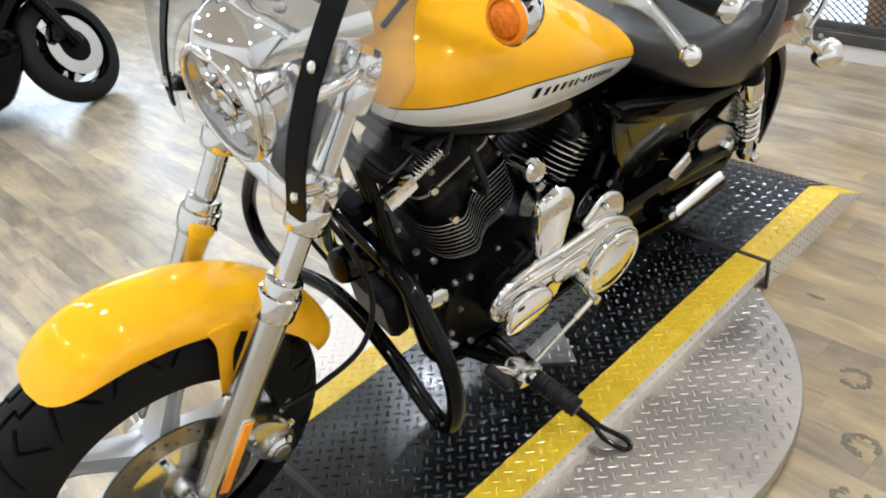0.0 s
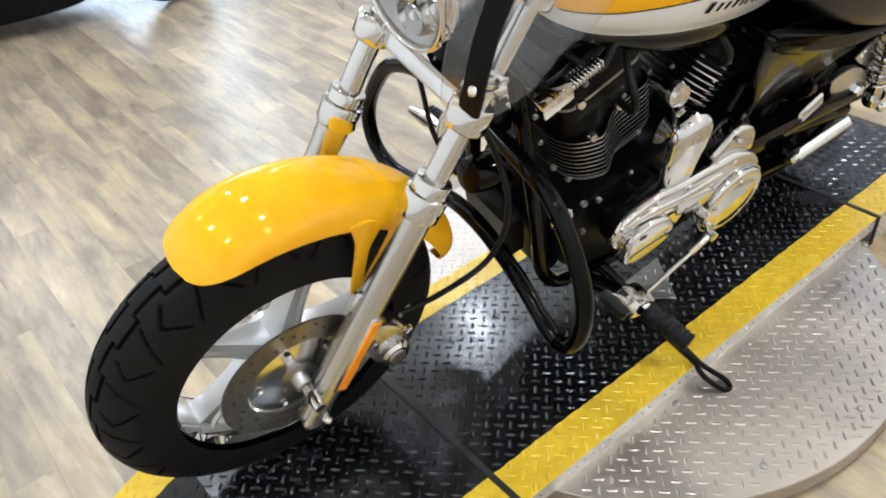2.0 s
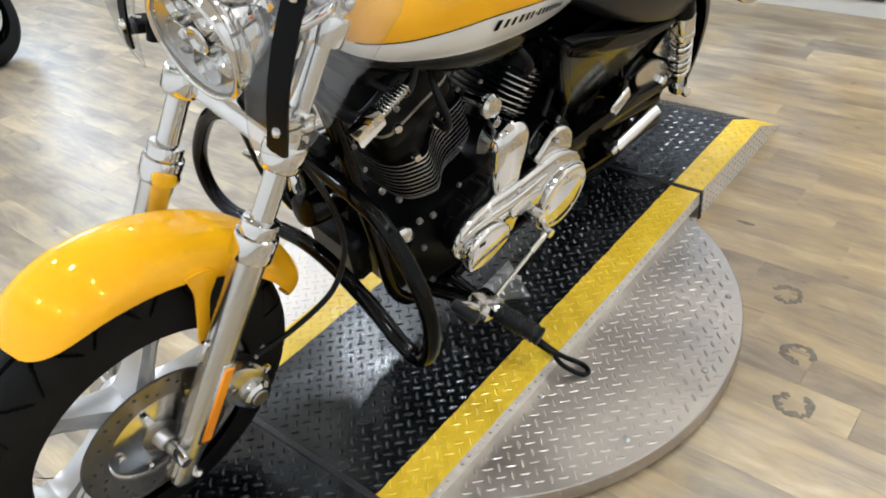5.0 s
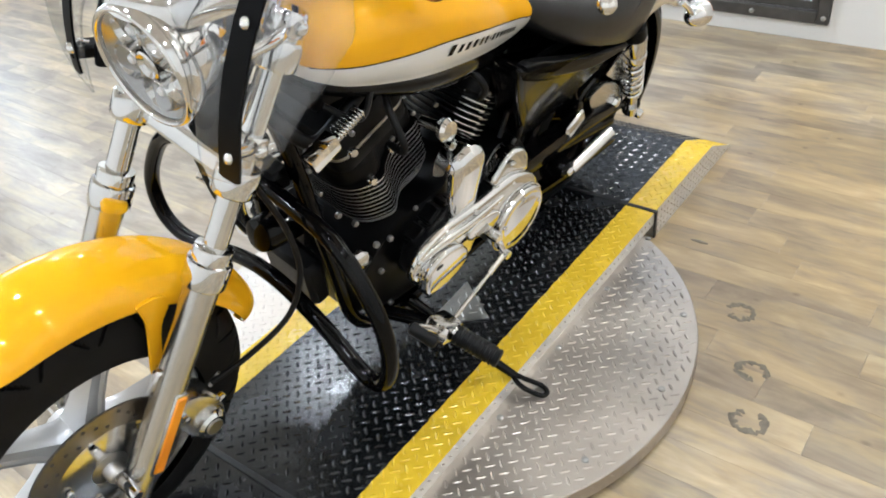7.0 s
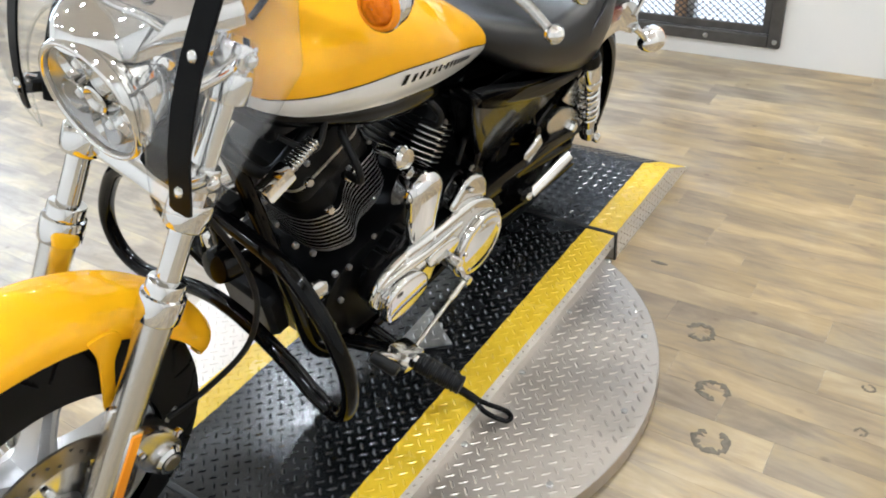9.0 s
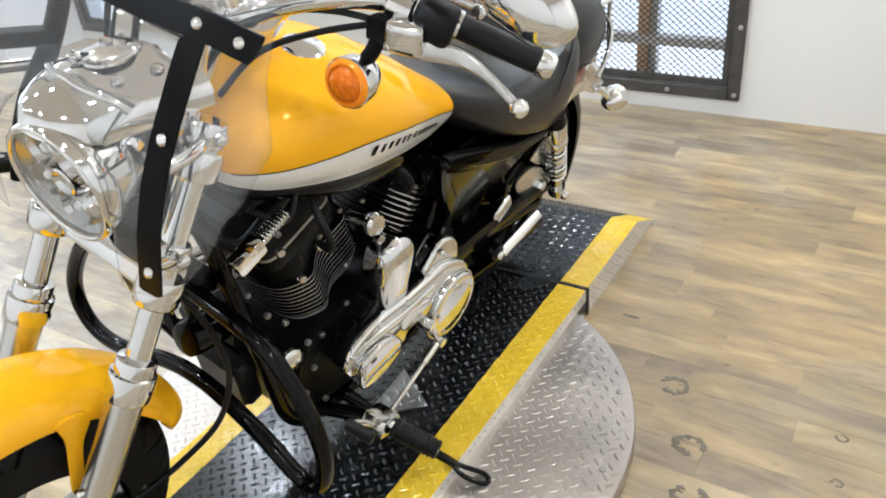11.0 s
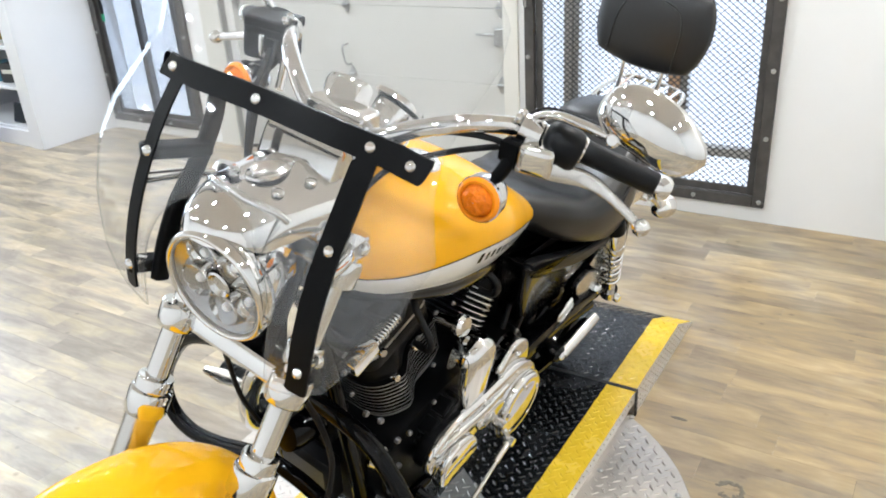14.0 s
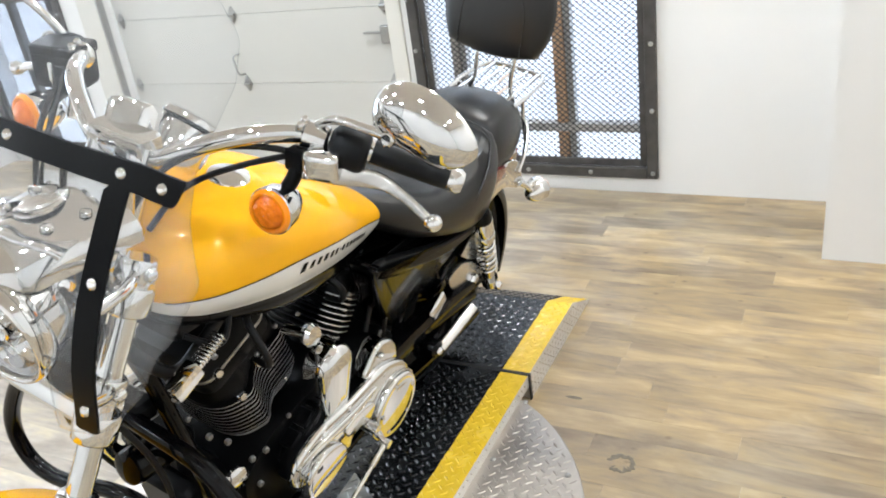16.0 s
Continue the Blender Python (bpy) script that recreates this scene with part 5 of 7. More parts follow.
# ---- seat, backrest, rack ----
def pad_loft(rows, name, label):
    """Upholstered pad: rows are (x, half width, lower edge z, shoulder z, crown z)."""
    rings = []
    xs = curve_points([(r[0], 0, 0) for r in rows], 5)
    for k in range(len(xs)):
        i, t = min(k // 5, len(rows) - 2), (k % 5) / 5 if k < len(xs) - 1 else 1.0
        v = []
        for c in range(5):
            p = [rows[min(max(i + d, 0), len(rows) - 1)][c] for d in (-1, 0, 1, 2)]
            v.append(0.5 * (2 * p[1] + (p[2] - p[0]) * t + (2 * p[0] - 5 * p[1] + 4 * p[2] - p[3]) * t * t + (3 * p[1] - p[0] - 3 * p[2] + p[3]) * t ** 3))
        x, w, zb, zs, zc = v
        side = [(0.0, zb), (0.55 * w, zb), (0.86 * w, zb + 0.003), (0.95 * w, zb + 0.012), (1.0 * w, zb + (zs - zb) * 0.35), (0.985 * w, zb + (zs - zb) * 0.62),
                (0.93 * w, zb + (zs - zb) * 0.84), (0.82 * w, zs + (zc - zs) * 0.15), (0.66 * w, zs + (zc - zs) * 0.45 + 0.004), (0.42 * w, zs + (zc - zs) * 0.8), (0.2 * w, zc), (0.0, zc)]
        ring = [V(x, -y, z) for y, z in side] + [V(x, y, z) for y, z in side[-2:0:-1]]
        rings.append(ring)
    return part(name, rings_mesh(rings), LEATHER, bike, label, smooth=60)


seat = pad_loft([(1.055, 0.055, 0.812, 0.850, 0.862), (1.08, 0.085, 0.795, 0.860, 0.874), (1.13, 0.125, 0.765, 0.852, 0.862), (1.20, 0.158, 0.730, 0.838, 0.838), (1.30, 0.180, 0.690, 0.815, 0.795),
                 (1.40, 0.190, 0.660, 0.822, 0.790), (1.47, 0.190, 0.652, 0.850, 0.815), (1.53, 0.186, 0.660, 0.868, 0.856), (1.575, 0.172, 0.680, 0.868, 0.880), (1.60, 0.150, 0.70, 0.850, 0.862)], "rider_seat", "black vinyl bucket rider seat")
pad_loft([(1.597, 0.10, 0.74, 0.85, 0.86), (1.61, 0.138, 0.725, 0.862, 0.885), (1.66, 0.150, 0.72, 0.868, 0.900), (1.74, 0.145, 0.72, 0.866, 0.900), (1.82, 0.125, 0.73, 0.850, 0.880), (1.86, 0.09, 0.75, 0.84, 0.85)], "pillion_seat", "black vinyl pillion pad")
bm = tube([(1.36, -0.172, 0.70), (1.43, -0.186, 0.76), (1.50, -0.176, 0.83), (1.55, -0.13, 0.882), (1.565, 0, 0.888), (1.55, 0.13, 0.882), (1.50, 0.176, 0.83), (1.43, 0.186, 0.76), (1.36, 0.172, 0.70)], 0.0035, 8)
part("seat_seam", bm, LEATHER, seat, "piped seat seam")

# backrest pad: rounded cushion
ol = outline([(-0.155, 1.010), (-0.145, 0.992), (0.0, 0.988), (0.145, 0.992), (0.157, 1.010), (0.166, 1.10), (0.160, 1.180), (0.130, 1.212), (0.0, 1.228), (-0.130, 1.212), (-0.160, 1.180), (-0.166, 1.10)], 5)
PX_ = 1.835


def pad_half(front):
    """One face of the cushion: a gentle dome on a rounded rectangle."""
    def fn(u, v):
        a, b = 2 * u - 1, 2 * v - 1
        # square to rounded square
        px, py = a * math.sqrt(1 - 0.32 * b * b), b * math.sqrt(1 - 0.32 * a * a)
        k = max(abs(a), abs(b))
        z = 1.107 + 0.121 * py / 0.98
        y = (0.166 + 0.012 * (z - 1.107) / 0.12 * 0.3) * px / 0.98
        edge = (1 - k ** 5)
        dome_ = (0.034 * edge ** 0.5 + 0.014 * (1 - a * a) * (1 - b * b)) if front else -0.030 * edge ** 0.5
        return V(PX_ - dome_ + 0.12 * (z - 1.1), y, z)
    return fn


bm = sheet(pad_half(True), 36, 30)
merge(bm, sheet(pad_half(False), 36, 30))
bmesh.ops.remove_doubles(bm, verts=bm.verts, dist=0.0006)
pad = part("backrest_pad", bm, LEATHER, bike, "black padded passenger backrest", smooth=75)
arch = [V(1.835 - 0.034 - 0.014 * (1 - (y / 0.166) ** 2) * (1 - ((z - 1.107) / 0.121) ** 2) + 0.12 * (z - 1.1), y, z) for y, z in
        ((-0.098, 1.010), (-0.098, 1.06), (-0.092, 1.13), (-0.066, 1.172), (0.0, 1.186), (0.066, 1.172), (0.092, 1.13), (0.098, 1.06), (0.098, 1.010))]
part("pad_seam", tube(arch, 0.0022, 8), LEATHER, pad, "stitched arch seam")
for sy in (-1, 1):
    part("sissy_bar", tube([(1.865, sy * 0.060, 1.06), (1.85, sy * 0.060, 0.98), (1.848, sy * 0.060, 0.90), (1.845, sy * 0.085, 0.840), (1.84, sy * 0.130, 0.80), (1.80, sy * 0.155, 0.74), (1.75, sy * 0.162, 0.69)], 0.0070, 12), CHROME, bike, "chrome backrest upright")
    part("fender_strut", prism(outline([(1.500, 0.640), (1.545, 0.686), (1.600, 0.706), (1.655, 0.752), (1.745, 0.728), (1.800, 0.655), (1.812, 0.630), (1.765, 0.632), (1.670, 0.672), (1.580, 0.664), (1.522, 0.626)], 4), sy * 0.160, sy * 0.148, 0.003), CHROME, bike, "chrome fender strut")
    bullet(V(1.922, sy * 0.172, 0.566), (1, sy * 0.05, 0.02), bike, 1.05)
    part("signal_stem", tube([(1.790, sy * 0.156, 0.640), (1.82, sy * 0.165, 0.618), (1.872, sy * 0.170, 0.578)], [0.012, 0.009, 0.010]), CHROME, bike)
rk = part("luggage_rack", tube([(1.78, -0.105, 0.868), (1.88, -0.112, 0.878), (2.00, -0.100, 0.884), (2.03, -0.055, 0.886), (2.03, 0.055, 0.886), (2.00, 0.100, 0.884), (1.88, 0.112, 0.878), (1.78, 0.105, 0.868)], 0.007, 12), CHROME, bike, "chrome luggage rack")
for k in range(5):
    y = -0.076 + 0.038 * k
    part("rack_slat", box((1.905, y, 0.882), (0.24, 0.012, 0.005), 0.002, Matrix.Rotation(radians(-3), 3, "Y")), CHROME, rk)
for sy in (-1, 1):
    part("rack_leg", tube([(1.845, sy * 0.106, 0.872), (1.845, sy * 0.118, 0.81), (1.83, sy * 0.15, 0.72)], 0.006), CHROME, rk)
# rear fender
RFEN = 0.40


def rear_fender(u, v):
    a = radians(150 - 165 * u)
    s = 2 * v - 1
    ang = s * radians(95)
    r = RFEN + 0.02 - (1 - math.cos(ang)) * 0.07
    return RA + V(r * math.cos(a), 0.098 * math.sin(ang), r * math.sin(a))


part("rear_fender", sheet(rear_fender, 36, 18, 0.004), BLACK_PAINT, bike, "black rear fender")
tl = part("tail_lamp", box((1.99, 0, 0.60), (0.05, 0.10, 0.06), 0.015, seg=3), CHROME, bike, "chrome tail lamp")
part("lens", box((2.018, 0, 0.60), (0.02, 0.09, 0.05), 0.008, seg=2), RED, tl, "red lens")
part("side_marker", prism([(1.560, 0.722), (1.556, 0.768), (1.648, 0.750), (1.648, 0.716)], -0.166, -0.150, 0.004), RED, bike, "dark red side marker lens")

# ---- rear wheel, swingarm, shocks ----
cast_wheel(RA, 0.322, 0.075, 0.205, 5, BLACK_PAINT, bike, "rear_wheel", 340, 44)
for sy in (-1, 1):
    part("swingarm", tube([(1.14, sy * 0.11, 0.40), (1.35, sy * 0.125, 0.37), (1.60, sy * 0.125, 0.325)], 0.024, 12), BLACK_PAINT, bike, "black swingarm tube")
    top, bot = V(1.515, sy * 0.165, 0.665), V(1.655, sy * 0.165, 0.352)
    d = (bot - top)
    Ls = d.length
    d.normalize()
    sk = part("shock_absorber", lathe([(0.030, 0.0285), (0.034, 0.0300), (0.086, 0.0300), (0.092, 0.0275)], top, d, 26), CHROME, bike, "chrome rear shock absorber")
    part("shock_eye", lathe([(-0.012, 0.014), (-0.006, 0.024), (0.012, 0.028), (0.030, 0.0285)], top, d, 24), BLACK_SATIN, sk, "black upper mount")
    part("shock_cap", lathe([(0.090, 0.0305), (0.093, 0.0320), (0.108, 0.0320), (0.112, 0.0305)], top, d, 26), CHROME, sk)
    ax = d
    u = ax.cross(V(0, 1, 0)).normalized()
    w = ax.cross(u)
    pts = []
    for k in range(7 * 14 + 1):
        a = 2 * math.pi * k / 14
        pts.append(top + ax * (0.115 + 0.150 * k / (7 * 14)) + (u * math.cos(a) + w * math.sin(a)) * 0.0250)
    part("spring", tube(pts, 0.0054, 8, straight=True), CHROME, sk, "chrome coil spring")
    part("damper", lathe([(0.11, 0.017), (Ls - 0.03, 0.017), (Ls - 0.03, 0.026), (Ls, 0.026), (Ls + 0.01, 0.015)], top, d, 20), CHROME, sk)
    bm = bolt(bmesh.new(), bot + V(0, sy * 0.018, 0), (0, sy, 0), 0.014, 0.020, 12)
    part("lower_bolt", bm, CHROME, sk)
part("belt_guard", prism(outline([(1.10, 0.45), (1.30, 0.455), (1.56, 0.415), (1.60, 0.385), (1.40, 0.40), (1.12, 0.395)], 4), -0.165, -0.120, 0.006), BLACK_PAINT, bike, "black belt guard")
part("lower_belt_guard", prism(outline([(1.15, 0.30), (1.35, 0.275), (1.60, 0.265), (1.60, 0.245), (1.35, 0.25), (1.14, 0.27)], 4), -0.160, -0.125, 0.004), BLACK_PAINT, bike)
part("axle_plate", prism(outline([(1.402, 0.496), (1.470, 0.512), (1.560, 0.468), (1.618, 0.392), (1.585, 0.372), (1.520, 0.402), (1.440, 0.440)], 4), -0.150, -0.130, 0.006), ALUMINIUM, bike, "aluminium axle adjuster plate")
bm = prism([(1.472, 0.535), (1.528, 0.576), (1.590, 0.500), (1.575, 0.470), (1.520, 0.500)], -0.142, -0.136, 0.001)
gp = part("guard_plate", bm, ALUMINIUM, bike, "drilled bright guard plate")
bolts("drilled_hole", [(1.525 + 0.020 * a + 0.004 * b, -0.1415, 0.545 - 0.022 * a - 0.016 * b) for a in range(3) for b in range(2)], (0, -1, 0), 0.005, 0.001, DARK_HOLE, gp, "", 8)
part("axle_nut", bolt(bmesh.new(), (1.545, -0.150, 0.425), (0, -1, 0), 0.017, 0.018, 6), CHROME, bike)
bm = box((1.315, -0.165, 0.470), (0.075, 0.012, 0.045), 0.006, Matrix.Rotation(radians(-32), 3, "Y"))
part("chrome_bracket", bm, CHROME, bike, "small chrome bracket plate")

# ---- frame ----
for sy in (-1, 1):
    part("frame_tube", tube([(0.44, sy * 0.02, 0.90), (0.47, sy * 0.055, 0.78), (0.535, sy * 0.10, 0.48), (0.58, sy * 0.12, 0.30), (0.68, sy * 0.125, 0.235), (0.95, sy * 0.125, 0.225), (1.12, sy * 0.12, 0.26), (1.18, sy * 0.115, 0.40), (1.22, sy * 0.12, 0.58), (1.35, sy * 0.13, 0.64), (1.58, sy * 0.135, 0.70)], 0.0155, 12), BLACK_PAINT, bike, "black frame tube")
part("backbone", tube([(0.45, 0, 0.95), (0.70, 0, 0.86), (1.0, 0, 0.78), (1.25, 0, 0.68)], 0.025, 12), BLACK_PAINT, bike, "black frame backbone")
sc_o = outline([(0.965, 0.786), (1.03, 0.752), (1.16, 0.698), (1.30, 0.668), (1.455, 0.650), (1.458, 0.622), (1.37, 0.566), (1.25, 0.520), (1.155, 0.500), (1.108, 0.520), (1.040, 0.620), (0.975, 0.735)], 4)
bm = prism(sc_o, -0.178, -0.10, 0.022, seg=4)
for v in bm.verts:
    v.co.y += (0.72 - v.co.z) * 0.20       # the face leans in towards its foot
part("side_cover", bm, BLACK_PAINT, bike, "gloss black triangular side cover")
part("cover_lip", prism(outline([(1.02, 0.772), (1.28, 0.684), (1.455, 0.650), (1.445, 0.632), (1.27, 0.652), (1.035, 0.734)], 4), -0.176, -0.150, 0.0055, seg=3), BLACK_SATIN, bike, "satin black upper ledge")
part("oil_tank", prism(outline([(1.03, 0.770), (1.49, 0.628), (1.36, 0.53), (1.20, 0.50), (1.10, 0.60)], 4), 0.10, 0.175, 0.014), BLACK_PAINT, bike, "black oil tank")
part("battery_box", box((1.22, 0, 0.60), (0.24, 0.19, 0.20), 0.01), BLACK_PLASTIC, bike)

# ---- engine ----
case = part("crankcase", prism(outline([(0.60, 0.42), (0.63, 0.30), (0.72, 0.255), (0.95, 0.25), (1.12, 0.28), (1.17, 0.40), (1.12, 0.50), (0.95, 0.535), (0.72, 0.520), (0.64, 0.48)], 5), -0.132, 0.150, 0.02), BLACK_ENGINE, bike, "black engine crankcase")
CR = V(0.765, 0, 0.36)


def fin_outline(hx, hy):
    """Plan of a fin, along t and across y: a blunt front corner, then a waist along the side."""
    half = [(-1.0, 0.0), (-0.98, 0.45), (-0.80, 0.78), (-0.42, 1.0), (-0.22, 0.985), (-0.02, 0.86), (0.25, 0.76), (0.66, 0.76), (1.02, 0.72), (1.13, 0.40), (1.14, 0.0)]
    ring = [(a, -b) for a, b in half] + [(a, b) for a, b in half[-2:0:-1]]
    return [(q.x, q.y) for q in curve_points([(a * hx, b * hy, 0) for a, b in ring], 4, True)]


def cylinder(base, tilt, name, start, size, reach, sides):
    d = V(math.sin(tilt), 0, math.cos(tilt))
    t = V(math.cos(tilt), 0, -math.sin(tilt))
    core = part(name, lathe([(0.15, 0.062 * size), (0.46, 0.062 * size)], base, d, 28), BLACK_ENGINE, bike, "black finned engine cylinder")

    def slab(rows, ring):
        return rings_mesh([[base + d * q + t * (a * kk) + V(0, b * kk, 0) for a, b in ring] for q, kk in rows])
    s = start
    while s < 0.362:
        k_ = 1.0 if s > 0.250 else 0.72 + 0.28 * ((s - start) / (0.250 - start)) ** 0.6
        ro = fin_outline(0.104 * k_ * size, 0.114 * k_ * reach)
        hth = 0.0009 if s < 0.240 else 0.0014
        bm = slab(((s - hth - 0.0012, 0.93), (s - hth, 1.0), (s + hth, 1.0), (s + hth + 0.0012, 0.93)), ro)
        bm.faces.ensure_lookup_table()
        nn = len(ro)
        for i in range(nn, 2 * nn):
            if sides or ro[i - nn][1] < -0.5 * 0.114 * k_ * reach:
                bm.faces[i].material_index = 1
        part("fin", bm, [BLACK_ENGINE, FIN_EDGE], core, "black fin with bright machined edge", smooth=0)
        s += 0.0058 if s < 0.238 else 0.0135
    # the head: a smooth face before the fins' rear half, then the rocker boxes in two tiers
    ro = fin_outline(0.100 * size, 0.100 * reach)
    part("cylinder_head", slab(((0.318, 0.88), (0.326, 0.98), (0.350, 1.0), (0.405, 0.98), (0.420, 0.90)), ro), BLACK_ENGINE, core, "smooth black cylinder head", smooth=60)

    def rounded(hx, hy, c):
        return [(sx * (hx - c) + c * math.cos(a), sy * (hy - c) + c * math.sin(a)) for sx, sy, a0 in ((1, 1, 0), (-1, 1, 90), (-1, -1, 180), (1, -1, 270)) for a in (radians(a0 + 15 * k) for k in range(7))]
    ro = rounded(0.094 * size, 0.094 * size, 0.03)
    part("rocker_box", slab(((0.415, 0.9), (0.422, 1.0), (0.455, 1.0), (0.461, 0.96), (0.466, 1.0), (0.492, 0.97), (0.508, 0.86), (0.513, 0.4)), ro), BLACK_ENGINE, core, "black rocker box")
    part("rocker_seam", slab(((0.4575, 1.005), (0.459, 1.012), (0.463, 1.012), (0.4645, 1.005)), ro), STEEL, core, "thin bright gasket line")
    bolts("rocker_bolt", [base + d * 0.494 + t * a * size + V(0, b * size, 0) for a, b in ((-0.075, -0.075), (0.075, -0.075), (-0.075, 0.075), (0.075, 0.075), (0, -0.080), (0, 0.080))], d, 0.007, 0.012, CHROME, core)
    return core, d, t


FIN_BLACK = mat("glossy_black_fin", (0.006, 0.006, 0.006), 0.25, var=0.2, var_scale=40, spec=0.6)
FIN_EDGE = mat("machined_fin_edge", (0.72, 0.72, 0.71), 0.3, 0.8, var=0.2, var_scale=60)
CR2 = CR + V(0.082, 0, -0.034)
c1, d1, t1 = cylinder(CR + V(0.052, 0, -0.034), radians(-22.5), "front_cylinder", 0.188, 1.0, 1.0, True)
c2, d2, t2 = cylinder(CR2, radians(29), "rear_cylinder", 0.252, 0.62, 0.86, False)
bolts("head_bolt", [(0.636, -0.096, 0.642), (0.674, -0.104, 0.705), (0.585, -0.090, 0.735)], (-0.3, -1, 0.2), 0.0105, 0.016, CHROME, c1, "chrome head bolt", 12)
for d, t, core in ((d2, t2, c2),):
    bolts("head_bolt", [CR2 + d * q + t * a + V(0, -0.084, 0) for a, q in ((-0.020, 0.330), (0.040, 0.365))], (0, -1, 0), 0.010, 0.014, CHROME, core, "chrome head bolt", 12)
# bright toothed side piece on the front head
bm = bmesh.new()
base = V(0.452, -0.128, 0.800)
dirx = V(0.111, -0.002, 0.048).normalized()
rot = Matrix.Rotation(-math.atan2(0.048, 0.111), 3, "Y")
box(base + dirx * 0.028, (0.062, 0.028, 0.034), 0.006, rot, bm, 2)
for k in range(9):
    box(base + dirx * (0.064 + 0.0068 * k) + V(0, 0, 0.006), (0.0036, 0.024, 0.017), 0.0012, rot, bm)
box(base + dirx * 0.090, (0.066, 0.018, 0.010), 0.002, rot, bm)
part("rocker_trim", bm, CHROME, bike, "chrome toothed rocker trim")
part("spark_cap", tube([(0.665, -0.115, 0.72), (0.66, -0.150, 0.725), (0.65, -0.155, 0.76), (0.66, -0.10, 0.82), (0.74, -0.05, 0.84)], 0.0075, 10), GRIP, bike, "black spark plug lead")
part("spark_cap", tube([(0.885, -0.115, 0.735), (0.89, -0.150, 0.74), (0.88, -0.15, 0.78), (0.84, -0.08, 0.83), (0.78, -0.05, 0.84)], 0.0075, 10), GRIP, bike, "black spark plug lead")
part("cam_plug", lathe([(0, 0.024), (0.012, 0.026), (0.020, 0.020), (0.022, 0.0)], (0.813, -0.122, 0.686), (0, -1, 0.2), 24), CHROME, bike, "chrome round cap between the cylinders")
part("cap_stem", tube([(0.813, -0.122, 0.686), (0.805, -0.07, 0.68)], 0.012), CHROME, bike)
# intake
part("intake_manifold", tube([(0.72, 0.0, 0.76), (0.77, 0.0, 0.74), (0.82, 0.0, 0.76)], 0.03), ALUMINIUM, bike)
part("air_cleaner", lathe([(0.02, 0.05), (0.10, 0.085), (0.16, 0.088), (0.175, 0.06), (0.178, 0)], (0.77, 0.0, 0.72), (0, 1, 0), 32), BLACK_PAINT, bike, "black air cleaner")
part("exhaust_pipe", tube([(0.60, 0.10, 0.62), (0.52, 0.16, 0.55), (0.56, 0.20, 0.36), (0.75, 0.215, 0.28), (1.2, 0.22, 0.28), (1.9, 0.23, 0.31)], [0.02, 0.022, 0.022, 0.024, 0.038, 0.042], 16), CHROME, bike, "chrome exhaust pipe")
part("exhaust_pipe", tube([(0.95, 0.10, 0.60), (1.02, 0.17, 0.52), (1.10, 0.21, 0.38), (1.3, 0.22, 0.37), (1.9, 0.235, 0.40)], [0.02, 0.022, 0.024, 0.036, 0.042], 16), CHROME, bike, "chrome exhaust pipe")

# horn cover: chrome waterfall
def capsule(k):
    """Stadium outline in x-z, inset by k."""
    r, x0_, zt, zb_ = 0.054 - k, 0.838, 0.606, 0.488
    pts = [(x0_ + 0.002 + r * math.cos(a), zt + r * math.sin(a)) for a in (math.pi * j / 18 for j in range(19))]
    rc = max(0.004, 0.022 - k)
    pts += [(x0_ - r + rc - rc * math.cos(a), zb_ - (0.022 - k) + rc - rc - rc * math.sin(a) + 0.022) for a in (math.pi / 2 * j / 6 for j in range(7))]
    pts += [(x0_ + r - rc + rc * math.sin(a), zb_ - (0.022 - k) + 0.022 - rc * math.cos(a)) for a in (math.pi / 2 * j / 6 for j in range(7))]
    # narrows a little towards its foot
    return [(x0_ + (x - x0_) * (1 - 0.16 * min(1.0, max(0.0, (zt - z) / (zt - zb_)))), z) for x, z in pts]


rings = [[V(x, y, z) for x, z in capsule(k)] for y, k in ((-0.130, 0.0), (-0.160, 0.0), (-0.172, 0.0015), (-0.182, 0.006), (-0.189, 0.013), (-0.1930, 0.022), (-0.1955, 0.032), (-0.1970, 0.042))]
part("horn_cover", rings_mesh(rings), CHROME, bike, "chrome teardrop horn cover", smooth=50)

# primary cover
pr_o = outline([(0.666, 0.410), (0.690, 0.372), (0.715, 0.345), (0.760, 0.330), (0.830, 0.332), (0.872, 0.348), (0.887, 0.380), (0.925, 0.374), (0.955, 0.325), (0.985, 0.282), (1.045, 0.258), (1.112, 0.288), (1.134, 0.355), (1.108, 0.440), (1.03, 0.492), (0.96, 0.497), (0.85, 0.492), (0.77, 0.497), (0.72, 0.487), (0.688, 0.470), (0.670, 0.443)], 4)
prim = part("primary_cover", prism(pr_o, -0.202, -0.178, 0.013, seg=3), CHROME, bike, "chrome primary drive cover")
part("cover_gasket", prism([(0.88 + (a - 0.88) * 0.95, 0.40 + (b - 0.40) * 0.90) for a, b in pr_o], -0.180, -0.150, 0.003), BLACK_ENGINE, prim, "black case behind the chrome cover")
part("derby_cover", lathe([(0.0, 0.0905), (0.012, 0.0905), (0.0165, 0.0885), (0.0190, 0.0845), (0.0195, 0.0790), (0.0185, 0.0765), (0.0215, 0.0640), (0.0240, 0.0440), (0.0252, 0.0220), (0.0255, 0.0)], (1.046, -0.198, 0.350), (0, -1, 0), 72), CHROME, prim, "round chrome derby cover")
part("derby_rim", ring_lathe([(-0.203, 0.0945), (-0.206, 0.0945), (-0.206, 0.0915), (-0.203, 0.0915)], V(1.046, 0, 0.350), 56), POLISHED, prim)
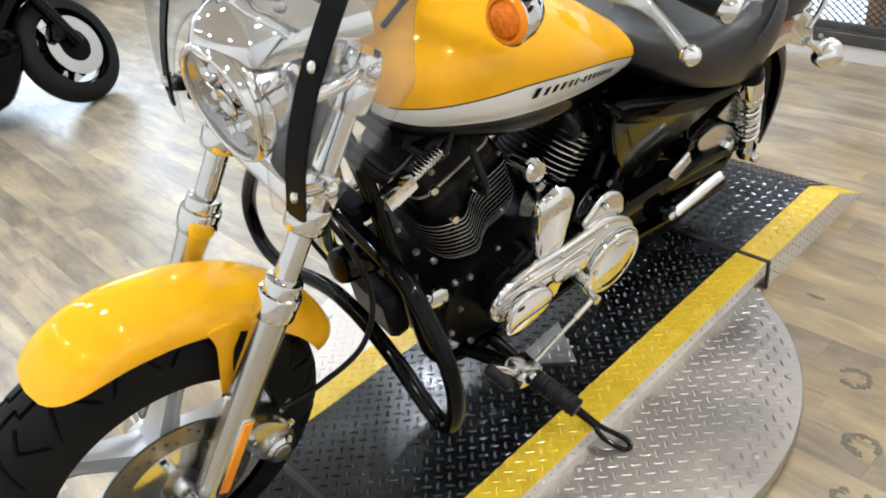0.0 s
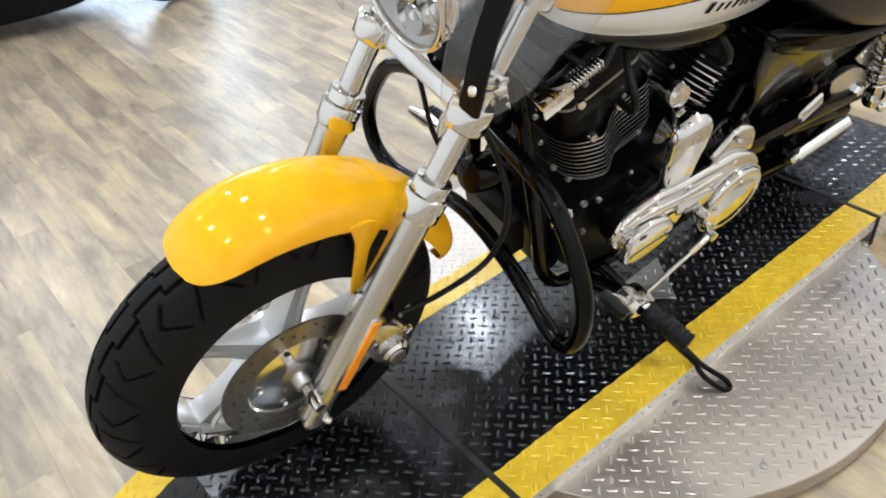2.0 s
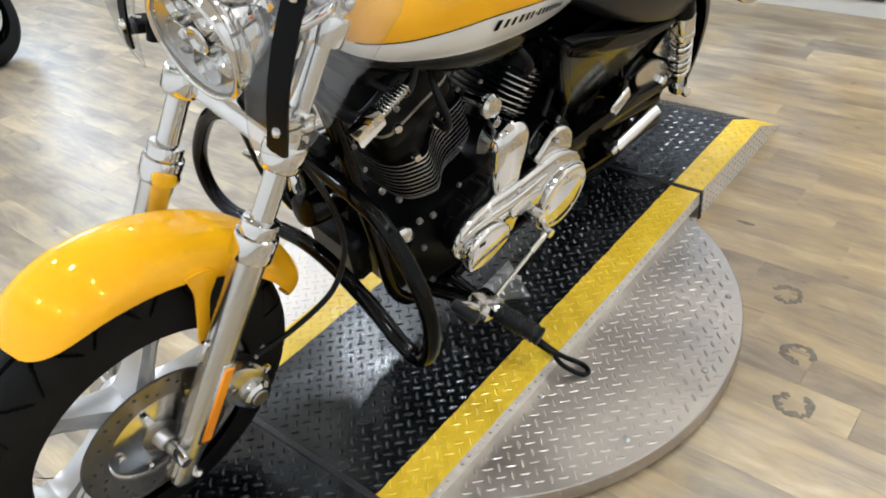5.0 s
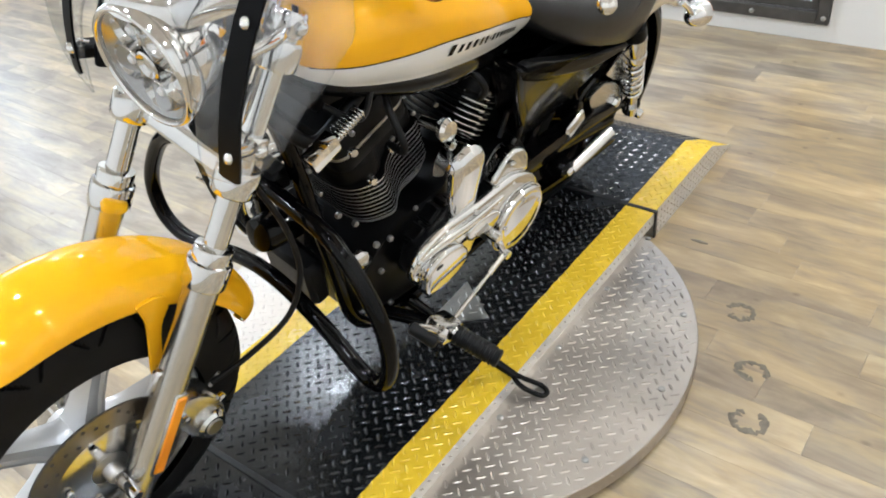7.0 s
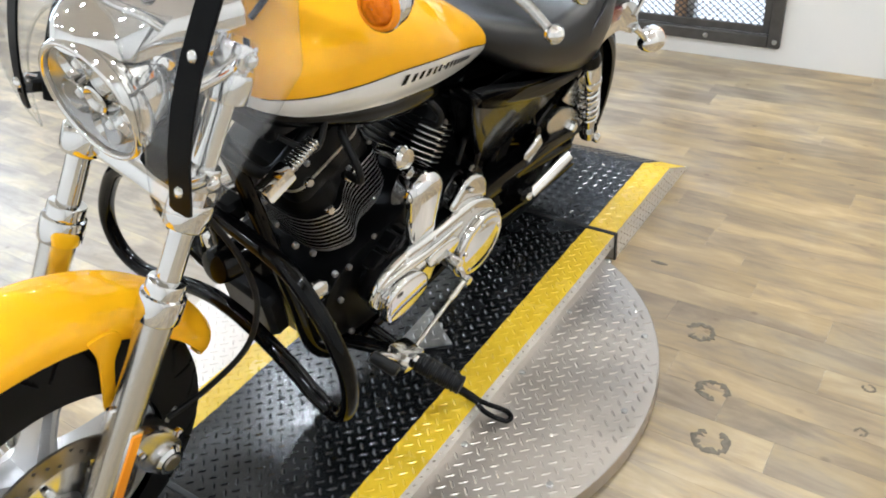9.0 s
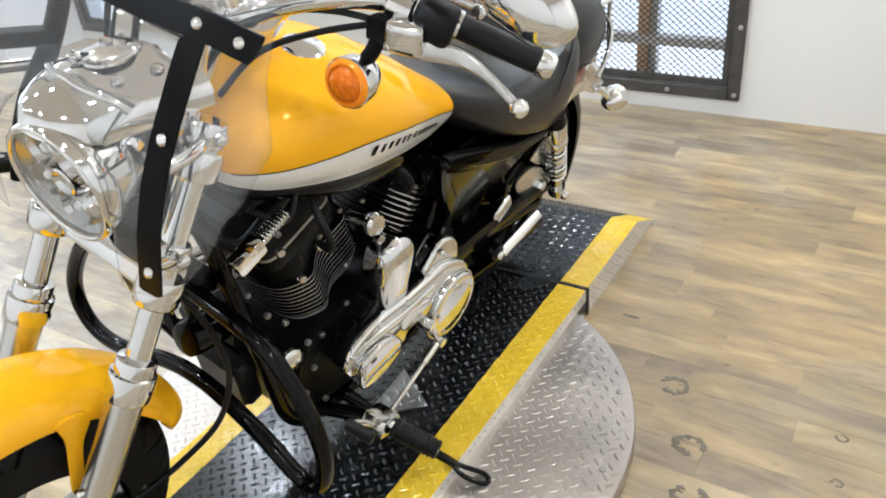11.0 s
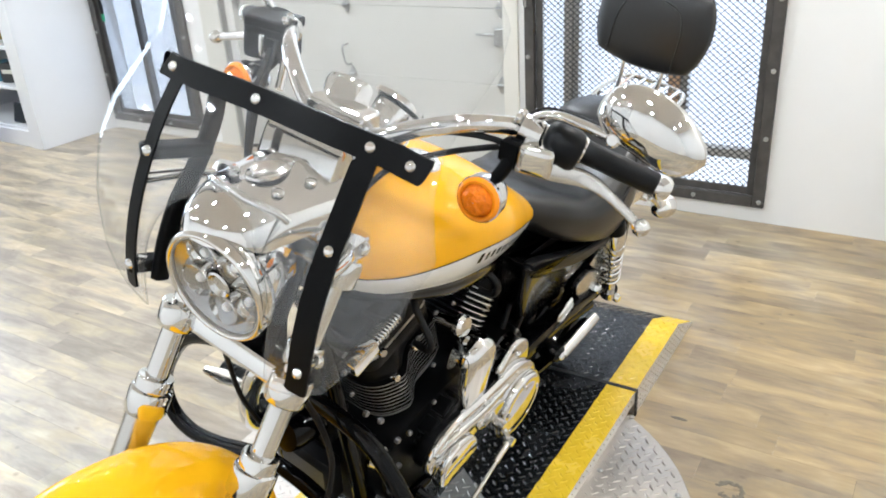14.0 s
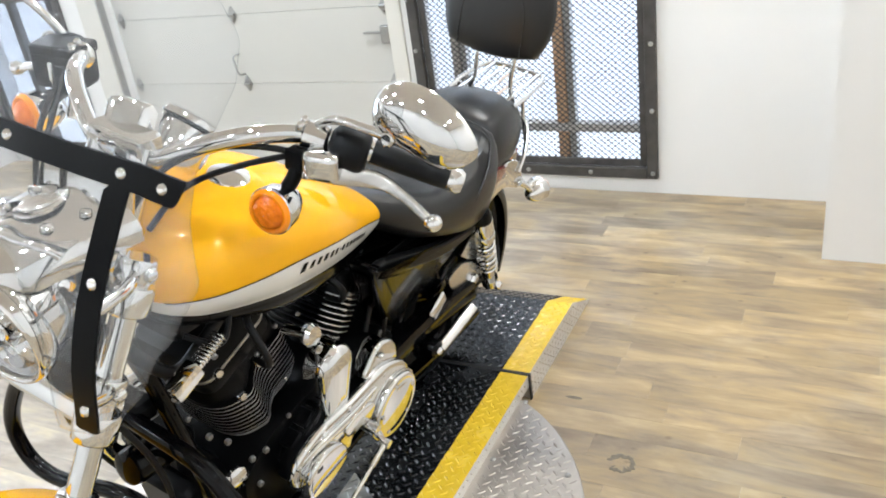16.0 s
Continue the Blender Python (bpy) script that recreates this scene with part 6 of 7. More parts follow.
part("front_panel", prism(outline([(0.690, 0.374), (0.708, 0.347), (0.764, 0.344), (0.822, 0.368), (0.829, 0.398), (0.818, 0.420), (0.788, 0.445), (0.735, 0.452), (0.696, 0.426)], 4), -0.224, -0.195, 0.011, seg=3), CHROME, prim, "raised chrome inspection panel")
part("panel_slot", box((0.724, -0.2235, 0.428), (0.020, 0.004, 0.012), 0.002), DARK_HOLE, prim)
# long swept ribs that run back from the nose, and the wedge between them and the round cover
for w_, pts in ((0.0115, [(0.690, -0.196, 0.448), (0.740, -0.204, 0.468), (0.840, -0.207, 0.466), (0.960, -0.202, 0.466)]),):
    part("rib", flat_bar(pts, [w_ * 0.7, w_, w_, w_ * 0.5], [0.006, 0.008, 0.008, 0.005], (0, 0, 1)), CHROME, prim, "raised chrome rib", smooth=70)
part("wedge_panel", prism(outline([(0.845, 0.442), (0.91, 0.447), (0.955, 0.428), (0.946, 0.396), (0.90, 0.392), (0.85, 0.405)], 4), -0.209, -0.195, 0.006, seg=3), CHROME, prim, "recessed chrome wedge panel")
part("wedge_badge", prism([(0.868, 0.422), (0.905, 0.428), (0.912, 0.412), (0.876, 0.404)], -0.2115, -0.207, 0.001), STEEL, prim, "small engraved plate")
part("upper_gear_cover", prism(outline([(0.945, 0.490), (0.965, 0.535), (1.000, 0.562), (1.048, 0.545), (1.075, 0.505), (1.070, 0.465)], 4), -0.188, -0.140, 0.012, seg=3), CHROME, prim, "small chrome upper cover")
bolts("cover_bolt", [(a, -0.192, b) for a, b in ((0.684, 0.452), (0.704, 0.362), (0.84, 0.345), (1.000, 0.480), (0.86, 0.482), (0.765, 0.485), (0.985, 0.545))], (0, -1, 0), 0.0075, 0.012, CHROME, prim, "chrome cover bolt", 8)
bolts("derby_screw", [V(1.046 + 0.070 * math.cos(k), -0.2175, 0.350 + 0.066 * math.sin(k)) for k in (2 * math.pi * j / 5 + 0.4 for j in range(5))], (0, -1, 0), 0.006, 0.004, POLISHED, prim, "", 10)
# small finned black block ahead of the primary cover, and the round chrome plug
for bx, bz in ((0.775, 0.476), (0.732, 0.449)):
    blk = part("finned_block", box((bx, -0.145, bz + 0.012), (0.040, 0.040, 0.046), 0.004, Matrix.Rotation(radians(-30), 3, "Y")), BLACK_ENGINE, bike, "black finned block")
    for k in range(6):
        part("block_fin", box((bx - 0.014 + 0.0055 * k, -0.150, bz - 0.010 + 0.0090 * k), (0.046, 0.046, 0.0025), 0.0008, Matrix.Rotation(radians(-30), 3, "Y")), FIN_BLACK, blk)
part("brace_bar", box((0.757, -0.120, 0.516), (0.060, 0.008, 0.010), 0.002, Matrix.Rotation(radians(-8), 3, "Y")), STEEL, bike, "small grey brace bar")
part("chrome_plug", lathe([(0, 0.026), (0.010, 0.027), (0.016, 0.020), (0.018, 0.0)], (0.585, -0.118, 0.470), (-0.2, -1, 0.1), 24), CHROME, bike, "round chrome plug")
bolts("case_bolt", [(0.56, -0.13, 0.60), (0.60, -0.15, 0.53), (0.64, -0.15, 0.52), (0.62, -0.15, 0.44), (0.60, -0.15, 0.38), (0.66, -0.15, 0.31), (0.53, -0.115, 0.63)], (-0.2, -1, 0.1), 0.007, 0.008, CASE_STEEL, bike, "dull grey case bolt", 8)
bolts("case_screw", [(0.50, -0.10, 0.69), (0.485, -0.09, 0.745), (0.47, -0.10, 0.80), (0.56, -0.115, 0.80), (0.72, -0.115, 0.765), (0.80, -0.105, 0.74), (0.655, -0.125, 0.745), (0.74, -0.12, 0.62), (0.70, -0.16, 0.57), (1.05, -0.15, 0.55), (0.96, -0.12, 0.70)], (-0.2, -1, 0.1), 0.0055, 0.006, CASE_STEEL, bike, "small dull engine screw", 8)
part("oil_filter", lathe([(0.0, 0.036), (0.085, 0.037), (0.098, 0.033), (0.104, 0.020), (0.104, 0.0)], (0.525, -0.01, 0.555), (-1, 0, 0.15), 32), BLACK_PAINT, bike, "black oil filter canister")
part("filter_mount", box((0.535, -0.01, 0.55), (0.05, 0.09, 0.09), 0.010), BLACK_ENGINE, bike)
part("lower_cover", box((0.53, 0.0, 0.40), (0.05, 0.14, 0.13), 0.012, Matrix.Rotation(radians(-12), 3, "Y")), BLACK_PLASTIC, bike, "black plastic cover before the frame")
part("chin_fairing", prism(outline([(0.545, 0.50), (0.575, 0.52), (0.62, 0.40), (0.67, 0.26), (0.62, 0.24), (0.575, 0.36)], 4), -0.085, 0.085, 0.012), BLACK_ENGINE, bike, "black panel between the frame tubes")

# engine guard
GUARD_FAR = ((0.060, 0.452), (0.113, 0.430), (0.183, 0.396), (0.255, 0.374), (0.310, 0.382), (0.341, 0.418), (0.348, 0.470), (0.330, 0.535), (0.282, 0.620), (0.215, 0.668), (0.140, 0.690), (0.060, 0.698))
gl_ = [(0.44, 0.0, 0.700), (0.44, -0.06, 0.697), (0.44, -0.18, 0.683), (0.44, -0.265, 0.646), (0.44, -0.325, 0.583), (0.44, -0.354, 0.510), (0.44, -0.347, 0.435), (0.44, -0.312, 0.390), (0.44, -0.26, 0.396), (0.44, -0.19, 0.430), (0.44, -0.08, 0.463), (0.44, 0.0, 0.466)]
gr_ = [(0.44, y, z) for y, z in GUARD_FAR]
gl_[3:7] = [(0.44, -0.243, 0.646), (0.44, -0.303, 0.580), (0.44, -0.336, 0.508), (0.44, -0.338, 0.435)]
gd_ = part("engine_guard", tube(gl_ + gr_, 0.0162, 20, 8, closed=True), BLACK_PAINT, bike, "black tubular engine guard")
part("guard_bracket", box((0.465, 0, 0.700), (0.05, 0.09, 0.045), 0.008), BLACK_SATIN, gd_)

# foot controls and side stand
for sy in (-1, 1):
    fx, fz = (0.0, 0.0) if sy < 0 else (-0.070, 0.066)     # the far controls sit further forward
    fc = part("foot_control", box((0.705 + fx, sy * 0.268, 0.285 + fz), (0.060, 0.060, 0.045), 0.012, Matrix.Rotation(radians(20), 3, "Y"), seg=2), POLISHED, bike, "polished forward foot control")
    part("control_arm", tube([(0.66, sy * 0.125, 0.26), (0.68 + fx, sy * 0.19, 0.275 + fz), (0.70 + fx, sy * 0.255, 0.285 + fz)], 0.017, 12), BLACK_PAINT, fc)
    part("foot_peg", lathe([(-0.004, 0.013), (0.0, 0.021)] + [(0.004 + 0.0095 * k + j, 0.0225 if j < 0.005 else 0.0200) for k in range(10) for j in (0.001, 0.0045, 0.0055, 0.009)] + [(0.104, 0.022), (0.108, 0.019), (0.110, 0.0)], (0.712, -0.300, 0.283) if sy < 0 else (0.674, 0.300, 0.321), (0.18, -1.0, -0.09) if sy < 0 else (-0.29, 1.0, 0.13), 20), GRIP, fc, "black ribbed rubber foot peg")
    if sy < 0:
        part("toe_lever", tube([(0.69 + fx, sy * 0.270, 0.285 + fz), (0.655 + fx, sy * 0.256, 0.318 + fz), (0.617 + fx, sy * 0.248, 0.345 + fz)], 0.008, 12), POLISHED, fc, "polished toe lever")
        part("toe_peg", lathe([(0, 0.011), (0.003, 0.014), (0.058, 0.014), (0.063, 0.010)], (0.615 + fx, sy * 0.248, 0.346 + fz), (0.15, sy, -0.12), 16), GRIP, fc, "black rubber toe peg")
    else:
        part("brake_pedal", flat_bar([(0.650, 0.275, 0.330), (0.622, 0.318, 0.352), (0.598, 0.350, 0.372), (0.570, 0.382, 0.392)], [0.010, 0.012, 0.020, 0.008], [0.008, 0.007, 0.005, 0.004], (0.7, 0.5, 0.3)), POLISHED, fc, "polished brake pedal", smooth=60)
    bolts("control_bolt", [(0.70 + fx, sy * 0.298, 0.305 + fz), (0.735 + fx, sy * 0.296, 0.275 + fz)], (0, sy, 0.1), 0.009, 0.010, CHROME, fc)
lk_ = part("shift_rod", tube([(0.725, -0.272, 0.285), (0.945, -0.248, 0.330)], 0.0052, 10, straight=True), CHROME, bike, "chrome shift linkage rod")
bm = lathe([(-0.012, 0.011), (0.012, 0.011)], (0.945, -0.248, 0.330), (0, 1, 0), 14)
lathe([(-0.03, 0.0085), (0.03, 0.0085)], (0.905, -0.251, 0.322), (0.22, 0.024, 0.045), 12, bm)
tube([(0.945, -0.245, 0.330), (0.938, -0.235, 0.355), (0.932, -0.215, 0.374)], 0.008, 10, bm=bm)
lathe([(0, 0.014), (0.03, 0.014)], (0.931, -0.235, 0.376), (0, 1, 0), 16, bm)
part("shift_arm", bm, POLISHED, lk_, "polished shift arm")
st = part("side_stand", tube([(0.74, -0.14, 0.245), (0.765, -0.22, 0.205), (0.80, -0.32, 0.155), (0.835, -0.41, 0.110)], [0.016, 0.014, 0.012, 0.0095], 12), BLACK_PAINT, bike, "black side stand")
part("stand_foot", tube([(0.835, -0.405, 0.112), (0.850, -0.425, 0.101), (0.872, -0.462, 0.088), (0.868, -0.482, 0.085), (0.848, -0.478, 0.088), (0.828, -0.44, 0.100), (0.825, -0.415, 0.110)], 0.0065, 10, closed=True), BLACK_PAINT, st, "looped stand foot")
for sy in (-1, 1):
    pg = part("passenger_peg", flat_bar([(1.290, sy * 0.200, 0.358), (1.37, sy * 0.204, 0.380), (1.455, sy * 0.208, 0.402)], [0.014, 0.015, 0.013], [0.007, 0.007, 0.006], (0.1, sy * 0.75, -0.52)), ALUMINIUM, bike, "folded bright passenger peg", smooth=50)
    part("peg_mount", box((1.275, sy * 0.172, 0.362), (0.05, 0.06, 0.04), 0.008), BLACK_PAINT, pg)
    part("peg_bolt", dome(bmesh.new(), (1.272, sy * 0.204, 0.362), (0, sy, 0), 0.012, 0.010), CHROME, pg)
# hoses and cables low down
part("brake_hose", tube([(0.36, -0.085, 0.80), (0.395, -0.125, 0.70), (0.405, -0.150, 0.60), (0.375, -0.150, 0.505), (0.30, -0.125, 0.435), (0.225, -0.105, 0.405)], 0.0055, 10), GRIP, bike, "black front brake hose")
part("brake_hose", tube([(0.36, 0.085, 0.80), (0.40, 0.11, 0.70), (0.42, 0.09, 0.60), (0.45, 0.05, 0.52)], 0.005, 10), GRIP, bike, "black wiring hose")
part("wiring", tube([(0.44, -0.05, 0.86), (0.49, -0.09, 0.80), (0.55, -0.10, 0.83), (0.62, -0.09, 0.86)], 0.012, 10), GRIP, bike, "black wiring loom")
part("coil_box", box((0.60, 0.0, 0.86), (0.16, 0.14, 0.07), 0.012), BLACK_PLASTIC, bike, "black ignition box under the tank")
for pts in ([(0.52, -0.09, 0.86), (0.56, -0.135, 0.84), (0.60, -0.12, 0.88)], [(0.95, -0.06, 0.80), (1.02, -0.11, 0.74), (1.05, -0.12, 0.64), (1.02, -0.13, 0.56)], [(1.05, -0.10, 0.66), (1.08, -0.14, 0.60), (1.10, -0.13, 0.50)]):
    part("wiring", tube(pts, 0.006, 8), GRIP, bike, "black wire")
part("manifold_bolt", tube([(0.885, -0.08, 0.775), (0.905, -0.105, 0.815)], [0.011, 0.013], 12), CHROME, bike, "chrome stud under the tank")

# ---- worn marks on the floor and a loose plate on the deck ----
def floor_mark(x, y, r, seed, gap):
    """A ring of rubbed-off grime, broken on one side."""
    random.seed(seed)
    bm = bmesh.new()
    n = 30
    ring = []
    for k in range(n + 1):
        a = gap + (2 * math.pi - 0.9) * k / n
        ro = r * random.uniform(0.88, 1.12)
        ri = ro - r * random.uniform(0.18, 0.55)
        ring.append([bm.verts.new((x + q * math.cos(a), y + q * math.sin(a) * 1.15, z)) for q, z in ((ro, 0.0002), (ro * 0.97, 0.0012), (ri * 1.05, 0.0012), (ri, 0.0002))])
    for a, b in zip(ring, ring[1:]):
        for i in range(3):
            bm.faces.new((a[i], a[i + 1], b[i + 1], b[i]))
    ob = finish("floor_mark", bm, GRIME)
    return tagged(ob, "worn grey ring of old adhesive on the plank floor", "floor mark", "floor marks")


GRIME = mat("old_adhesive", (0.165, 0.14, 0.105), 0.75, var=0.5, var_scale=70, bump=0.4, bump_scale=200)
for x, y, r, s, g in ((-0.205, -0.340, 0.036, 1, 2.4), (-0.403, -0.438, 0.036, 2, 4.4), (-0.564, -0.486, 0.038, 3, 0.6), (-0.220, -0.759, 0.014, 4, 1.2), (-0.374, -0.771, 0.013, 5, 3.0)):
    floor_mark(x, y, r, s, g)
knot = thing("floor_knot", "dark wood knot mark in the plank floor", "floor mark", pose(0.047, -0.126, 0.0))
part("spot", lathe([(0.0002, 0.020), (0.0012, 0.018), (0.0012, 0.0)], (0, 0, 0), (0, 0, 1), 14), GRIME, knot)
knot.scale = (0.35, 1.4, 1)
pl = thing("loose_plate", "grey bare diamond plate offcut lying on the deck", "plate", pose(0, 0, 0))
bm = bmesh.new()
q = [(-0.700, 0.292), (-0.560, 0.298), (-0.655, 0.163), (-0.722, 0.243)]
lo = [bm.verts.new((x, y, PH + 0.0022)) for x, y in q]
hi = [bm.verts.new((x, y, PH + 0.0062)) for x, y in q]
bm.faces.new(hi)
bm.faces.new(lo[::-1])
for i in range(4):
    bm.faces.new((lo[i], lo[(i + 1) % 4], hi[(i + 1) % 4], hi[i]))
part("sheet", bm, GALV, pl, smooth=0)
bm = bmesh.new()
tread(bm, -0.72, -0.56, 0.165, 0.30, lambda x: (PH + 0.0062, 0), lambda x, y: (y - 0.163) > 1.35 * abs(x + 0.655) - 0.0 and y < 0.285, lambda x, y: 0)
tagged(part("tread", bm, GALV, pl, smooth=0), kind="stuff")

# ---- blue crate ----
BLUE = mat("blue_plastic", (0.015, 0.06, 0.42), 0.42, var=0.1, var_scale=20)
cr = thing("plastic_crate", "blue plastic crate with dark slots on the floor", "crate", pose(0.846, 5.26, 0, 0, 0, 68))
part("shell", box((0, 0, 0.142), (0.30, 0.23, 0.275), 0.012), BLUE, cr)
for j, (yy, zz, w, h) in enumerate(((0.0, 0.04, 0.06, 0.02), (0.0, 0.085, 0.055, 0.02), (0.0, 0.15, 0.055, 0.055), (0.0, 0.21, 0.055, 0.02), (0.0, 0.245, 0.06, 0.03))):
    part("slot", box((-0.151, yy, zz), (0.008, w, h), 0.002), DARK_HOLE, cr)
part("lid_edge", box((0, 0, 0.285), (0.31, 0.24, 0.018), 0.006), mat("lime_plastic", (0.35, 0.45, 0.05), 0.5), cr, "lime green rim")


# ---- motorcycles parked further off ----
def parked_bike(m, label, body, rim, steer=0.0):
    b = thing("parked_motorcycle", label, "motorcycle", m, "parked motorcycles")
    for x, R in ((0.0, 0.29), (1.42, 0.30)):
        c = V(x, 0, R)
        # steering about the raked head leans the turned wheel over
        turn = Matrix.Rotation(radians(steer if x == 0 else 0.0), 4, V(0.44, 0, 0.90))
        sink = R * (1 - math.sqrt(1 - (turn @ V(0, 1, 0)).z ** 2))
        turned = Matrix.Translation(c - V(0, 0, sink)) @ turn @ Matrix.Translation(-c)
        hub = part("wheel", lathe([(-0.06, 0.03), (-0.05, 0.045), (0.05, 0.045), (0.06, 0.03)], c, (0, 1, 0), 20), BLACK_SATIN, b)
        hub.matrix_local = turned
        part("tyre", tyre(c, R, 0.06 if x == 0 else 0.085, 0.205, 120, 20, False), [RUBBER, GROOVE], hub, "black rubber tyre")
        part("rim", ring_lathe([(-0.05, 0.212), (-0.056, 0.206), (-0.03, 0.188), (0.03, 0.188), (0.056, 0.206), (0.05, 0.212)], c, 48), rim, hub)
        for sd in (-1, 1):
            part("brake_disc", ring_lathe([(sd * 0.066, 0.158), (sd * 0.071, 0.158), (sd * 0.071, 0.088), (sd * 0.066, 0.088)], c, 48), CHROME, hub, "bright steel brake disc")
            part("disc_carrier", lathe([(0.060, 0.092), (0.066, 0.090), (0.074, 0.050), (0.078, 0.0)], c, (0, sd, 0), 28), BLACK_SATIN, hub)
        for k in range(5):
            a = 2 * math.pi * k / 5
            part("spoke", tube([c + V(0.03 * math.cos(a), 0, 0.03 * math.sin(a)), c + V(0.20 * math.cos(a + 0.1), 0, 0.20 * math.sin(a + 0.1))], 0.015, 8), rim, hub)
    axle = V(0, 0, 0.29)
    steered = Matrix.Translation(axle) @ Matrix.Rotation(radians(steer), 4, V(0.44, 0, 0.90)) @ Matrix.Translation(-axle)
    for sy in (-1, 1):
        leg = part("fork_leg", tube([(0.0, sy * 0.10, 0.27), (0.10, sy * 0.10, 0.48), (0.30, sy * 0.10, 0.88)], [0.034, 0.034, 0.026], 14), BLACK_PAINT, b, "black fork leg")
        leg.matrix_local = steered
        part("caliper", box((0.075, sy * 0.095, 0.36), (0.05, 0.05, 0.11), 0.01, Matrix.Rotation(radians(-25), 3, "Y")), BLACK_SATIN, leg, "black brake caliper")
        part("turn_signal", lathe([(0, 0.016), (0.05, 0.020), (0.055, 0.014)], (0.13, sy * 0.125, 0.56), (0, sy, 0), 14), AMBER, leg, "amber turn signal")
    mud = part("front_fender", sheet(lambda u, v: V(0.315 * math.cos(radians(110 - 80 * u)), 0.070 * (2 * v - 1), 0.29 + (0.315 - 0.03 * (2 * v - 1) ** 2) * math.sin(radians(110 - 80 * u))), 18, 8, 0.004), BLACK_PAINT, b, "black front fender")
    mud.matrix_local = steered
    part("fairing", prism(outline([(0.10, 0.95), (0.30, 1.05), (0.55, 0.95), (1.02, 0.62), (1.15, 0.30), (0.95, 0.20), (0.50, 0.20), (0.40, 0.48), (0.22, 0.68)], 5), -0.25, 0.25, 0.05, seg=3), body, b, "dark bodywork")
    part("belly_pan", prism(outline([(0.20, 0.46), (0.26, 0.20), (0.46, 0.08), (1.10, 0.08), (1.20, 0.40), (0.60, 0.60)], 5), -0.24, 0.24, 0.04, seg=2), body, b, "dark belly pan")
    part("fuel_tank", prism(outline([(0.40, 0.95), (0.62, 1.02), (0.88, 0.86), (0.85, 0.78), (0.45, 0.80)], 5), -0.14, 0.14, 0.05, seg=3), body, b)
    part("seat", prism(outline([(0.84, 0.84), (1.15, 0.82), (1.50, 0.92), (1.58, 0.90), (1.30, 0.74), (0.88, 0.74)], 5), -0.12, 0.12, 0.03, seg=2), LEATHER, b)
    part("radiator", box((0.335, 0, 0.54), (0.12, 0.50, 0.62), 0.03, Matrix.Rotation(radians(-14), 3, "Y"), seg=2), BLACK_PLASTIC, b, "black radiator and shroud")
    part("nose_cowl", prism(outline([(0.02, 0.72), (0.10, 0.90), (0.30, 1.00), (0.52, 0.92), (0.56, 0.50), (0.36, 0.36), (0.18, 0.52)], 5), -0.25, 0.25, 0.05, seg=3), body, b, "dark nose cowl")
    part("engine_block", box((0.70, 0, 0.46), (0.40, 0.32, 0.34), 0.04, seg=2), BLACK_ENGINE, b)
    part("swingarm", tube([(0.85, -0.13, 0.42), (1.42, -0.13, 0.30)], 0.026, 10), BLACK_PAINT, b)
    part("handlebar", tube([(0.42, -0.36, 0.99), (0.34, -0.2, 1.02), (0.34, 0.2, 1.02), (0.42, 0.36, 0.99)], 0.013, 10), BLACK_SATIN, b)
    part("side_stand", tube([(0.80, 0.16, 0.28), (0.85, 0.30, 0.004)], 0.012, 8), BLACK_PAINT, b)
    part("exhaust_pipe", tube([(0.75, 0.16, 0.25), (1.1, 0.2, 0.32), (1.5, 0.2, 0.48)], [0.03, 0.05, 0.055], 14), STEEL, b)
    return b


parked_bike(pose(-0.50, 3.615, 0.0, 6, 0, 160), "black sport motorcycle with turned front wheel, parked on the plank floor", BLACK_PAINT, BLACK_PAINT, 46)
parked_bike(pose(0.70, 5.50, 0.0, 5, 0, 120) @ Matrix.Scale(0.66, 4), "silver and black motorcycle parked near the wall", mat("silver_paint", (0.42, 0.45, 0.40), 0.35, 0.3, 1.0), WHEEL_SILVER)

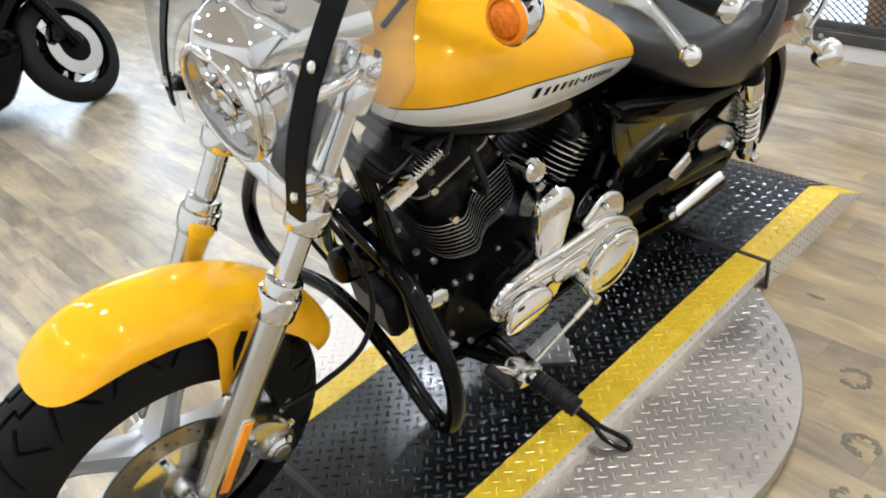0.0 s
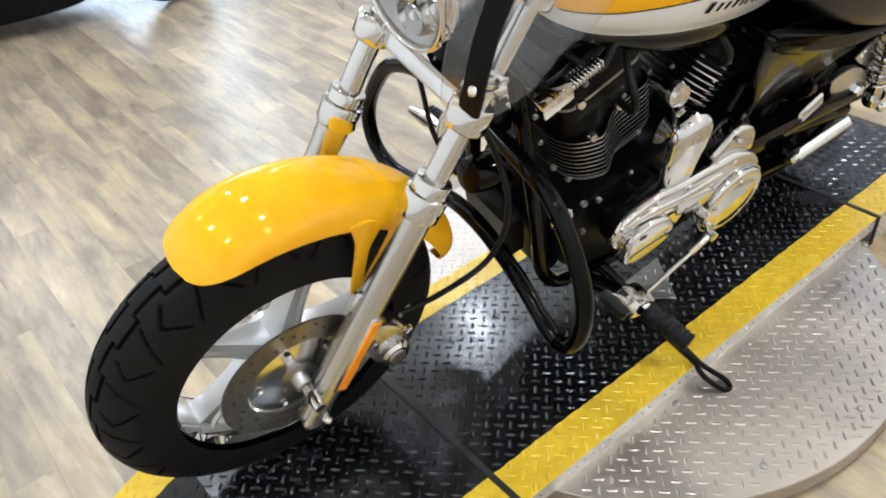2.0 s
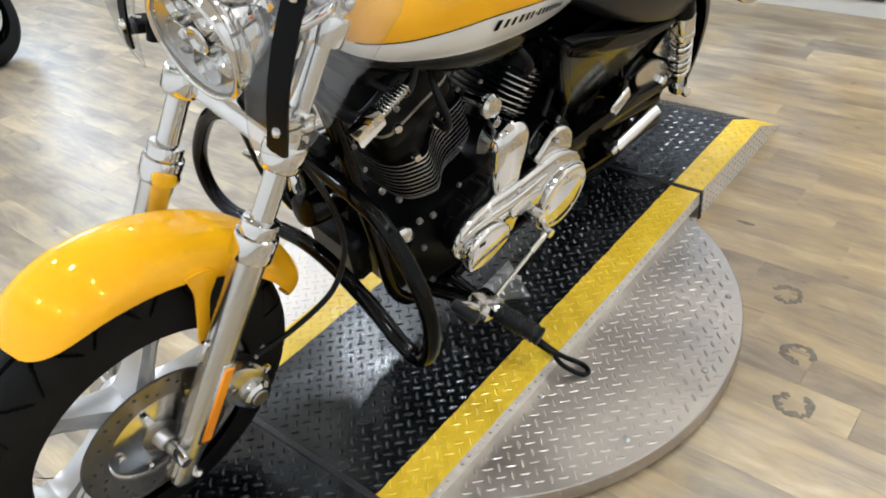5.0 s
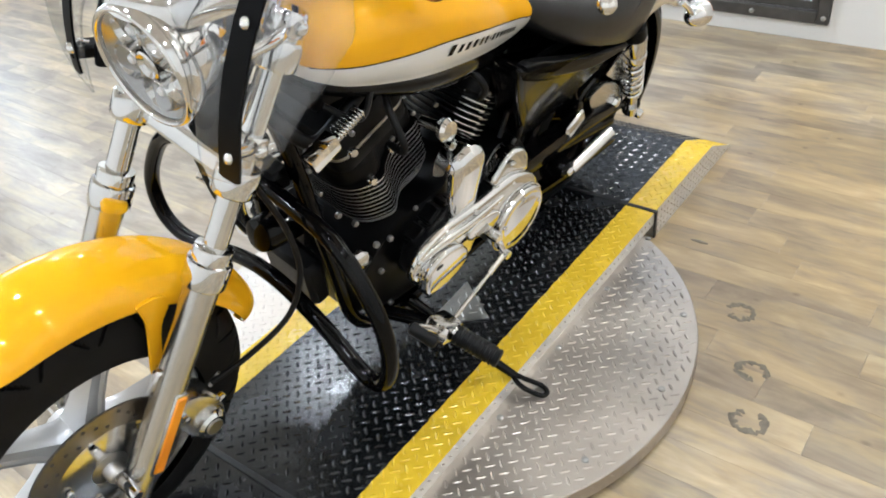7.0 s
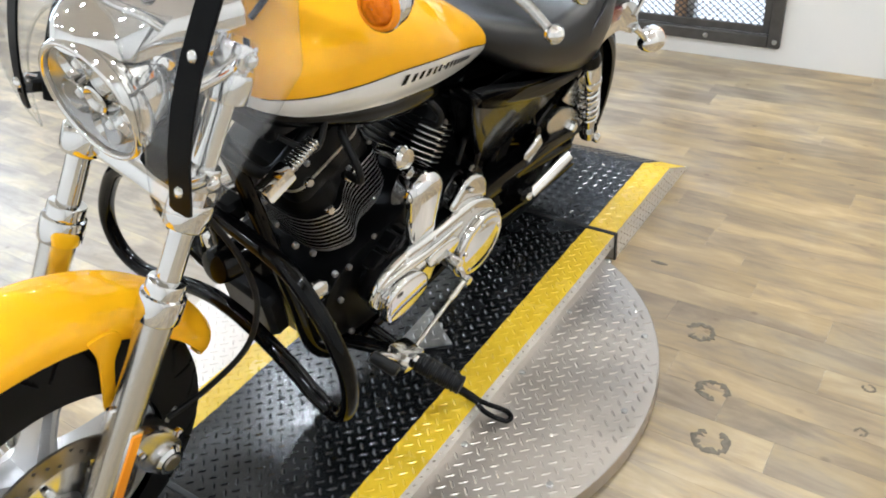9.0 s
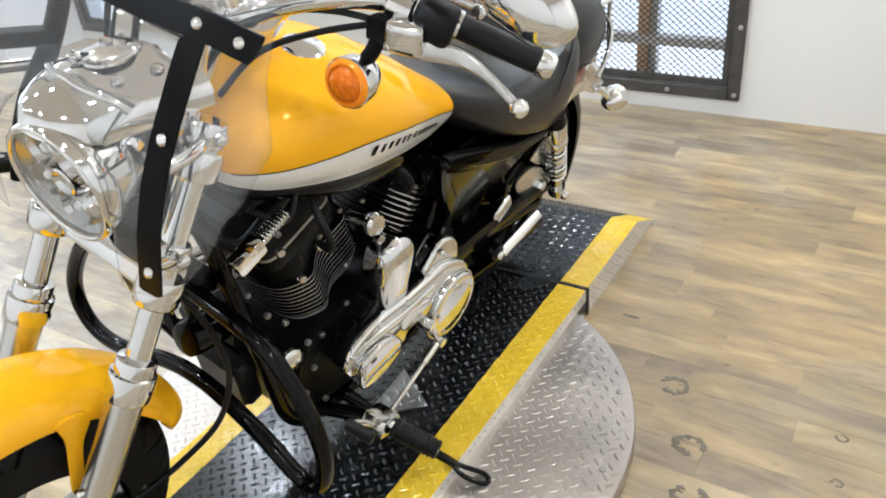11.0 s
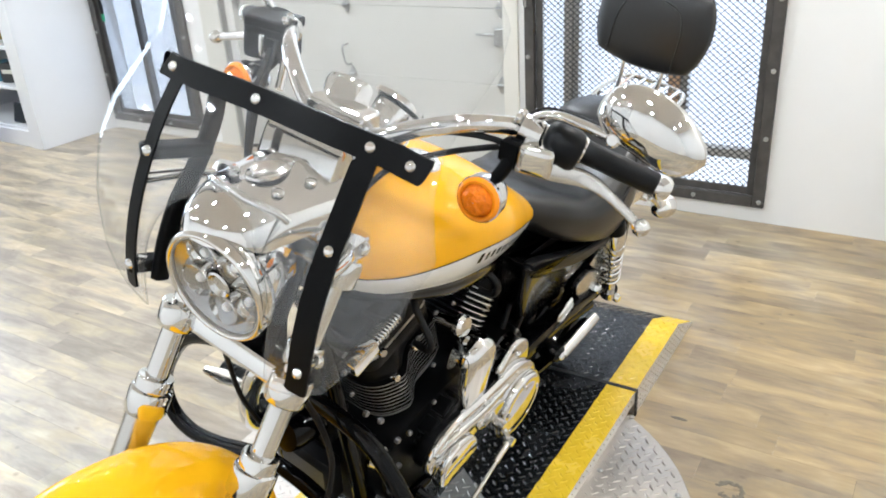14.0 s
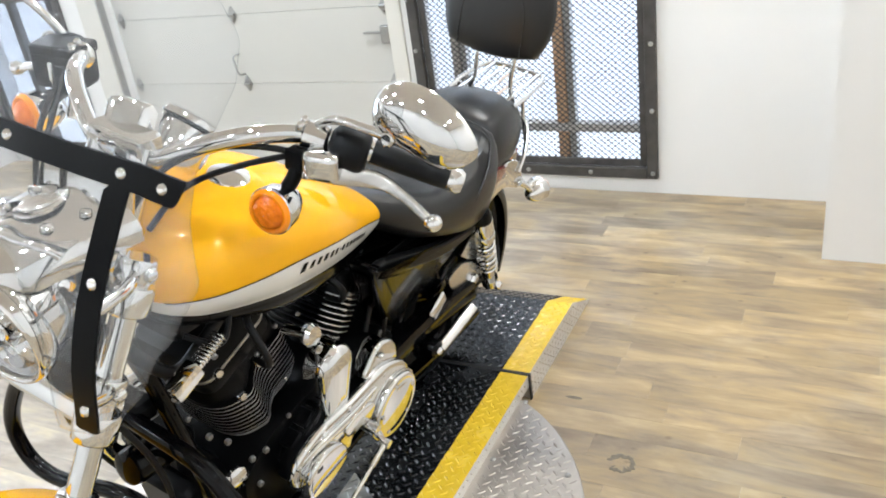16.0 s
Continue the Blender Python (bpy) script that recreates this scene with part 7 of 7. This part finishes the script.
# ---- floor: vinyl planks along y ----
def plank_material():
    m = bpy.data.materials.new("vinyl_plank")
    m.use_nodes = True
    nt = m.node_tree
    n, b = nt.nodes, nt.nodes["Principled BSDF"]
    tc, oi = n.new("ShaderNodeTexCoord"), n.new("ShaderNodeObjectInfo")
    geo = n.new("ShaderNodeNewGeometry")
    add = n.new("ShaderNodeVectorMath")
    add.operation = "MULTIPLY_ADD"
    comb = n.new("ShaderNodeCombineXYZ")
    mul = n.new("ShaderNodeMath")
    mul.operation = "MULTIPLY_ADD"
    mul.inputs[1].default_value = 37.0
    nt.links.new(oi.outputs["Random"], mul.inputs[0])
    isl = n.new("ShaderNodeMath")
    isl.operation = "MULTIPLY"
    isl.inputs[1].default_value = 53.0
    nt.links.new(geo.outputs["Random Per Island"], isl.inputs[0])
    nt.links.new(isl.outputs[0], mul.inputs[2])
    for i in range(3):
        nt.links.new(mul.outputs[0], comb.inputs[i])
    nt.links.new(tc.outputs["Object"], add.inputs[0])
    add.inputs[1].default_value = (1, 1, 1)
    nt.links.new(comb.outputs[0], add.inputs[2])
    mp = n.new("ShaderNodeMapping")
    mp.inputs["Scale"].default_value = (11, 2.6, 1)
    nt.links.new(add.outputs[0], mp.inputs[0])
    broad = n.new("ShaderNodeTexNoise")
    broad.inputs["Scale"].default_value, broad.inputs["Detail"].default_value, broad.inputs["Roughness"].default_value = 1.0, 7, 0.62
    broad.inputs["Distortion"].default_value = 0.45
    nt.links.new(mp.outputs[0], broad.inputs["Vector"])
    mp2 = n.new("ShaderNodeMapping")
    mp2.inputs["Scale"].default_value = (70, 9, 1)
    nt.links.new(add.outputs[0], mp2.inputs[0])
    fine = n.new("ShaderNodeTexNoise")
    fine.inputs["Scale"].default_value, fine.inputs["Detail"].default_value = 1.0, 4
    nt.links.new(mp2.outputs[0], fine.inputs["Vector"])
    ramp = n.new("ShaderNodeValToRGB")
    e = ramp.color_ramp.elements
    e[0].position, e[0].color = 0.32, (0.205, 0.165, 0.120, 1)
    e[1].position, e[1].color = 0.68, (0.50, 0.420, 0.275, 1)
    for at, col in ((0.43, (0.275, 0.228, 0.168, 1)), (0.49, (0.330, 0.275, 0.200, 1)), (0.56, (0.395, 0.320, 0.200, 1)), (0.61, (0.425, 0.350, 0.235, 1))):
        e.new(at).color = col
    nt.links.new(broad.outputs[0], ramp.inputs[0])
    mx = n.new("ShaderNodeMix")
    mx.data_type, mx.blend_type = "RGBA", "MULTIPLY"
    mx.inputs["Factor"].default_value = 0.34
    r2 = n.new("ShaderNodeValToRGB")
    r2.color_ramp.elements[0].position, r2.color_ramp.elements[0].color = 0.3, (0.62, 0.60, 0.58, 1)
    r2.color_ramp.elements[1].position, r2.color_ramp.elements[1].color = 0.65, (1, 1, 1, 1)
    nt.links.new(fine.outputs[0], r2.inputs[0])
    nt.links.new(ramp.outputs[0], mx.inputs["A"])
    nt.links.new(r2.outputs[0], mx.inputs["B"])
    # scattered dark knots
    mp3 = n.new("ShaderNodeMapping")
    mp3.inputs["Scale"].default_value = (10, 7.5, 1)
    nt.links.new(add.outputs[0], mp3.inputs[0])
    vor = n.new("ShaderNodeTexVoronoi")
    vor.inputs["Scale"].default_value = 1.0
    nt.links.new(mp3.outputs[0], vor.inputs["Vector"])
    r3 = n.new("ShaderNodeValToRGB")
    r3.color_ramp.elements[0].position, r3.color_ramp.elements[0].color = 0.03, (0.46, 0.42, 0.39, 1)
    r3.color_ramp.elements[1].position, r3.color_ramp.elements[1].color = 0.11, (1, 1, 1, 1)
    nt.links.new(vor.outputs["Distance"], r3.inputs[0])
    kn = n.new("ShaderNodeMix")
    kn.data_type, kn.blend_type = "RGBA", "MULTIPLY"
    kn.inputs["Factor"].default_value = 0.7
    nt.links.new(mx.outputs["Result"], kn.inputs["A"])
    nt.links.new(r3.outputs[0], kn.inputs["B"])
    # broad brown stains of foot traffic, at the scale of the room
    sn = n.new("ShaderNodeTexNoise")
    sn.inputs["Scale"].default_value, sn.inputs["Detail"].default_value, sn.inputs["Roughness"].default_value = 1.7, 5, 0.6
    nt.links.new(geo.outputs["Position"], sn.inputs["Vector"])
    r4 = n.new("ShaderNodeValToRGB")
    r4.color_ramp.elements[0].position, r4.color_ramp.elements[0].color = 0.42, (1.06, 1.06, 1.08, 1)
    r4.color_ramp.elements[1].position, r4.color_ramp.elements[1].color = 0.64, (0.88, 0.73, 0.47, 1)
    # stains strongest beside the turntable; the cooler far tint paints in daylight sheen
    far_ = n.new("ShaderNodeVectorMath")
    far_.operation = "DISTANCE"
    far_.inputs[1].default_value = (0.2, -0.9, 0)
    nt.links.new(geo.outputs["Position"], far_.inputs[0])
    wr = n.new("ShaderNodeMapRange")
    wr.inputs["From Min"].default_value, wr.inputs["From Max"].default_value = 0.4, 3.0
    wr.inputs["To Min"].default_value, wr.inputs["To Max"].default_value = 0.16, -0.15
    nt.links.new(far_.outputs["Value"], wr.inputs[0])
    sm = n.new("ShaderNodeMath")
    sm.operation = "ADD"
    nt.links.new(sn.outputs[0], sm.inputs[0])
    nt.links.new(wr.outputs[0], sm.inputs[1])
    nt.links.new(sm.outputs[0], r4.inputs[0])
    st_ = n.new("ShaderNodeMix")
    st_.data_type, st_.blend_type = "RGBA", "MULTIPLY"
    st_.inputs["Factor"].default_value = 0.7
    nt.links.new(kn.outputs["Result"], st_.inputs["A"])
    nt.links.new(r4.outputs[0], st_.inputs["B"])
    hv = n.new("ShaderNodeHueSaturation")
    mr = n.new("ShaderNodeMapRange")
    mr.inputs["To Min"].default_value, mr.inputs["To Max"].default_value = 0.84, 1.14
    fr = n.new("ShaderNodeMath")
    fr.operation = "FRACT"
    nt.links.new(mul.outputs[0], fr.inputs[0])
    nt.links.new(fr.outputs[0], mr.inputs[0])
    nt.links.new(mr.outputs[0], hv.inputs["Value"])
    nt.links.new(st_.outputs["Result"], hv.inputs["Color"])
    nt.links.new(hv.outputs[0], b.inputs["Base Color"])
    b.inputs["Roughness"].default_value = 0.33
    b.inputs["Specular IOR Level"].default_value = 0.80
    bp = n.new("ShaderNodeBump")
    bp.inputs["Strength"].default_value, bp.inputs["Distance"].default_value = 0.10, 0.001
    nt.links.new(fine.outputs[0], bp.inputs["Height"])
    nt.links.new(bp.outputs[0], b.inputs["Normal"])
    return m


PLANK = plank_material()
floor = tagged(finish("floor", box(((ROOM_X0 + ROOM_X1) / 2, (ROOM_Y0 + ROOM_Y1) / 2, -0.056), (ROOM_X1 - ROOM_X0 + 0.2, ROOM_Y1 - ROOM_Y0 + 0.2, 0.1)), DARK_HOLE, smooth=0), "wood-look vinyl plank floor with warm brown grain", "floor", kind="structure")
PW, PL = 0.100, 0.92
bm = box((0, 0, -0.003), (PW - 0.0005, PL - 0.0005, 0.006))
plank_mesh = bpy.data.meshes.new("plank")
bm.to_mesh(plank_mesh)
bm.free()
plank_mesh.materials.append(PLANK)
random.seed(21)
far = bmesh.new()
count = 0
i = 0
x = ROOM_X0
while x < ROOM_X1:
    y = ROOM_Y0 - random.uniform(0, PL)
    while y < ROOM_Y1:
        ya, yb = max(y, ROOM_Y0), min(y + PL, ROOM_Y1)
        cx, cy = x + PW / 2, y + PL / 2
        near = -0.75 < cx < ROOM_X1 and -1.5 < cy < 0.4 or -0.2 < cx < ROOM_X1 and cy < 2.6 and cy > 0.4 or -2.0 < cx <= -0.2 and 0.6 < cy < 3.2
        if near and count < 300:
            ob = new("plank", plank_mesh)
            ob.parent = floor
            ob.location = (cx, cy, 0)
            count += 1
        else:
            box((cx, (ya + yb) / 2, -0.003), (PW - 0.0005, max(0.01, yb - ya - 0.0005), 0.006), bm=far)
        y += PL
    x += PW
tagged(finish("far_planks", far, PLANK, floor, smooth=0), kind="stuff")
